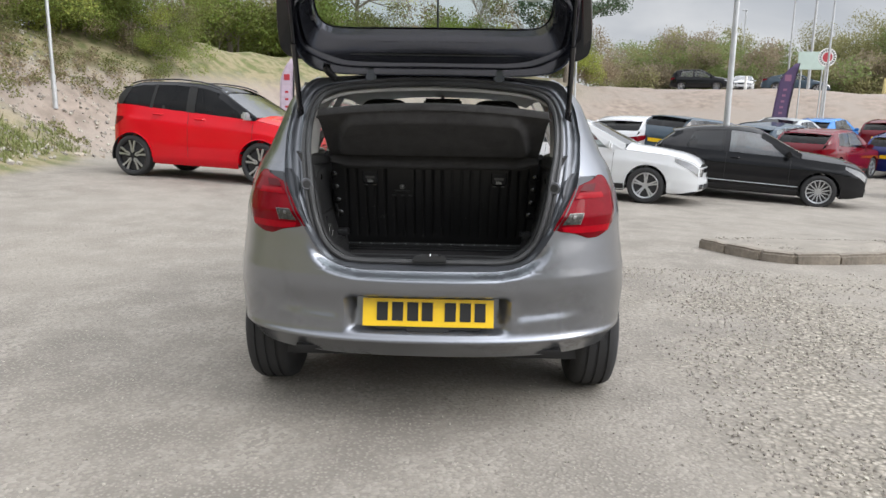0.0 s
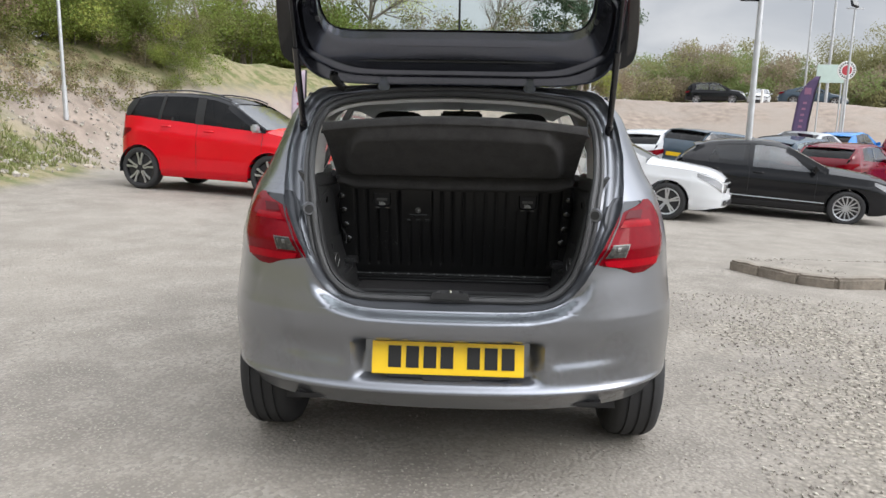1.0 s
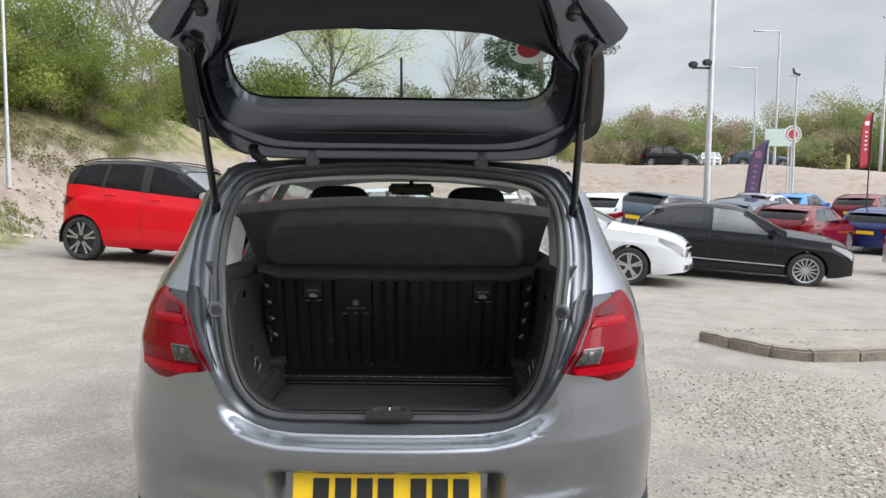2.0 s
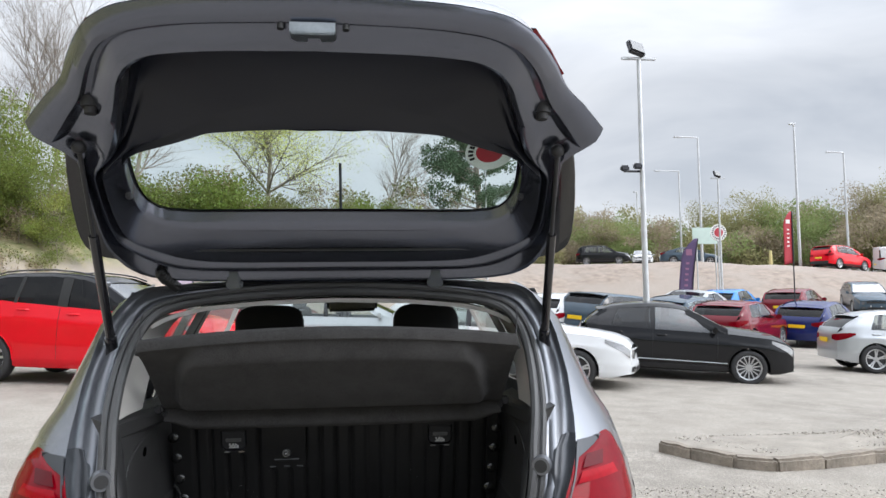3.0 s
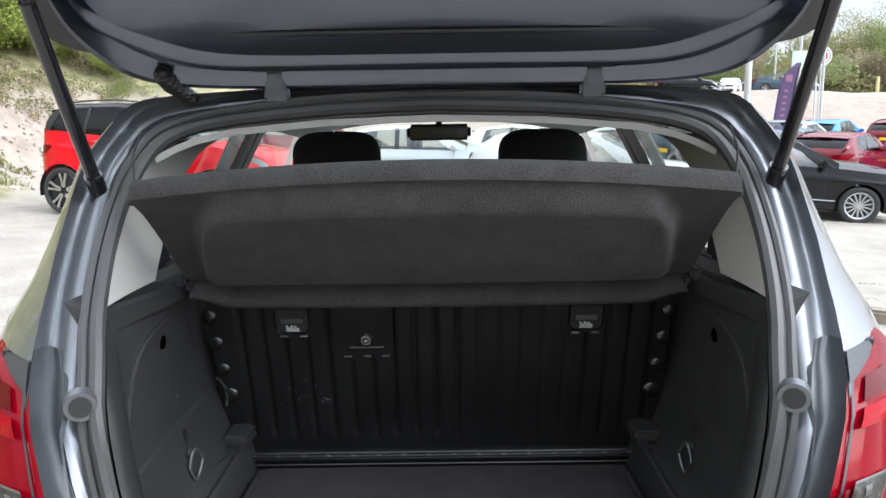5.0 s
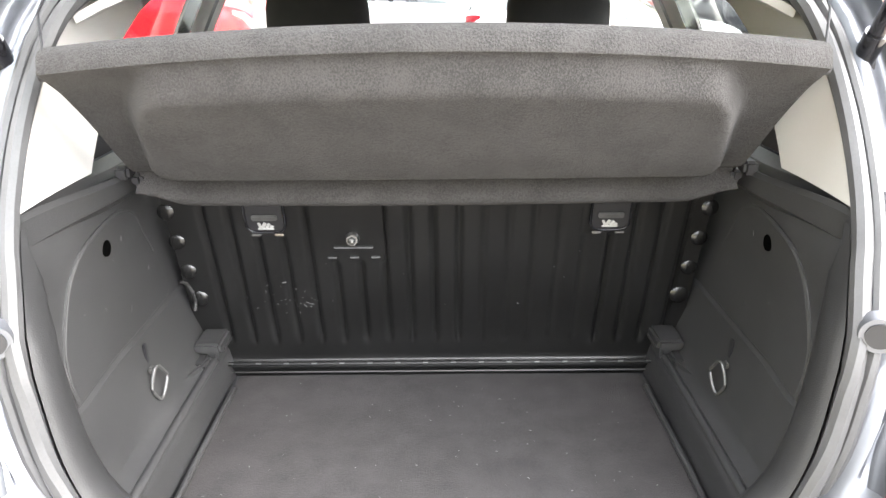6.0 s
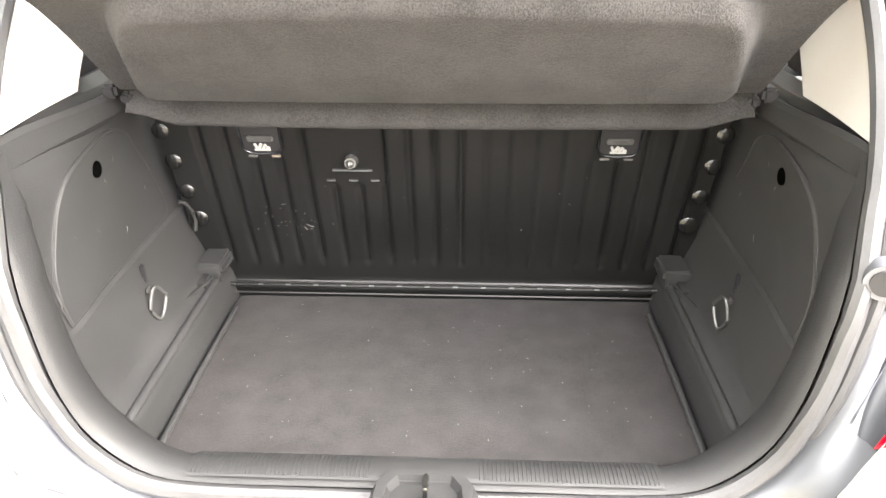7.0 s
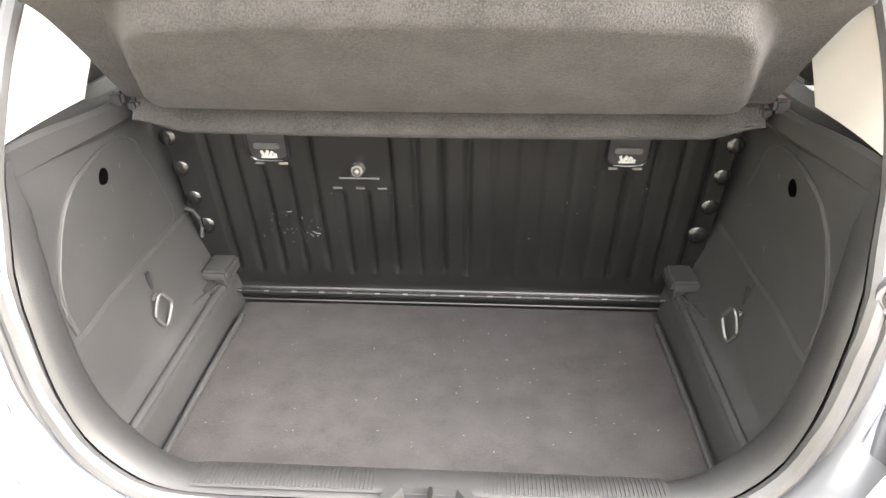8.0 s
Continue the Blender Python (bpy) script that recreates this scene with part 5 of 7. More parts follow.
pipe(bm, [(-0.445, SB(0.68) - 0.026, 0.679), (0.445, SB(0.68) - 0.026, 0.679)], 0.0042, 8)
pipe(bm, [(-0.42, 4.437, 0.6535), (0.42, 4.437, 0.6535)], 0.0022, 6)
part("lower_rail", bm, "seat_metal", seat, "glossy black lower rail")
for k in range(16):
    bm = bmesh.new()
    box(bm, -0.41 + 0.82 * k / 15, SB(0.68) - 0.0295, 0.6815, 0.011, 0.004, 0.0028, bevel=0.001)
    part("rail_notch", bm, "bright_eye", seat, "worn bright notch")
for sx in (-1, 1):
    for k, z in enumerate((1.013, 0.953, 0.890, 0.828)):
        bm = bmesh.new()
        c = Vector((sx * (0.467 - 0.006 * k), SB(z) - 0.006, z))
        bmesh.ops.create_uvsphere(bm, u_segments=14, v_segments=8, radius=0.015 if k < 3 else 0.018, matrix=Matrix.Translation(c + Vector((0, 0.005, 0))) @ Matrix.Diagonal((1, 0.36, 1, 1)))
        part("pressed_dimple", bm, "dimple_black", seat, "glossy pressed dimple")
    # child seat anchor plates
    ax = sx * 0.298
    bm = bmesh.new()
    tilt = Matrix.Translation((ax, SB(1.0), 1.0)) @ Matrix.Rotation(math.atan(0.25), 4, "X")
    box(bm, 0, -0.002, 0.002, 0.066, 0.006, 0.052, tilt, 0.002)
    an = part("child_seat_anchor", bm, "plastic", seat, "black anchor pocket with a white symbol")
    u_line = [(-0.034, 0.03), (-0.034, -0.010), (-0.030, -0.021), (-0.018, -0.027), (0.018, -0.027), (0.030, -0.021), (0.034, -0.010), (0.034, 0.03)]
    part("pocket_rim", pipe(bmesh.new(), [tilt @ Vector((x, -0.005, z)) for x, z in [tuple(p) for p in resample(u_line, 30)]], 0.0024, 6), "gloss_black", an, "rounded rim of the pocket")
    bm = bmesh.new()
    box(bm, 0, -0.008, 0.004, 0.044, 0.006, 0.011, tilt, 0.002)
    part("anchor_bar", bm, "dull_steel", an)
    bm = bmesh.new()
    for dx, dz, w, h, lean in ((-0.010, 0.0, 0.0042, 0.012, -0.35), (-0.003, 0.001, 0.0055, 0.011, 0.5), (0.004, 0.0, 0.005, 0.010, 0.6), (0.010, -0.003, 0.006, 0.006, 0.4), (0.0, -0.0065, 0.027, 0.0028, 0.0)):
        box(bm, 0, 0, 0, w, 0.0016, h, tilt @ Matrix.Translation((dx, -0.0058, -0.013 + dz)) @ Matrix.Rotation(lean, 4, "Y"))
    part("anchor_symbol", bm, "symbol_white", an, "small white printed symbol")
    for q in (-0.02, 0.02):
        bm = bmesh.new()
        box(bm, ax + q, SB(0.966) - 0.003, 0.966, 0.016, 0.004, 0.004, bevel=0.001)
        part("anchor_tab", bm, "dull_steel" if sx > 0 or q < 0 else "kerb", an)
# hook and pressed bead
bm = bmesh.new()
tube(bm, (-0.150, SB(0.958) + 0.002, 0.958), (-0.150, SB(0.958) - 0.016, 0.958), 0.0125, 0.010, 18)
bmesh.ops.create_icosphere(bm, subdivisions=2, radius=0.007, matrix=Matrix.Translation((-0.150, SB(0.958) - 0.018, 0.958)))
part("tether_bolt", bm, "dull_steel", seat, "bright tether bolt")
bm = bmesh.new()
pipe(bm, [(-0.185, SB(0.937) - 0.001, 0.937), (-0.115, SB(0.937) - 0.001, 0.937)], 0.004, 8)
for q in (-0.19, -0.15, -0.112):
    pipe(bm, [(q - 0.008, SB(0.916) - 0.001, 0.916), (q + 0.008, SB(0.916) - 0.001, 0.916)], 0.0036, 8)
part("pressed_bead", bm, "seat_metal", seat)
# pale scuffs
rs = random.Random(5)
bm = bmesh.new()
for k in range(34):
    x, z = (rs.gauss(-0.29, 0.045), rs.gauss(0.822, 0.016)) if k < 24 else (rs.uniform(-0.3, 0.35), rs.uniform(0.76, 0.93))
    y = SB(z) + rib(x, z) - 0.0008
    box(bm, 0, 0, 0, rs.uniform(0.0010, 0.003), 0.0005, rs.uniform(0.0010, 0.0028), Matrix.Translation((x, y, z)) @ Matrix.Rotation(rs.uniform(-1, 1), 4, "Y"))
for x, z, sl in ((-0.246, 0.815, 0.5), (-0.240, 0.812, 0.1), (-0.32, 0.852, -0.6), (-0.285, 0.862, -0.2), (-0.252, 0.808, 0.9)):
    box(bm, 0, 0, 0, 0.009, 0.0005, 0.0016, Matrix.Translation((x, SB(z) + rib(x, z) - 0.0008, z)) @ Matrix.Rotation(sl, 4, "Y"))
tagged(part("scuff", bm, "symbol_grey", seat, "pale scuff marks"), kind="stuff")
# parcel shelf, raised on its cords
SH = [(4.318, 1.050, 0.478), (4.302, 1.058, 0.472), (4.288, 1.072, 0.466), (4.280, 1.086, 0.463), (4.274, 1.098, 0.462), (4.264, 1.108, 0.464), (4.250, 1.126, 0.466), (4.232, 1.148, 0.470), (4.208, 1.178, 0.474), (4.185, 1.205, 0.477), (4.160, 1.232, 0.480), (4.139, 1.2525, 0.482), (4.117, 1.269, 0.484), (4.104, 1.279, 0.485)]
SH = [tuple(p) for p in resample(SH, 64)]
bow = table([(1.05, 0.0), (1.12, 0.005), (1.25, 0.045), (1.31, 0.075)])


pad_w = table([(1.11, 0.404), (1.20, 0.378), (1.27, 0.346)])


def shelf_point(k, q, off):
    y, z, w = SH[k]
    y -= bow(z) * (1 - q * q)
    z += smooth_step(1.16, 1.30, z) * (0.032 * (1 - q * q) - 0.006) + 0.020 * smooth_step(0.82, 1.0, abs(q)) * (1 - smooth_step(1.062, 1.10, z)) - 0.004 * (1 - q * q) * (1 - smooth_step(1.062, 1.10, z))
    zz = SH[k][1]
    # the tray bulges down with rounded corners
    ex, ez = max(0.0, abs(q) * w - pad_w(zz) + 0.016), max(0.0, abs(zz - 1.192) * 1.15 - 0.042)
    pad = 1 - smooth_step(0.024, 0.052 + 0.008 * smooth_step(1.18, 1.22, zz), math.hypot(ex, ez))
    roll = 0.026 * math.sin(math.pi * min(1, max(0, (zz - 1.050) / 0.052))) if zz < 1.102 else 0
    crease = 0.010 * math.exp(-((zz - 1.103) / 0.006) ** 2)
    d = -0.040 * pad - roll + crease
    return Vector((w * q, y + off + d * 0.8, z + d * 0.55 + off * 0.6))


qs = np.linspace(-1, 1, 121)
ks = range(len(SH))
rows = [[shelf_point(k, q, 0.0) for q in qs] for k in ks]
# its upper edge is folded up into a flange
fold = ((0.0, -0.004, 0.0015), (0.0, -0.004, 0.005), (0.0, 0.002, 0.022), (0.0, 0.005, 0.026), (0.008, 0.008, 0.027), (0.012, 0.010, 0.020))
top = [[shelf_point(len(SH) - 1, q, o) + Vector((0, dy, dz)) for q in qs] for o, dy, dz in fold]
back = [[shelf_point(k, q, 0.014) for q in qs] for k in reversed(list(ks)[:-1])]
shelf = part("parcel_shelf", loft(rows + top + back), "shelf_cloth", hero, "dark grey felt parcel shelf, tipped up", sharp=45)
rf = random.Random(9)
vs, fs = [], []
for k in range(420):
    q = rf.uniform(-0.97, 0.97)
    p = shelf_point(0, q, 0.0)
    i, h = len(vs), rf.uniform(0.002, 0.006) + (0.006 if rf.random() < 0.15 else 0)
    vs += [(p.x - 0.0012, p.y, p.z + 0.001), (p.x + 0.0012, p.y, p.z + 0.001), (p.x + rf.gauss(0, 0.003), p.y - 0.001, p.z - h)]
    fs.append((i, i + 1, i + 2))
fray = tagged(new("frayed_edge", raw_mesh("frayed_edge", vs, fs, "shelf_cloth")), "frayed felt edge", kind="stuff")
fray.parent = shelf
for sx in (-1, 1):
    bm = bmesh.new()
    tube(bm, (sx * 0.478, 4.12, 1.27), (sx * 0.492, 4.122, 1.272), 0.007, seg=12)
    part("cord_knob", bm, "plastic", shelf)
    bm = bmesh.new()
    pipe(bm, [(sx * 0.478, 4.11, 1.29), (sx * 0.49, 4.14, 1.345), (sx * 0.50, 4.20, 1.378)], 0.0018, 6)
    part("cord", bm, "plastic", shelf)

# ---- cabin seen over the shelf ----
for sx in (-1, 1):
    bm = bmesh.new()
    cushion(bm, (sx * 0.315, 5.16, 1.275), 0.27, 0.12, 0.21, 0.55)
    hr = part("front_headrest", bm, "seat_cloth", hero, "black cloth headrest")
    for q in (-0.06, 0.06):
        bm = bmesh.new()
        tube(bm, (sx * 0.315 + q, 5.17, 1.08), (sx * 0.315 + q, 5.16, 1.22), 0.006)
        part("headrest_post", bm, "chrome", hr)
    bm = bmesh.new()
    cushion(bm, (sx * 0.335, 5.24, 0.86), 0.48, 0.15, 0.56)
    box(bm, sx * 0.335, 5.50, 0.60, 0.48, 0.52, 0.14)
    part("front_seat", bm, "seat_cloth", hero, "black cloth front seat")
bm = bmesh.new()
box(bm, 0, 4.52, 0.87, 1.10, 0.10, 0.42, bevel=0.04)
box(bm, 0, 4.74, 0.58, 1.10, 0.45, 0.14, bevel=0.05)
part("rear_seat", bm, "seat_cloth", hero, "black cloth rear seat")
bm = bmesh.new()
box(bm, 0, 6.1, 0.86, 1.36, 0.42, 0.20, bevel=0.06)
part("dashboard", bm, "plastic", hero, "black dashboard")
bm = bmesh.new()
pipe(bm, [(0.36 + 0.18 * math.cos(a), 5.80 - 0.06 * math.sin(a), 0.93 + 0.17 * math.sin(a)) for a in np.linspace(0, 2 * math.pi, 25)[:-1]], 0.014, 8, True)
part("steering_wheel", bm, "plastic", hero)
bm = bmesh.new()
box(bm, -0.005, 5.72, 1.372, 0.245, 0.03, 0.062, bevel=0.014)
tube(bm, (-0.005, 5.72, 1.40), (-0.005, 5.80, 1.44), 0.012)
mir = part("interior_mirror", bm, "plastic", hero, "black interior mirror")
# the mirror's face is gloss black, in place of a dark reflection
bm = bmesh.new()
box(bm, -0.005, 5.704, 1.372, 0.222, 0.003, 0.046, bevel=0.001)
part("mirror_glass", bm, "gloss_black", mir, "mirror glass")
# windscreen and side windows, with pillars
ws = [[Vector(((0.56 + 0.13 * f) * q, 5.93 + 0.62 * f - 0.10 * q * q, 1.44 - 0.44 * f)) for q in np.linspace(-1, 1, 13)] for f in (0, 0.33, 0.66, 1)]
wsc = part("windscreen", loft(ws), "clear_window", hero, "clear windscreen")
wsc.visible_shadow = False


def flank(y, z, inset=0.0):
    lo, hi = 0.815, roof_w(max(4.3, min(5.95, y))) - 0.005
    if y < 4.9:
        lo = float(np.interp(y, [4.3, 4.9], [0.765, 0.80]))
    f = (z - 1.0) / 0.43
    return lo + (hi - lo) * f ** 1.1 if f > 0 else lo


for sx in (-1, 1):
    def strip(name, ya, yb, za, zb, material, label="", inset=0.0, lean=0.0, lean2=None):
        rows = []
        for k in range(7):
            z = za + (zb - za) * k / 6
            f = k / 6
            a, b = ya + lean * f, yb + (lean if lean2 is None else lean2) * f
            rows.append([Vector((sx * (flank(y, z) - inset), y, z)) for y in np.linspace(a, b, 6)])
        ob = part(name, loft(rows), material, hero, label)
        return ob
    g1 = strip("rear_side_window", 4.42, 5.16, 1.02, 1.40, "window", "tinted side window", 0, 0.06, 0.0)
    g2 = strip("front_side_window", 5.26, 6.35, 1.0, 1.41, "window", "tinted side window", 0, 0.02, -0.52)
    for g in (g1, g2):
        g.visible_shadow = False
    strip("centre_pillar", 5.14, 5.28, 0.98, 1.43, "gloss_black", "black centre pillar", -0.003, 0.0, 0.02)
    strip("centre_pillar_trim", 5.10, 5.30, 0.9, 1.43, "pale_trim", "pale grey pillar trim", 0.05, 0.02)
    strip("belt_strap", 5.14, 5.17, 0.9, 1.38, "ink", "black seat belt", 0.07, 0.02)
    strip("window_frame", 4.40, 6.0, 1.385, 1.43, "plastic", "", -0.002, 0.0, -0.1)
    strip("inner_door", 4.9, 6.2, 0.45, 1.02, "plastic", "black inner door trim", 0.06)
    strip("front_pillar", 6.28, 6.42, 1.0, 1.43, "grey_paint", "grey front pillar", 0.0, -0.46)
    # door mirror
    bm = bmesh.new()
    box(bm, sx * 0.93, 6.05, 1.03, 0.17, 0.10, 0.13, bevel=0.035)
    box(bm, sx * 0.84, 6.08, 1.0, 0.06, 0.05, 0.04, bevel=0.01)
    part("door_mirror", bm, "grey_paint", hero, "grey door mirror")
bm = bmesh.new()
box(bm, 0, 5.3, 0.40, 1.5, 2.1, 0.04)
part("cabin_floor", bm, "plastic", hero)
bm = bmesh.new()
box(bm, 0, 6.62, 0.62, 1.3, 0.04, 0.6)
part("bulkhead", bm, "plastic", hero)
for sx in (-1, 1):
    bm = bmesh.new()
    box(bm, sx * 0.60, 4.32, 0.80, 0.15, 0.56, 0.50)
    part("wheel_house", bm, "plastic", hero)


# ---- other parked cars: local y runs from tail (0) to nose, x to the driver's right, z up ----
STYLES = {
    # top line, belt line, side windows (from, to, lean of the ends at the top), windscreen and rear window spans along the top line
    "hatch": dict(L=4.25, W=1.80, wb=2.62, rear=0.76, top=[(0.0, 0.90), (0.06, 1.00), (0.18, 1.14), (0.42, 1.30), (0.62, 1.375), (1.0, 1.43), (1.6, 1.465), (2.0, 1.445), (2.2, 1.40), (3.02, 1.03), (3.5, 0.985), (3.92, 0.925), (4.14, 0.85), (4.25, 0.74)],
                  belt=[(0.0, 0.88), (0.15, 1.01), (0.9, 0.985), (3.0, 0.93), (3.8, 0.87), (4.12, 0.79), (4.25, 0.70)], cabin=(0.06, 3.02), rearw=(0.08, 0.52), screen=(2.2, 2.99), wins=[(0.66, 1.45, 0.14, 0.0), (1.55, 2.72, 0.0, -0.56)], r=0.325),
    "crossover": dict(L=3.94, W=1.77, wb=2.48, rear=0.50, top=[(0.0, 1.04), (0.05, 1.24), (0.13, 1.42), (0.28, 1.59), (0.62, 1.665), (1.32, 1.69), (1.87, 1.655), (2.20, 1.56), (2.92, 1.14), (3.42, 1.08), (3.72, 1.0), (3.88, 0.88), (3.94, 0.74)],
                      belt=[(0.0, 1.02), (0.12, 1.26), (0.5, 1.25), (0.9, 1.215), (1.82, 1.155), (2.92, 1.08), (3.67, 0.95), (3.94, 0.72)], cabin=(0.05, 2.92), rearw=(0.07, 0.30), screen=(2.18, 2.90), wins=[(0.26, 0.84, 0.16, 0.06), (0.90, 1.56, 0.06, 0.0), (1.72, 2.78, 0.0, -0.52)], r=0.362),
    "suv": dict(L=4.45, W=1.85, wb=2.65, rear=0.86, top=[(0.0, 1.05), (0.10, 1.25), (0.22, 1.42), (0.45, 1.58), (0.8, 1.63), (1.8, 1.66), (2.3, 1.62), (2.6, 1.54), (3.35, 1.14), (3.9, 1.07), (4.3, 0.95), (4.45, 0.72)],
                belt=[(0.0, 0.98), (0.2, 1.12), (1.0, 1.10), (3.3, 1.04), (4.3, 0.86), (4.45, 0.64)], cabin=(0.10, 3.35), rearw=(0.12, 0.45), screen=(2.58, 3.33), wins=[(0.70, 1.70, 0.10, 0.0), (1.80, 3.1, 0.0, -0.55)], r=0.35),
    "estate": dict(L=4.6, W=1.80, wb=2.65, rear=0.98, top=[(0.0, 0.94), (0.10, 1.10), (0.25, 1.28), (0.48, 1.44), (0.9, 1.48), (1.9, 1.50), (2.5, 1.47), (2.75, 1.41), (3.6, 1.0), (4.1, 0.91), (4.45, 0.79), (4.6, 0.6)],
                   belt=[(0.0, 0.88), (0.2, 0.99), (1.0, 0.98), (3.5, 0.91), (4.45, 0.71), (4.6, 0.56)], cabin=(0.10, 3.6), rearw=(0.12, 0.48), screen=(2.75, 3.57), wins=[(0.45, 1.0, 0.15, 0.02), (1.06, 1.92, 0.02, 0.0), (2.0, 3.3, 0.0, -0.6)], r=0.325),
    "saloon": dict(L=4.7, W=1.83, wb=2.8, rear=1.02, top=[(0.0, 0.98), (0.35, 1.08), (0.8, 1.18), (1.5, 1.40), (2.2, 1.43), (2.6, 1.38), (3.5, 1.0), (4.2, 0.90), (4.55, 0.76), (4.7, 0.58)],
                   belt=[(0.0, 0.90), (0.4, 1.0), (1.0, 0.98), (3.4, 0.90), (4.5, 0.70), (4.7, 0.54)], cabin=(0.45, 3.5), rearw=(0.5, 1.45), screen=(2.6, 3.46), wins=[(1.05, 1.95, 0.35, 0.0), (2.05, 3.2, 0.0, -0.55)], r=0.33),
    "van": dict(L=4.4, W=1.82, wb=2.7, rear=0.85, top=[(0.0, 1.60), (0.04, 1.80), (0.3, 1.83), (2.3, 1.83), (2.65, 1.74), (3.35, 1.2), (3.9, 1.08), (4.25, 0.92), (4.4, 0.66)],
                belt=[(0.0, 1.05), (0.5, 1.05), (3.3, 1.0), (4.25, 0.82), (4.4, 0.6)], cabin=(0.02, 3.35), rearw=(0.03, 0.04), screen=(2.65, 3.32), wins=[(2.1, 3.1, 0.0, -0.6)], r=0.33),
}

compact = {k: v for k, v in STYLES["hatch"].items()}
for key in ("top", "belt"):
    compact[key] = [(y * 0.93, z) for y, z in STYLES["hatch"][key]]
for key in ("L", "wb", "rear"):
    compact[key] = STYLES["hatch"][key] * 0.93
for key in ("cabin", "rearw", "screen"):
    compact[key] = tuple(v * 0.93 for v in STYLES["hatch"][key])
compact["wins"] = [tuple(v * 0.93 for v in w) for w in STYLES["hatch"]["wins"]]
STYLES["hatch_compact"] = compact


def make_car(style, paint, label, m, group="parked cars", rim_mat="alloy", spokes=5, twin=True, dark_rear=False, roof_mat=None, detail=True, all_dark=False, strip=False, barrel=None, side_glass="window"):
    S = STYLES[style]
    car = thing("parked_car", label, "car", group)
    L, W, wb, ro, r = S["L"], S["W"] / 2, S["wb"], S["rear"], S["r"]
    top, belt = table(S["top"]), table(S["belt"])
    axles = (ro, ro + wb)
    sill = 0.27 if style in ("crossover", "suv") else 0.22
    ar = r + 0.045

    def low(y):
        z = sill + 0.06 * (smooth_step(0.35, 0.0, y) + smooth_step(L - 0.35, L, y))
        for yc in axles:
            q = ar ** 2 - (y - yc) ** 2
            if q > 0:
                z = max(z, r + math.sqrt(q))
        return z

    def half_w(y):
        a = 1 - 0.24 * max(0, 1 - y / 0.55) ** 2.4 - 0.22 * max(0, 1 - (L - y) / 0.6) ** 2.4
        return W * a

    def flank_x(y, z):
        """Half width of the body side at a height."""
        w = half_w(y)
        zb = belt(y)
        f = (z - sill) / max(0.05, zb - sill)
        return w * float(np.interp(f, [0, 0.12, 0.24, 0.31, 0.55, 0.76, 0.80, 1.0], [0.955, 0.985, 0.982, 0.999, 0.992, 0.990, 0.972, 0.93]))

    def glass_x(y, z):
        zb, zt = belt(y), max(belt(y) + 0.02, top(max(S["rearw"][1], min(S["screen"][0], y))))
        f = (z - zb) / (zt - zb)
        return half_w(y) * (0.93 - 0.17 * max(0, f) ** 1.25)

    ys = sorted({0.0, 0.03, 0.08, 0.15, 0.25, 0.4, L, L - 0.03, L - 0.08, L - 0.15, L - 0.25, L - 0.4, *np.linspace(0.5, L - 0.5, 15), *[yc + ar * math.cos(a) for yc in axles for a in np.linspace(0, math.pi, 15)]})
    for sx in (-1, 1):
        rows = []
        for y in ys:
            zl, zb = low(y), belt(y)
            zl = min(zl, zb - 0.05)
            r0 = [Vector((sx * flank_x(y, zl + (zb - zl) * k / 12), y, zl + (zb - zl) * k / 12)) for k in range(13)]
            rows.append([Vector((sx * 0.6 * W * (half_w(y) / W), y, zl + 0.02))] + r0)
        part("body_side", loft(rows), paint, car, sharp=50)
    # tail, bonnet and nose
    rows = []
    for k in range(9):
        z = low(0) + (belt(0) - low(0)) * k / 8
        rows.append([Vector((flank_x(0, z) * q, -0.05 * math.cos(q * math.pi / 2) * (1 + 0.6 * (k in (2, 3, 4))), z)) for q in np.linspace(-1, 1, 15)])
    for y in (S["top"][1][0], S["rearw"][0]):
        rows.append([Vector((flank_x(y, belt(y)) * 0.98 * q, y - 0.04 * math.cos(q * math.pi / 2), top(y) if y < S["rearw"][0] + 0.02 else belt(y))) for q in np.linspace(-1, 1, 15)])
    part("tailgate", loft(rows), paint, car, sharp=50)
    c1 = S["cabin"][1]
    rows = []
    for y in np.linspace(c1 - 0.05, L, 14):
        rows.append([Vector((flank_x(y, belt(y)) * q, y, belt(y) + (max(belt(y), top(y)) - belt(y)) * (1 - abs(q) ** 2.6) + 0.004)) for q in np.linspace(-1, 1, 15)])
    part("bonnet", loft(rows), paint, car)
    rows = []
    for k in range(8):
        z = low(L) + (belt(L) - low(L)) * k / 7
        rows.append([Vector((flank_x(L, z) * q, L + 0.07 * math.cos(q * math.pi / 2) * (1 + 0.5 * (k in (1, 2, 3))), z)) for q in np.linspace(-1, 1, 15)])
    part("front_bumper", loft(rows), paint, car, sharp=50)
    # roof, with pillars at its sides
    ra, rb = S["rearw"][1], S["screen"][0]
    rows = [[Vector((glass_x(y, top(y)) * q, y, top(y) - 0.05 * abs(q) ** 3 + 0.006)) for q in np.linspace(-1, 1, 13)] for y in np.linspace(ra - 0.04, rb + 0.04, 12)]
    part("roof", loft(rows), roof_mat or paint, car)
    for nm, (ya, yb), matn in (("windscreen", S["screen"], "screen"), ("rear_window", S["rearw"], "dark_window")):
        rows = []
        for k in range(6):
            y = ya + (yb - ya) * k / 5
            zt = top(y)
            f = (zt - belt(y)) / max(0.1, top(rb) - belt(y))
            wv = half_w(y) * (0.92 - 0.17 * max(0, min(1, f)) ** 1.25)
            rows.append([Vector((wv * q, y + 0.03 * q * q * (-1 if nm == "windscreen" else 1), zt - 0.02 * q * q)) for q in np.linspace(-1, 1, 11)])
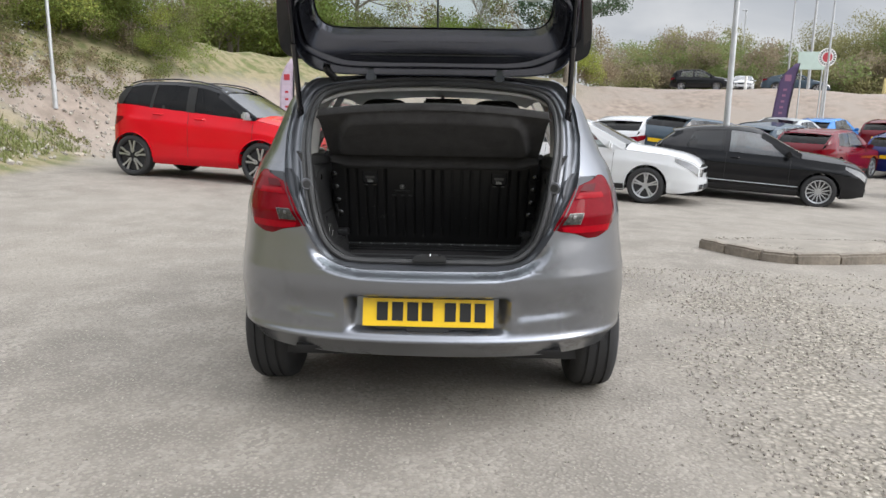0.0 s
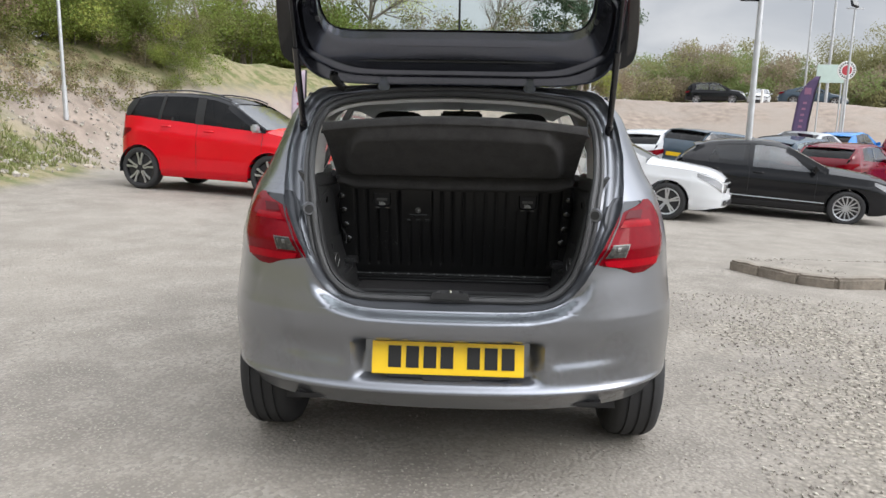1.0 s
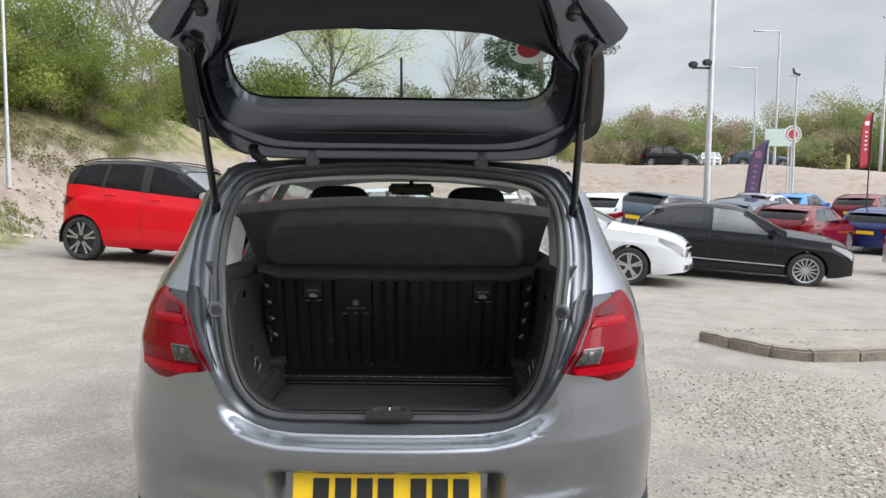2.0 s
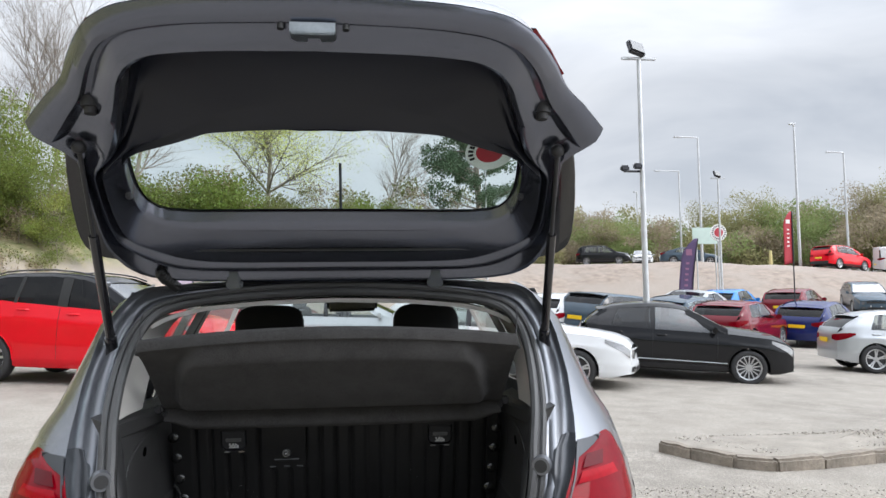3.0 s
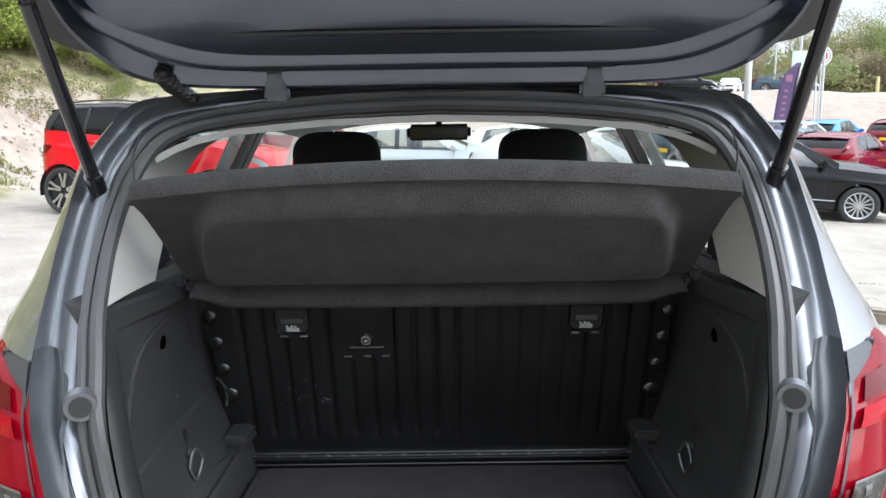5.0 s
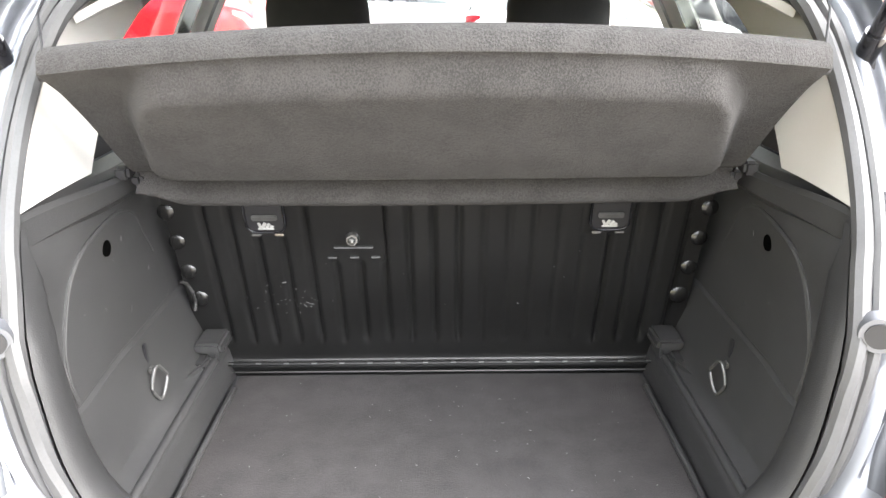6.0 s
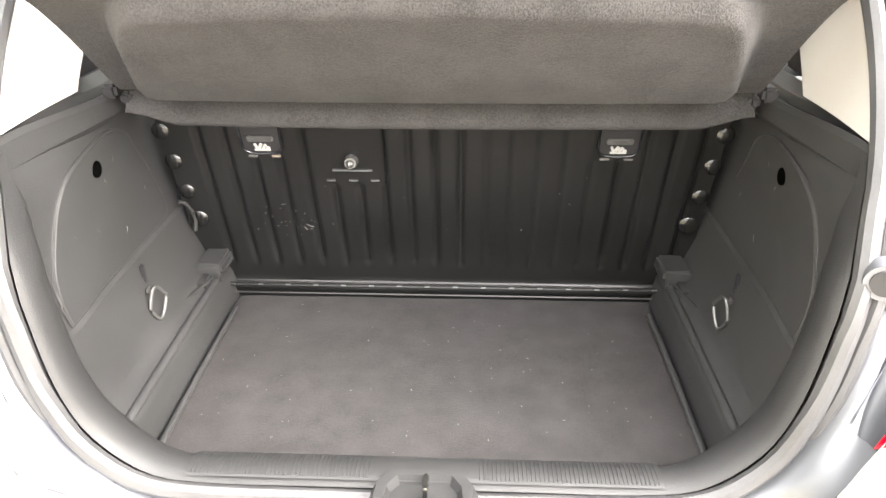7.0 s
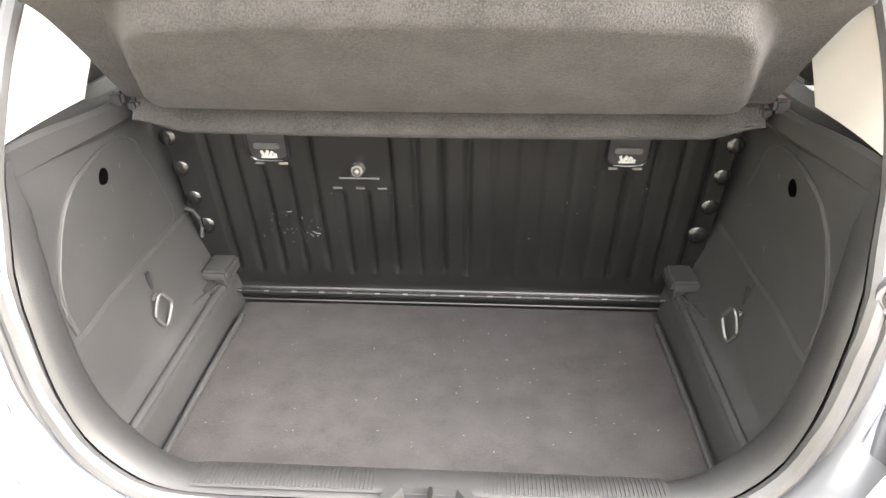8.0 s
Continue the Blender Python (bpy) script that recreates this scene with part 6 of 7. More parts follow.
        g = part(nm, loft(rows), matn, car)
        g.visible_shadow = False
        # side pillars beside the pane
        for sx in (-1, 1):
            rows2 = []
            for row, k in zip(rows, range(6)):
                e = row[-1] if sx > 0 else row[0]
                y = ya + (yb - ya) * k / 5
                rows2.append([e + Vector((-sx * 0.05, 0, 0.006)), e + Vector((sx * 0.012, 0, 0.004)), Vector((sx * (glass_x(y, max(belt(y), top(y) - 0.10)) + 0.012), y + (0.05 if nm == "rear_window" else -0.06), max(belt(y) - 0.01, top(y) - 0.12)))])
            part("pillar", loft(rows2), (roof_mat or paint) if nm == "windscreen" else paint if not roof_mat else roof_mat, car)
    # glass and dark posts along the sides
    edge_top = lambda y: top(max(ra, min(rb, y))) - 0.055
    for sx in (-1, 1):
        rows = []
        y0, y1 = S["cabin"][0] + 0.10, S["screen"][1] - 0.02
        for y in np.linspace(y0, y1, 26):
            zb = belt(y) - 0.01
            zt = max(zb + 0.01, min(edge_top(y), top(y) - 0.04))
            rows.append([Vector((sx * (glass_x(y, zb + (zt - zb) * k / 4) - 0.004), y, zb + (zt - zb) * k / 4)) for k in range(5)])
        # windows set into a dark surround
        wins = S["wins"]
        cuts = list(wins)
        prev = S["cabin"][0] + 0.08
        for i, (a, b, la, lb) in enumerate(cuts + [(y1, y1, 0, 0)]):
            rr = []
            for f in np.linspace(0, 1, 5):
                e0 = prev if i == 0 else cuts[i - 1][1] + cuts[i - 1][3] * f
                e1 = a + la * f
                line = []
                for y in np.linspace(e0, e1, 5):
                    zb = belt(y) - 0.01
                    zt = max(zb + 0.005, min(edge_top(y), top(y) - 0.03))
                    z = zb + (zt - zb) * f
                    line.append(Vector((sx * (glass_x(y, z) + 0.002), y, z)))
                rr.append(line)
            first, last = i == 0, i == len(cuts)
            matn = (roof_mat or paint) if (first and style != "crossover" and not dark_rear) or last else "ink" if style == "crossover" else "gloss_black"
            if style == "van" and first:
                matn = paint
            part("side_post", loft(rr), matn, car)
            if not last:
                rr = []
                for f in np.linspace(0, 1, 5):
                    line = []
                    for y in np.linspace(a + la * f, b + lb * f, 7):
                        zb = belt(y) - 0.01
                        zt = max(zb + 0.005, min(edge_top(y), top(y) - 0.03))
                        z = zb + (zt - zb) * f
                        line.append(Vector((sx * (glass_x(y, z) - 0.006), y, z)))
                    rr.append(line)
                g = part("side_window", loft(rr), "dark_window" if all_dark else "smoked_window" if dark_rear and i < len(cuts) - 1 else side_glass, car)
                g.visible_shadow = False
        # top rail over the side windows
        rr = []
        for y in np.linspace(ra - 0.05, rb + 0.1, 12):
            zt = min(edge_top(y), top(y) - 0.03)
            rr.append([Vector((sx * (glass_x(y, zt - 0.02) + 0.004), y, zt - 0.02)), Vector((sx * (glass_x(y, top(y)) + 0.006), y, top(y) - 0.040)), Vector((sx * (glass_x(y, top(y)) - 0.06), y, top(y) - 0.008))])
        part("roof_rail", loft(rr), roof_mat or paint, car)
        # sill, lamps, mirror, handles
        bm = bmesh.new()
        ya, yb = ro + ar + 0.01, ro + wb - ar - 0.01
        rows = [[Vector((sx * (flank_x(y, sill + 0.10) + 0.004), y, sill + 0.11)), Vector((sx * (flank_x(y, sill) + 0.010), y, sill + 0.02)), Vector((sx * (flank_x(y, sill) - 0.03), y, sill - 0.02))] for y in np.linspace(ya, yb, 8)]
        part("sill", loft(rows, bm=bm), paint if roof_mat else "plastic", car)
        if strip:
            part("sill_strip", pipe(bmesh.new(), [(sx * (flank_x(y, sill + 0.17) + 0.004), y, sill + 0.165 + 0.02 * (yb - y) / (yb - ya)) for y in np.linspace(ya, yb, 12)], 0.009, 8), "silver_paint", car, "bright strip above the sill")
        if style in ("crossover", "suv"):
            part("roof_bar", pipe(bmesh.new(), [(sx * (glass_x(y, top(y)) - 0.05), y, top(y) + 0.012 + 0.02 * math.sin(math.pi * (y - ra) / (rb - ra))) for y in np.linspace(ra + 0.05, rb - 0.05, 10)], 0.013, 8), "gloss_black", car)
        rows = []
        zc, high = belt(0) - 0.085, 0.075
        for y, k in ((0.34, 0.25), (0.24, 0.65), (0.13, 0.95), (0.05, 1.0), (0.0, 1.0)):
            rows.append([Vector((sx * (flank_x(y, zc + d * k) + 0.006), y - 0.004, zc + d * k + 0.26 * y)) for d in np.linspace(-high, high, 5)])
        for q, k in ((0.96, 1.0), (0.88, 0.95), (0.78, 0.8), (0.66, 0.55)):
            rows.append([Vector((sx * flank_x(0, zc) * q, -0.05 * math.cos(q * math.pi / 2) * (1 + 0.6 * float(np.interp((zc + d * k - low(0)) / (belt(0) - low(0)) * 8, [1, 2, 4, 5], [0, 1, 1, 0]))) - 0.010, zc + d * k)) for d in np.linspace(-high, high, 5)])
        part("tail_lamp", loft(rows), "lamp_red", car)
        rows = []
        for y in np.linspace(L - 0.42, L - 0.02, 7):
            zc = belt(y) - 0.045 - 0.05 * (1 - (L - y) / 0.42)
            h = 0.035 + 0.05 * (1 - (L - y) / 0.42)
            rows.append([Vector((sx * (flank_x(y, zc + d) + 0.006), y + 0.004, zc + d)) for d in np.linspace(-h, h * 0.7, 5)])
        rows.append([Vector((p.x * 0.72, L + 0.05, p.z - 0.01)) for p in rows[-1]])
        part("head_lamp", loft(rows), "lamp_clear", car)
        bm = bmesh.new()
        ym = S["wins"][-1][1] - 0.02
        box(bm, sx * (W + 0.07), ym, belt(ym) + 0.06, 0.17, 0.10, 0.13, bevel=0.03)
        box(bm, sx * (W - 0.02), ym + 0.01, belt(ym) + 0.01, 0.08, 0.05, 0.03)
        part("door_mirror", bm, "silver_paint" if roof_mat else paint, car)
        if detail:
            for (a, b, la, lb) in S["wins"][-2:]:
                bm = bmesh.new()
                yh = a + 0.12
                zh = belt(yh) - 0.10
                pipe(bm, [(sx * (flank_x(yh, zh) - 0.005), yh - 0.10, zh), (sx * (flank_x(yh, zh) + 0.03), yh - 0.07, zh + 0.002), (sx * (flank_x(yh, zh) + 0.03), yh + 0.06, zh + 0.002), (sx * (flank_x(yh, zh) - 0.005), yh + 0.09, zh)], 0.013, 8)
                part("door_handle", bm, paint, car)
                bm = bmesh.new()
                yd = b + 0.05
                pipe(bm, [(sx * (flank_x(yd, z) + 0.0005), yd, z) for z in np.linspace(sill + 0.12, belt(yd) - 0.02, 9)], 0.0035, 5)
                part("door_gap", bm, "ink", car)
        for yc in axles:
            rows = [[Vector((sx * x, yc + (ar + 0.003) * math.cos(a), r + (ar + 0.003) * math.sin(a))) for a in np.linspace(-0.2, math.pi + 0.2, 15)] for x in (W * 0.62, W * 0.985)]
            part("arch_liner", loft(rows), "plastic", car)
            if style in ("crossover", "suv"):
                rows = [[Vector((sx * (flank_x(yc + (ar + d) * math.cos(a), r + (ar + d) * math.sin(a)) + o), yc + (ar + d) * math.cos(a), r + (ar + d) * math.sin(a))) for a in np.linspace(0.0, math.pi, 17)] for d, o in ((-0.004, 0.0), (0.0, 0.012), (0.02, 0.008))]
                part("arch_lip", loft(rows), paint, car)
            wheel(car, pose(sx * (W - 0.115), yc, r), sx, r, 0.21, spokes, r * (0.76 if barrel else 0.70), rim_mat, twin, False, barrel)
    # grille, plates, interior
    bm = bmesh.new()
    def nose_patch(z0, z1, q0, q1, lift):
        rr = []
        for z in np.linspace(z0, z1, 6):
            k = (z - low(L)) / (belt(L) - low(L)) * 7
            out = 1 + 0.5 * float(np.interp(k, [0, 1, 3, 4], [0, 1, 1, 0]))
            rr.append([Vector((flank_x(L, z) * q, L + 0.07 * math.cos(q * math.pi / 2) * out + lift, z)) for q in np.linspace(q0, q1, 9)])
        return loft(rr)
    bm.free()
    part("grille", nose_patch(belt(L) - 0.10, belt(L) - 0.02, -0.62, 0.62, 0.012), "gloss_black", car, "black upper grille")
    part("lower_grille", nose_patch(0.30, 0.40, -0.55, 0.55, 0.012), "plastic", car, "black lower grille")
    for q in (-1, 1):
        part("fog_lamp", nose_patch(0.31, 0.40, min(q * 0.66, q * 0.93), max(q * 0.66, q * 0.93), 0.012), "plastic", car)
        part("fog_lens", nose_patch(0.335, 0.375, min(q * 0.72, q * 0.86), max(q * 0.72, q * 0.86), 0.018), "lamp_clear", car)
    bm = bmesh.new()
    box(bm, 0, -0.075, 0.72 if style != "van" else 0.6, 0.5, 0.012, 0.105)
    part("rear_plate", bm, "yellow", car)
    bm = bmesh.new()
    box(bm, 0, L + 0.085, 0.42, 0.5, 0.012, 0.105)
    part("front_plate", bm, "white", car)
    if style in ("crossover", "suv"):
        bm = bmesh.new()
        rows = [[Vector((flank_x(0, z) * q * 1.005, -0.075 * math.cos(q * math.pi / 2) - 0.012, z)) for q in np.linspace(-1, 1, 11)] for z in (0.30, 0.40, 0.50)]
        part("lower_bumper", loft(rows, bm=bm), "plastic", car)
    bm = bmesh.new()
    cy = S["wins"][-1][0] + 0.25
    for q in (-0.36, 0.36):
        cushion(bm, (q, cy, belt(cy) - 0.05), 0.46, 0.14, 0.60, 0.5, 14, 8)
        cushion(bm, (q, cy, belt(cy) + 0.30), 0.26, 0.10, 0.19, 0.6, 14, 8)
    box(bm, 0, max(0.75, cy - 0.95), belt(cy) - 0.08, 1.2, 0.14, 0.55, bevel=0.05)
    box(bm, 0, S["screen"][1] - 0.12, belt(S["screen"][1]) - 0.06, 1.3, 0.4, 0.14, bevel=0.04)
    part("seat", bm, "seat_cloth", car)
    bm = bmesh.new()
    box(bm, 0, L / 2, sill + 0.05, W * 1.7, L * 0.92, 0.05)
    part("underbody", bm, "plastic", car)
    # a rear roof spoiler where the tail is steep
    if style in ("hatch", "hatch_compact", "crossover", "suv", "estate"):
        rows = [[Vector((glass_x(ra, top(ra)) * 0.95 * q, ra - 0.02 - d + 0.05 * q * q, top(ra) - h - 0.03 * q * q)) for q in np.linspace(-1, 1, 9)] for d, h in ((0.0, -0.012), (0.16, 0.015), (0.17, 0.03), (0.02, 0.05))]
        part("roof_spoiler", loft(rows), roof_mat or paint, car)
    car.matrix_basis = m
    return car


def park(x, y, heading, style, anchor=0.5):
    """A pose by the spot that the anchor (0 tail, 1 nose) stands on and the heading in degrees from +y towards +x."""
    S = STYLES[style]
    a = radians(heading)
    fx, fy = math.sin(a), math.cos(a)
    tx, ty = x - fx * S["L"] * anchor, y - fy * S["L"] * anchor
    za, zb = ground_z(tx + fx * 0.7, ty + fy * 0.7), ground_z(tx + fx * 3.3, ty + fy * 3.3)
    pitch = math.degrees(math.atan2(zb - za, 2.6))
    c = ground_z(tx + fx * 2 - fy * 0.8, ty + fy * 2 + fx * 0.8) - ground_z(tx + fx * 2 + fy * 0.8, ty + fy * 2 - fx * 0.8)
    roll = math.degrees(math.atan2(c, 1.6))
    return Matrix.Translation((tx, ty, za - math.tan(radians(pitch)) * 0.7)) @ Euler((0, 0, -a)).to_matrix().to_4x4() @ Euler((radians(pitch), radians(roll), 0)).to_matrix().to_4x4()


def park_axle(x, y, heading, style):
    """The same, by the middle of the front axle."""
    S = STYLES[style]
    return park(x, y, heading, style, (S["rear"] + S["wb"]) / S["L"])


def near_axle(hx, hy, heading, style):
    """Front axle middle from the hub on the car's right side."""
    a = radians(heading)
    w = STYLES[style]["W"] / 2 - 0.1
    return park_axle(hx - math.cos(a) * w, hy + math.sin(a) * w, heading, style)


make_car("crossover", "red_paint", "bright red crossover with a black roof parked below the bank", near_axle(-3.28, 12.95, 102, "crossover"), rim_mat="alloy", spokes=5, twin=True, dark_rear=True, barrel="gloss_black", roof_mat="black_paint", all_dark=True)
make_car("hatch", "white_paint", "white hatchback parked beside a black one", near_axle(3.42, 13.67, 113, "hatch"))
make_car("hatch_compact", "black_paint", "glossy black hatchback with multi-spoke wheels", near_axle(7.07, 14.85, 108, "hatch_compact"), spokes=14, twin=False, dark_rear=True, strip=True, side_glass="bright_window")
make_car("hatch", "silver_paint", "silver hatchback parked with its tail to the lane", park(11.0, 18.3, 106, "hatch", 0.0))
make_car("hatch", "maroon_paint", "dark red hatchback in the second row", park(9.8, 21.6, 48, "hatch", 0.0))
make_car("estate", "slate_paint", "slate blue estate car in the second row", park(5.5, 21.0, 56, "estate", 0.0), dark_rear=True)
make_car("hatch", "navy_paint", "dark blue hatchback in the third row", park(13.5, 23.4, 50, "hatch", 0.0))
make_car("hatch", "blue_paint", "bright blue hatchback in the third row", park(14.1, 30.0, 46, "hatch", 0.0), detail=False)
make_car("hatch", "white_paint", "white hatchback behind the first row", park(4.5, 21.5, 30, "hatch", 0.0), detail=False)
make_car("hatch", "maroon_paint", "dark red hatchback in the third row", park(16.4, 29.0, 48, "hatch", 0.0), detail=False)
make_car("estate", "slate_paint", "dark grey estate car in the third row", park(9.4, 24.6, 50, "estate", 0.0), detail=False)
make_car("saloon", "silver_paint", "silver saloon car in the third row", park(11.2, 27.6, 48, "saloon", 0.0), detail=False)
make_car("hatch", "slate_paint", "dark grey hatchback facing the lane", park(26.3, 37.3, 205, "hatch", 0.5), detail=False)
make_car("hatch", "silver_paint", "pale silver hatchback ahead of the grey one", park(-0.3, 18.6, 96, "hatch", 0.5), detail=False)
make_car("hatch", "white_paint", "white hatchback ahead of the grey one", park(2.6, 23.0, 100, "hatch", 0.5), detail=False)
make_car("crossover", "maroon_paint", "dark red crossover near the far bank", park(-3.5, 23.5, 80, "crossover", 0.5), detail=False)
# on the upper road
for style, paint, label, az, dist, head in (("suv", "black_paint", "black sports utility car on the upper road", 18.6, 60, 110), ("hatch", "white_paint", "small white car on the upper road", 21.6, 66, 200),
                                            ("saloon", "slate_paint", "dark grey saloon car on the upper road", 25.2, 60, 112), ("suv", "red_paint", "red sports utility car on the upper road", 35.4, 56, 70),
                                            ("van", "white_paint", "white van on the upper road", 39.6, 59, 110)):
    a = radians(az)
    make_car(style, paint, label, park(0.1 + dist * math.sin(a), 2.3 + dist * math.cos(a), head, style, 0.5), "cars on the upper road", detail=False)

# ---- kerbed island of stone chips ----
ISLE = [(2.74, 8.56), (2.88, 8.22), (3.08, 7.88), (3.32, 7.74), (3.75, 7.8), (4.3, 7.94), (4.9, 8.06), (5.5, 8.16), (6.1, 8.28), (6.7, 8.42)]
BACK = [(6.7, 9.36), (5.6, 9.2), (4.4, 9.02), (3.6, 8.9), (2.98, 8.76)]
KH = 0.10
bm = bmesh.new()
poly = ISLE + BACK
mid_pt = Vector((4.6, 8.5))
rows = []
for f in (1.0, 0.93, 0.8, 0.6, 0.3, 0.0):
    rows.append([Vector((mid_pt.x + (x - mid_pt.x) * f, mid_pt.y + (y - mid_pt.y) * f, ground_z(x, y) + (KH - 0.012 if (x, y) in ISLE or f < 0.9 else 0.012) + 0.03 * (1 - f) + 0.012 * noise.noise((x * 3, y * 3, f * 5)))) for x, y in poly])
loft(rows, close_u=True, bm=bm)
island = tagged(new("island_bed", link_mesh("island_bed", bm, "bed")), "raised bed of pale stone chips behind a kerb", "island", kind="structure")
rk = random.Random(3)
for (ax, ay), (bx, by) in zip(ISLE, ISLE[1:]):
    a, b = Vector((ax, ay)), Vector((bx, by))
    n = max(1, round((b - a).length / 0.9))
    for k in range(n):
        p, q = a + (b - a) * k / n, a + (b - a) * (k + 1) / n
        c, d = (p + q) / 2, q - p
        z = ground_z(c.x, c.y)
        bm = bmesh.new()
        box(bm, 0, 0, 0, d.length + 0.03, 0.125, KH + 0.1, bevel=0.02)
        bmesh.ops.subdivide_edges(bm, edges=[e for e in bm.edges if e.calc_length() > 0.3], cuts=7)
        for v in bm.verts:
            v.co += Vector((0, 1, 0.8)) * 0.012 * noise.noise(Vector((c.x, c.y, 0)) * 3 + v.co * 9)
        kerb = part("kerb_stone", bm, "kerb", island)
        kerb.matrix_local = Matrix.Translation((c.x, c.y, z + (KH - 0.1) / 2 + rk.uniform(-0.004, 0.004))) @ Euler((rk.uniform(-0.02, 0.02), rk.uniform(-0.006, 0.006), math.atan2(d.y, d.x) + rk.uniform(-0.01, 0.01))).to_matrix().to_4x4()
# loose chips on the lot and on the island
rc = random.Random(11)


def chip_cloud(name, label, spots, lo, hi, lift=0.3):
    vs, fs = [], []
    for x, y, z in spots:
        s = rc.uniform(lo, hi)
        i = len(vs)
        e = Euler((rc.uniform(0, 6), rc.uniform(0, 6), rc.uniform(0, 6))).to_matrix()
        for c in ((1, 0, 0), (-1, 0, 0), (0, 0.8, 0), (0, -0.8, 0), (0, 0, 0.6), (0, 0, -0.6)):
            v = e @ (Vector(c) * s * rc.uniform(0.7, 1.2))
            vs.append((x + v.x, y + v.y, z + v.z * 0.8 + s * lift))
        fs += [(i + a, i + b, i + c) for a, b, c in ((0, 2, 4), (2, 1, 4), (1, 3, 4), (3, 0, 4), (2, 0, 5), (1, 2, 5), (3, 1, 5), (0, 3, 5))]
    return tagged(new(name, raw_mesh(name, vs, fs, "chips")), label, "gravel", kind="stuff")


spots = []
while len(spots) < 8500:
    x, y = 1.2 + abs(rc.gauss(0, 1.6)), rc.uniform(1.2, 7.3)
    if x < 6 and noise.noise((x * 1.1, y * 1.1, 2)) > rc.uniform(-0.55, 0.35) and x > 1.3 + 0.35 * noise.noise((x, y * 0.8, 4)) and not (x > 2.6 and y > 7.4):
        spots.append((x, y, ground_z(x, y)))
chip_cloud("loose_gravel", "loose pale stone chips beside the kerb", spots, 0.005, 0.014)
spots = []
while len(spots) < 9000:
    x, y = rc.uniform(-4.5, 1.5), 0.8 + 8 * rc.random() ** 1.5
    spots.append((x, y, ground_z(x, y)))
chip_cloud("scattered_grit", "small grit scattered on the asphalt", spots, 0.003, 0.0085)
spots = []
while len(spots) < 1800:
    x, y = rc.uniform(2.9, 6.6), rc.uniform(7.85, 9.3)
    f = max(abs(x - 4.6) / 2.0, abs(y - 8.5 - 0.17 * (x - 4.6)) / 0.6)
    if y > 8.75 - (x - 2.78) * 1.5 and y > 7.88 + 0.2 * (x - 3.3) and y < 8.82 + 0.14 * (x - 3.6):
        spots.append((x, y, ground_z(x, y) + KH - 0.008 + 0.02 * max(0, 1 - f)))
chip_cloud("island_chips", "pale stone chips on the island", spots, 0.006, 0.016)
spots = []
while len(spots) < 2600:
    x, y = rc.uniform(-15, -6.5), rc.uniform(9, 24)
    if lot_edge(x, y) > 0.1:
        spots.append((x, y, ground_z(x, y)))
chip_cloud("bank_rubble", "pale rubble and stones on the sandy bank", spots, 0.02, 0.09)


# ---- lamp posts, flags and signs ----
def polar_spot(az, dist):
    a = radians(az)
    return 0.1 + dist * math.sin(a), 2.3 + dist * math.cos(a)


def flood_post(az, dist, top, name="floodlight_post", label="grey steel post with floodlights", low=None, r=0.085):
    x, y = polar_spot(az, dist)
    z0 = ground_z(x, y)
    t = thing(name, label, "lamp post")
    bm = bmesh.new()
    tube(bm, (0, 0, 0), (0, 0, top - z0), r, r * 0.62, 16)
    tube(bm, (0, 0, 0), (0, 0, 0.9), r * 1.25, r * 1.2, 16)
    part("pole", bm, "zinc", t)
    bm = bmesh.new()
    box(bm, 0, 0, top - z0 + 0.02, 0.80, 0.07, 0.06, bevel=0.01)
    part("cross_bar", bm, "zinc", t)
    bm = bmesh.new()
    box(bm, -0.08, -0.05, top - z0 + 0.32, 0.42, 0.13, 0.36, Matrix.Identity(4), 0.03)
    head = Matrix.Translation((-0.08, -0.05, top - z0 + 0.235)) @ Euler((radians(-28), radians(10), radians(18))).to_matrix().to_4x4() @ Matrix.Translation((0.08, 0.05, -(top - z0 + 0.32)))
    bm.transform(head)
    f = part("floodlight", bm, "dark_alloy", t, "dark floodlight head")
    bm = bmesh.new()
    box(bm, -0.08, -0.118, top - z0 + 0.32, 0.35, 0.01, 0.29)
    bm.transform(head)
    part("lamp_glass", bm, "dull_steel", f)
    if low:
        for q in (-0.42, -0.12):
            bm = bmesh.new()
            box(bm, q, -0.05, low - z0 + (0.05 if q > -0.2 else 0), 0.19, 0.12, 0.13, bevel=0.03)
            box(bm, q / 2, 0, low - z0 - 0.06, abs(q), 0.05, 0.04)
            part("floodlight", bm, "dark_alloy", t, "small dark floodlight")
    t.matrix_basis = Matrix.Translation((x, y, z0))
    return t


flood_post(21.87, 16.0, 6.72, low=4.22, r=0.074)
flood_post(27.45, 40.5, 7.7, r=0.07)
flood_post(-31.85, 20.5, 8.2, low=None, name="floodlight_post", r=0.052)
flood_post(9.18, 43.0, 10.2, r=0.07)


def street_lamp(az, dist, top, arm=2.4, side=-1):
    x, y = polar_spot(az, dist)
    z0 = ground_z(x, y)
    t = thing("street_lamp", "tall grey steel street lamp with a slim arm", "street lamp", "street lamps on the road")
    bm = bmesh.new()
    tube(bm, (0, 0, 0), (0, 0, top - z0), 0.11, 0.065, 12)
    part("pole", bm, "zinc", t)
    bm = bmesh.new()
    if arm:
        tube(bm, (0, 0, top - z0), (side * arm, 0, top - z0 + 0.05), 0.05, 0.04, 8)
        box(bm, side * arm, 0, top - z0 + 0.03, 0.7, 0.22, 0.12, bevel=0.03)
    else:
        box(bm, -0.15, 0, top - z0, 0.5, 0.2, 0.14, bevel=0.03)
    part("arm", bm, "zinc", t)
    t.matrix_basis = Matrix.Translation((x, y, z0))


street_lamp(26.1, 57, 13.6, 1.6)
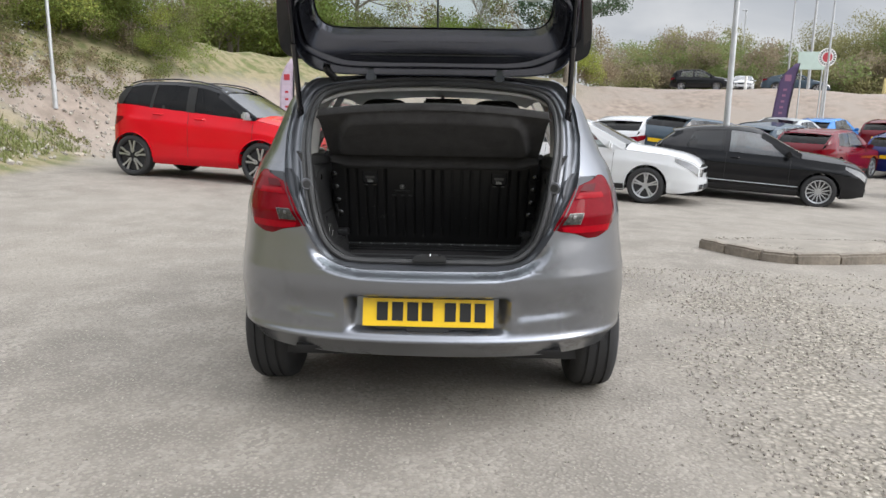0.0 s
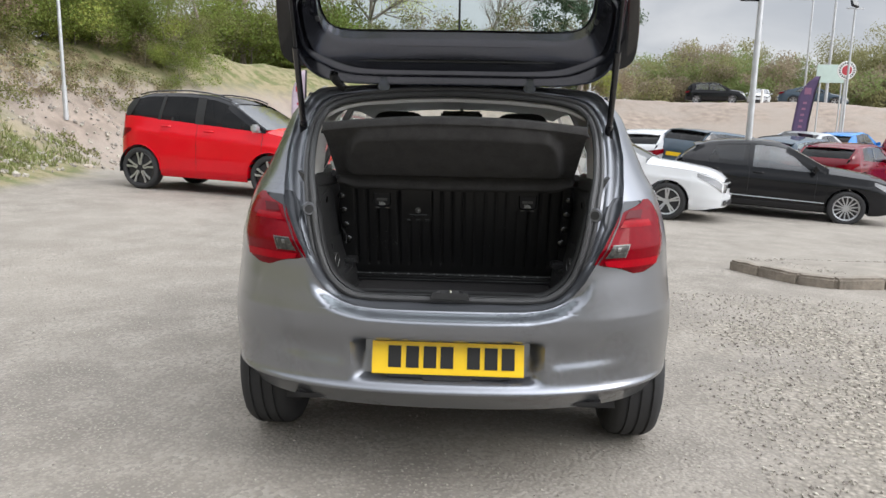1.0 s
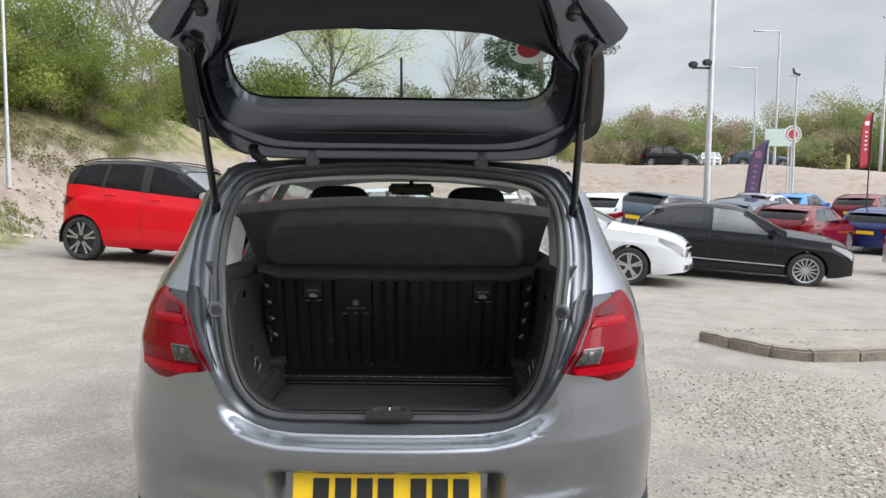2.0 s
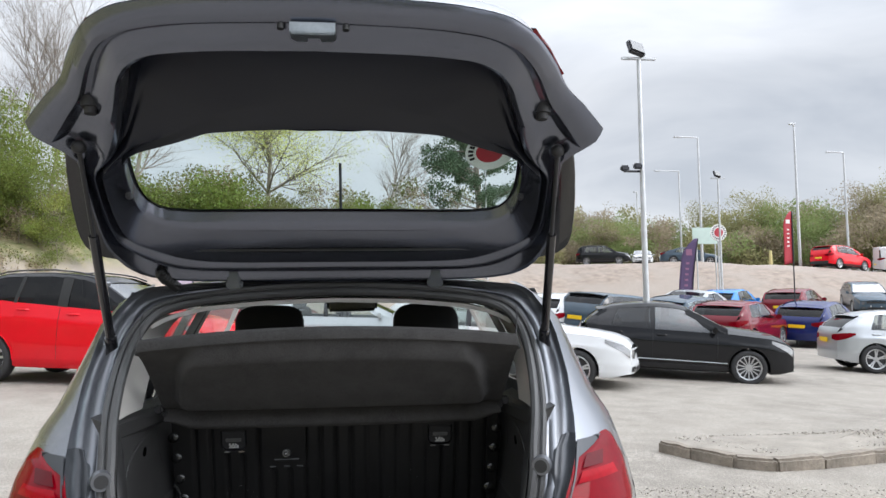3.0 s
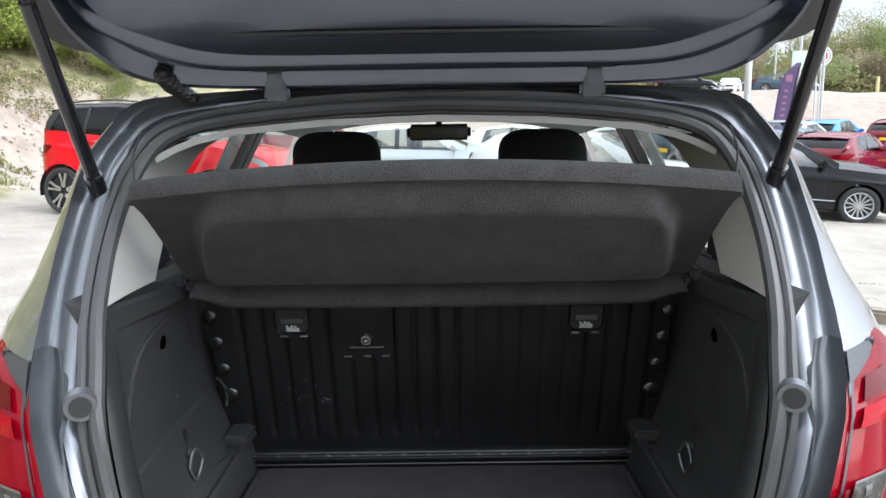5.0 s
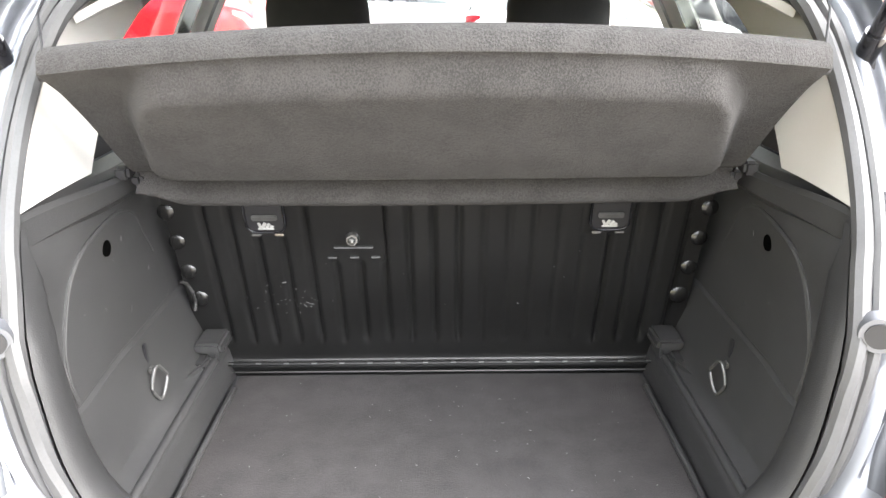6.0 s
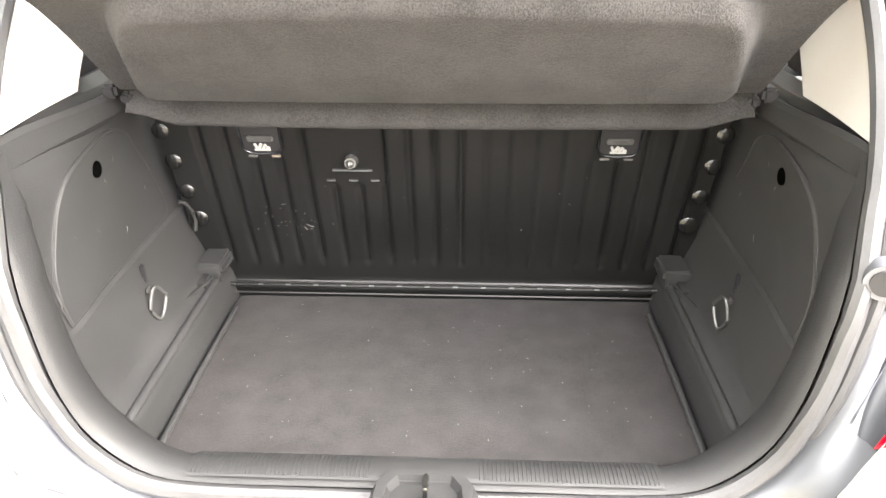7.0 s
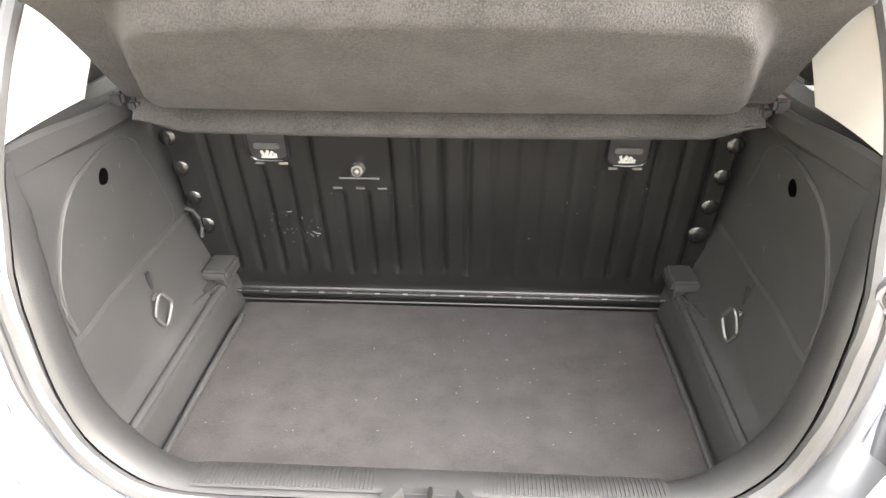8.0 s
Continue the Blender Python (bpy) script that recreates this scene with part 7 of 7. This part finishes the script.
street_lamp(24.6, 72, 13.6, 2.2)
street_lamp(32.85, 56, 13.7, 0)
street_lamp(35.95, 66, 13.0, 1.2)
street_lamp(21.35, 82, 13.2, 0)

# round sign and pale panel on the bank
x, y = polar_spot(27.32, 41.0)
z0 = ground_z(x, y)
t = thing("round_sign", "round white and red sign on a slim pole", "sign")
bm = bmesh.new()
tube(bm, (0, 0.04, 0), (0, 0.04, 4.9 - z0), 0.045, 0.04, 10)
part("pole", bm, "zinc", t)
bm = bmesh.new()
tube(bm, (0, 0.0, 4.78 - z0), (0, -0.05, 4.78 - z0), 0.46, seg=36)
disc = part("sign_disc", bm, "white", t)
bm = bmesh.new()
for k in range(20):
    a = 2 * math.pi * k / 20
    box(bm, 0, -0.056, 0.36, 0.06, 0.008, 0.11, Matrix.Translation((0, 0, 4.78 - z0)) @ Matrix.Rotation(a, 4, "Y"))
part("lettering_bar", bm, "ink", disc)
bm = bmesh.new()
tube(bm, (0, -0.05, 4.78 - z0), (0, -0.060, 4.78 - z0), 0.25, seg=30)
box(bm, 0.05, -0.062, 4.78 - z0, 0.30, 0.01, 0.10)
part("sign_centre", bm, "red_print", disc)
t.matrix_basis = Matrix.Translation((x, y, z0))
x, y = polar_spot(26.35, 42.5)
z0 = ground_z(x, y)
t = thing("panel_sign", "pale green rectangular sign on two posts", "sign")
bm = bmesh.new()
for q in (-0.5, 0.62):
    tube(bm, (q, 0.03, 0), (q, 0.03, 5.0 - z0), 0.04, seg=10)
part("post", bm, "zinc", t)
bm = bmesh.new()
box(bm, 0, 0, 4.75 - z0, 1.5, 0.04, 0.95, bevel=0.01)
part("panel", bm, "green_sign", t)
t.matrix_basis = Matrix.Translation((x, y, z0))
# yellow marker post on the bank's top
for az, dist in ((30.9, 53.0), (21.9, 56.0)):
    x, y = polar_spot(az, dist)
    t = thing("marker_post", "short pale yellow marker post", "post", "marker posts")
    bm = bmesh.new()
    tube(bm, (0, 0, 0), (0, 0, 1.0), 0.11, 0.09, 10)
    part("post", bm, "pale_yellow" if az > 30 else "white", t)
    t.matrix_basis = Matrix.Translation((x, y, ground_z(x, y)))


def feather_flag(az, dist, z_top, height, width, cloth, label, lean=0.12, pole_to_ground=True, patch="white"):
    x, y = polar_spot(az, dist)
    z0 = ground_z(x, y)
    t = thing("feather_flag", label, "flag")
    H = z_top - z0
    bm = bmesh.new()
    pts = [(lean * (k / 10) ** 2 * H * 0.4, 0, H * k / 10) for k in range(11)]
    pipe(bm, pts, 0.022, 8)
    part("pole", bm, "dark_alloy", t)
    bm = bmesh.new()
    rows = []
    for k in range(15):
        f = k / 14
        z = H - height * (1 - f)
        bx = lean * (z / H) ** 2 * H * 0.4
        wv = width * (1 - 0.75 * max(0, (f - 0.72) / 0.28) ** 2)
        rows.append([Vector((bx - wv * q, 0.012 + 0.007 * math.sin(3 * q + 4 * f), z - 0.10 * q * (1 - f))) for q in np.linspace(0, 1, 7)])
    loft(rows, bm=bm)
    fl = part("flag_cloth", bm, cloth, t)
    sol = fl.modifiers.new("cloth_thickness", "SOLIDIFY")
    sol.thickness = 0.006
    for f, s in ((0.80, 0.42), (0.64, 0.24), (0.56, 0.24), (0.48, 0.24), (0.40, 0.24), (0.32, 0.24)):
        bm = bmesh.new()
        z = H - height * (1 - f)
        bx = lean * (z / H) ** 2 * H * 0.4 - width * 0.5
        box(bm, bx, 0.008, z, width * s, 0.034, width * s * (1 if f > 0.7 else 0.6), bevel=0.004)
        part("print", bm, patch, fl)
    t.matrix_basis = Matrix.Translation((x, y, z0))


feather_flag(25.25, 31.0, 3.75, 2.9, 0.62, "purple", "dark purple feather flag with pale print", 0.25, patch="purple_print")
feather_flag(32.4, 26.5, 4.2, 1.75, 0.32, "red_print", "red feather flag with a white badge", 0.02)
feather_flag(-14.35, 17.5, 2.75, 2.3, 0.36, "mauve", "pale mauve feather flag with red print behind the red car", 0.05, patch="red_print")


# ---- trees and scrub ----
def leaf_mesh(name, lumps, count, size, material, seed, flat=0.5):
    """Many small leaf clumps scattered over the outsides of a number of lumps."""
    r = np.random.RandomState(seed)
    spots = np.array(lumps, float)
    share = spots[:, 3] ** 2
    n = (count * share / share.sum()).astype(int)
    idx = np.repeat(np.arange(len(spots)), n)
    k = len(idx)
    d = r.normal(size=(k, 3))
    d /= np.linalg.norm(d, axis=1, keepdims=True)
    p = spots[idx, :3] + d * spots[idx, 3:] * r.uniform(0.35, 1.05, (k, 1)) * np.array((1, 1, 0.8))
    s = size * r.uniform(0.5, 1.4, (k, 1))
    a, b = r.normal(size=(k, 3)), r.normal(size=(k, 3))
    a /= np.linalg.norm(a, axis=1, keepdims=True)
    b -= a * (a * b).sum(axis=1, keepdims=True)
    b /= np.linalg.norm(b, axis=1, keepdims=True)
    q = r.uniform(0.5, 0.9, (k, 1))
    vs = np.stack([p - a * s, p + b * s * q, p + a * s, p - b * s * q], axis=1).reshape(-1, 3)
    return raw_mesh(name, vs.tolist(), np.arange(4 * k).reshape(k, 4).tolist(), material)


def branches(seed, height, trunk, levels, spread, start=0.25, up=0.5, kids=4, droop=0.0, low=6):
    r = random.Random(seed)
    vs, fs, tips = [], [], []

    def limb(a, b, ra, rb, seg):
        q = (b - a).to_track_quat("Z", "Y")
        i = len(vs)
        for p, rad in ((a, ra), (b, rb)):
            for k in range(seg):
                v = p + q @ Vector((rad * math.cos(2 * math.pi * k / seg), rad * math.sin(2 * math.pi * k / seg), 0))
                vs.append(tuple(v))
        for k in range(seg):
            fs.append((i + k, i + (k + 1) % seg, i + seg + (k + 1) % seg, i + seg + k))

    def grow_limb(p, d, length, rad, level):
        n = 4 if level == 0 else 3 if level < levels else 2
        q = p
        nodes = []
        for k in range(n):
            d = (d + Vector((r.gauss(0, 0.10), r.gauss(0, 0.10), r.gauss(0, 0.06) + 0.05 * up - droop))).normalized()
            e = q + d * length / n
            ra, rb = rad * (1 - 0.6 * k / n), rad * (1 - 0.6 * (k + 1) / n)
            limb(q, e, ra, rb, low if level == 0 else (4 if level < 3 else 3))
            nodes.append((e, d, rb))
            q = e
        if level >= levels:
            tips.append(q)
            return
        for e, dd, rr in nodes[(1 if level == 0 else 0):]:
            for _ in range(kids if level < 2 else max(2, kids - 1)):
                side = Vector((r.gauss(0, 1), r.gauss(0, 1), r.gauss(0, 0.35))).normalized()
                nd = (dd * up + side * spread).normalized()
                grow_limb(e, nd, length * r.uniform(0.42, 0.68), rr * 0.62, level + 1)

    grow_limb(Vector((0, 0, 0)), Vector((0, 0, 1)), height * 0.62, trunk, 0)
    return vs, fs, tips


def tree(name, label, x, y, seed, height, trunk, bark="bark", leaf=None, leaf_size=0.2, leaf_count=5000, spread=0.8, levels=3, kids=3, up=0.9, lump=0.5, sink=0.1, keep=1.0):
    t = thing(name, label, "tree")
    vs, fs, tips = branches(seed, height, trunk, levels, spread, up=up, kids=kids)
    top_z = max(v[2] for v in vs)
    k = height / top_z
    vs = [(a * k, b * k, c * k) for a, b, c in vs]
    ob = new("trunk", raw_mesh("trunk", vs, fs, bark))
    ob.parent = t
    if leaf:
        r = random.Random(seed + 1)
        pts = [p * k for p in tips if r.random() < keep]
        lumps = [(p.x, p.y, p.z, lump * r.uniform(0.6, 1.3)) for p in pts]
        ob = new("crown", leaf_mesh("crown", lumps, leaf_count, leaf_size, leaf, seed))
        ob.parent = t
    t.matrix_basis = Matrix.Translation((x, y, ground_z(x, y) - sink))
    return t


def pine(x, y, seed, height):
    t = thing("pine_tree", "dark green pine tree with layered ragged boughs", "tree")
    r = random.Random(seed)
    bm = bmesh.new()
    pipe(bm, [(0.15 * math.sin(k), 0.1 * math.cos(k * 1.3), height * k / 8) for k in range(9)], 0.18, 8)
    lumps = []
    for k in range(75):
        f = r.uniform(0.22, 1.0)
        z = height * f
        reach = (1.05 - f) ** 0.6 * height * 0.27 * r.uniform(0.55, 1.1) + 0.3
        a = r.uniform(0, 6.28)
        e = Vector((reach * math.cos(a), reach * math.sin(a), z + reach * 0.12))
        tube(bm, (0, 0, z - 0.2), e, 0.06, 0.02, 5, False)
        for q in (0.45, 0.7, 0.9, 1.05):
            lumps.append((e.x * q + r.gauss(0, 0.15), e.y * q + r.gauss(0, 0.15), z + reach * 0.12 * q + r.gauss(0, 0.12), 0.62 * (0.6 + 0.5 * q) * r.uniform(0.6, 1.1)))
    part("trunk", bm, "bark", t)
    ob = new("crown", leaf_mesh("crown", lumps, 52000, 0.065, "leaf_pine", seed))
    ob.parent = t
    t.matrix_basis = Matrix.Translation((x, y, ground_z(x, y) - 0.1))


tree("lime_tree", "tree with sparse lime-yellow spring leaves", *polar_spot(-8.9, 44), 21, 13.2, 0.20, "bark", "leaf_lime", 0.044, 30000, 1.0, 3, 4, 0.85, 0.85)
tree("bare_tree", "leafless tree with fine grey twigs", *polar_spot(0.9, 47), 8, 12.6, 0.2, "pale_bark", None, spread=0.8, levels=4, kids=3, up=1.0)
pine(*polar_spot(8.4, 46), 4, 16.5)
tree("bare_tree", "leafless tree with fine grey twigs", *polar_spot(-18.6, 40), 9, 13.0, 0.2, "bark", None, spread=0.8, levels=4, kids=3, up=1.0)
for az, dist, h, seed in ((-24.3, 33, 15.5, 31), (-27.2, 34, 15.5, 32), (-21.5, 35, 14.0, 33), (-31.0, 33, 15.5, 34), (-34.5, 33, 15, 35), (-38.5, 33, 14, 36)):
    tree("bare_tree", "tall leafless tree on the bank with fine pale twigs", *polar_spot(az, dist), seed, h, 0.12, "bark", None, spread=0.66, levels=4, kids=3, up=1.2)

# shrubs: a few kinds, copied about
rb = random.Random(17)


def shrub_kind(seed, leaf, label, n_lumps=13, count=3600, size=0.05):
    r = random.Random(seed)
    t = thing("shrub", label, "shrub", "shrubs on the banks")
    lumps = [(r.gauss(0, 0.85), r.gauss(0, 0.7), 0.5 + abs(r.gauss(0.75, 0.7)), r.uniform(0.4, 0.85)) for _ in range(n_lumps)]
    ob = new("foliage", leaf_mesh("foliage", lumps, count, size, leaf, seed))
    ob.parent = t
    vs, fs, tips = branches(seed + 3, 2.6, 0.035, 2, 0.9, kids=3, low=4)
    ob = new("stem", raw_mesh("stem", vs, fs, "bark"))
    ob.parent = t
    return t


kinds = [shrub_kind(51, "leaf_green", "dense fresh green shrub on the bank", 13, 6500, 0.030), shrub_kind(52, "leaf_olive", "olive green shrub on the bank", 13, 6500, 0.030), shrub_kind(53, "leaf_green", "bushy green shrub among bare stems", 10, 5000, 0.030), shrub_kind(54, "leaf_brown", "brown budding shrub on the bank", 10, 3000, 0.042),
         shrub_kind(55, "leaf_spring", "yellow-green shrub on the bank", 11, 4600, 0.034)]
kinds += [shrub_kind(61, "leaf_green", "green shrub on the far bank", 12, 3600, 0.048), shrub_kind(62, "leaf_olive", "olive shrub on the far bank", 12, 3600, 0.048), shrub_kind(63, "leaf_brown", "brown budding shrub on the far bank", 10, 3000, 0.042), shrub_kind(64, "leaf_spring", "yellow-green shrub on the far bank", 11, 3200, 0.048)]
used = [False] * len(kinds)


def plant(i, x, y, s, zs=1.0):
    m = Matrix.Translation((x, y, ground_z(x, y) - 0.15 * s)) @ Euler((0, 0, rb.uniform(0, 6.28))).to_matrix().to_4x4() @ Matrix.Diagonal((s, s, s * zs, 1))
    if not used[i]:
        used[i] = True
        kinds[i].matrix_basis = m
        return
    c = copy_thing(kinds[i], Matrix.Identity(4))
    c.matrix_basis = m


def weighted(ws):
    return rb.choices(range(5), ws)[0]


for k in range(270):
    # left bank and round behind the red car
    az = rb.uniform(-47, -9)
    x, y = polar_spot(az, rb.uniform(17.5, 30))
    d = lot_edge(x, y)
    if d > 6.4:
        plant(weighted((6, 4, 4, 0.5, 1.6)), x, y, rb.uniform(0.85, 1.5), rb.uniform(0.8, 1.25))
for k in range(160):
    # a fringe along the bank's brow
    az = rb.uniform(-48, -9)
    x, y = polar_spot(az, rb.uniform(14, 25))
    d = lot_edge(x, y)
    if 5.0 < d < 8:
        plant(weighted((6, 5, 4, 0.8, 2)), x, y, rb.uniform(0.5, 1.15), rb.uniform(0.8, 1.3))
for k in range(125):
    # far bank, behind the lot
    az = rb.uniform(-22, 12)
    x, y = polar_spot(az, rb.uniform(38, 56))
    if lot_edge(x, y) > 5.5:
        plant(rb.choices((5, 6, 7, 8), (5, 3, 1, 1.5))[0], x, y, rb.uniform(0.85, 1.4) * (1.25 if az < -11 else 1.0), rb.uniform(0.85, 1.2))
for az, dist, s in ((2.6, 41, 1.5), (3.6, 42, 1.25), (-2.5, 43, 0.9)):
    plant(8, *polar_spot(az, dist), s, 1.1)
for k in range(70):
    # low growth at the top of the bank behind the red car
    x, y = polar_spot(rb.uniform(-28, -9), rb.uniform(17, 29))
    if 4.0 < lot_edge(x, y) < 9:
        plant(weighted((6, 4, 4, 0.8, 2)), x, y, rb.uniform(0.5, 0.95), rb.uniform(0.8, 1.2))
# scrub beyond the upper road, and an unseen hedge added to close the lot behind the camera
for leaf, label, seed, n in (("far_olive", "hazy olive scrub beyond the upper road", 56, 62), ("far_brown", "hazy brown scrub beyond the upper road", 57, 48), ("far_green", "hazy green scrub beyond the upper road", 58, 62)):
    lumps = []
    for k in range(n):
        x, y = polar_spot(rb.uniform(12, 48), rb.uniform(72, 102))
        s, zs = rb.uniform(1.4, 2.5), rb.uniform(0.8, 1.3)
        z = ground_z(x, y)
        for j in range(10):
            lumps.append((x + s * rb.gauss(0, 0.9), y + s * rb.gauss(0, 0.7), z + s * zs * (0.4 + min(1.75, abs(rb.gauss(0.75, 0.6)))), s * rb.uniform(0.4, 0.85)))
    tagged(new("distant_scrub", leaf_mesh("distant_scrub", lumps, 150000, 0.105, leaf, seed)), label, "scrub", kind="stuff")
# added out of view: it only darkens low reflections and light from behind
lumps = []
for k in range(60):
    x, y = polar_spot(rb.uniform(128, 285), rb.uniform(24, 34))
    z = ground_z(x, y)
    s = rb.uniform(1.6, 2.6)
    for j in range(8):
        lumps.append((x + s * rb.gauss(0, 0.85), y + s * rb.gauss(0, 0.7), z + s * (0.4 + abs(rb.gauss(0.75, 0.6))), s * rb.uniform(0.4, 0.85)))
tagged(new("hedge", leaf_mesh("hedge", lumps, 26000, 0.18, "leaf_olive", 59)), "olive green hedge along the edge of the lot", "hedge", kind="stuff")
# crowns of the far belt take the same hazed leaf tones
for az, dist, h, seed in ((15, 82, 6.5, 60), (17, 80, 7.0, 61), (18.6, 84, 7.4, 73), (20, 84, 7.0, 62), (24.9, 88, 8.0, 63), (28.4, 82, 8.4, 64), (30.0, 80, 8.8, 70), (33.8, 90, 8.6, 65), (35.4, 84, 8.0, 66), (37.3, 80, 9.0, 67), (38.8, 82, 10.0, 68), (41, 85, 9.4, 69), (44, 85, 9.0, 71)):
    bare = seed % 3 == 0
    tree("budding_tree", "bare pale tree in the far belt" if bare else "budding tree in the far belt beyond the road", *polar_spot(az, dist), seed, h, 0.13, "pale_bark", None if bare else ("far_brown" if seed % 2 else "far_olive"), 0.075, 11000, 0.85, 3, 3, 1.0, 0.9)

# tufts of dry grass on the near bank
rt = random.Random(23)
vs, fs = [], []
for k in range(7800):
    x, y = rt.uniform(-14, -6.3), rt.uniform(5, 17.6)
    d = lot_edge(x, y)
    if d < 0.3 or noise.noise((x * 0.8, y * 0.8, 5)) < -0.1:
        continue
    z = ground_z(x, y)
    for j in range(4):
        a, h, w = rt.uniform(0, 6.28), rt.uniform(0.06, 0.22), rt.uniform(0.006, 0.014)
        lx, ly = rt.gauss(0, 0.06), rt.gauss(0, 0.06)
        i = len(vs)
        vs += [(x - w * math.cos(a), y - w * math.sin(a), z), (x + w * math.cos(a), y + w * math.sin(a), z), (x + lx, y + ly, z + h)]
        fs.append((i, i + 1, i + 2))
tagged(new("grass_tufts", raw_mesh("grass_tufts", vs, fs, "straw")), "dry grass and weeds on the near bank", "grass", kind="stuff")

# low weeds and rubble on the bank
lumps = []
for k in range(900):
    x, y = rt.uniform(-17, -6.2), rt.uniform(5, 19)
    d = lot_edge(x, y)
    if d < 0.5 or d > 8 or noise.noise((x * 0.6, y * 0.6, 11)) < (-0.05 if y < 14 else 0.25):
        continue
    lumps.append((x, y, ground_z(x, y) + 0.04, rt.uniform(0.10, 0.30)))
tagged(new("bank_weeds", leaf_mesh("bank_weeds", lumps, 32000, 0.028, "leaf_olive", 77)), "low green weeds growing on the rubble bank", "weeds", kind="stuff")
vs, fs = [], []
cube = [(-1, -1, -1), (1, -1, -1), (1, 1, -1), (-1, 1, -1), (-1, -1, 1), (1, -1, 1), (1, 1, 1), (-1, 1, 1)]
for k in range(1000):
    x, y = rt.uniform(-18, -5.8), rt.uniform(5, 22)
    d = lot_edge(x, y)
    if d < 0.1 or d > 7:
        continue
    s = 0.015 + 0.08 * rt.random() ** 4
    e = Euler((rt.uniform(0, 6), rt.uniform(0, 6), rt.uniform(0, 6))).to_matrix()
    i = len(vs)
    z = ground_z(x, y)
    for c in cube:
        p = e @ Vector([q * s * rt.uniform(0.5, 1.1) for q in c])
        vs.append((x + p.x, y + p.y, z + p.z * 0.7))
    fs += [tuple(i + j for j in f) for f in ((0, 3, 2, 1), (4, 5, 6, 7), (0, 1, 5, 4), (1, 2, 6, 5), (2, 3, 7, 6), (3, 0, 4, 7))]
tagged(new("bank_rubble", raw_mesh("bank_rubble", vs, fs, "rubble")), "pale broken stones lying on the bank", "rubble", kind="stuff")
for leaf, label, seed, n in (("leaf_olive", "rough olive brush along the brow of the bank", 91, 900), ("leaf_brown", "dead brown brush along the brow of the bank", 92, 800)):
    lumps = []
    for k in range(n):
        x, y = polar_spot(rt.uniform(-49, -8), rt.uniform(12, 26))
        d = lot_edge(x, y)
        if 3.2 + 1.2 * noise.noise((x * 0.5, y * 0.5, seed)) < d < 8.5:
            lumps.append((x, y, ground_z(x, y) + 0.08, rt.uniform(0.15, 0.42)))
    tagged(new("brow_brush", leaf_mesh("brow_brush", lumps, 24000, 0.03, leaf, seed)), label, "brush", kind="stuff")
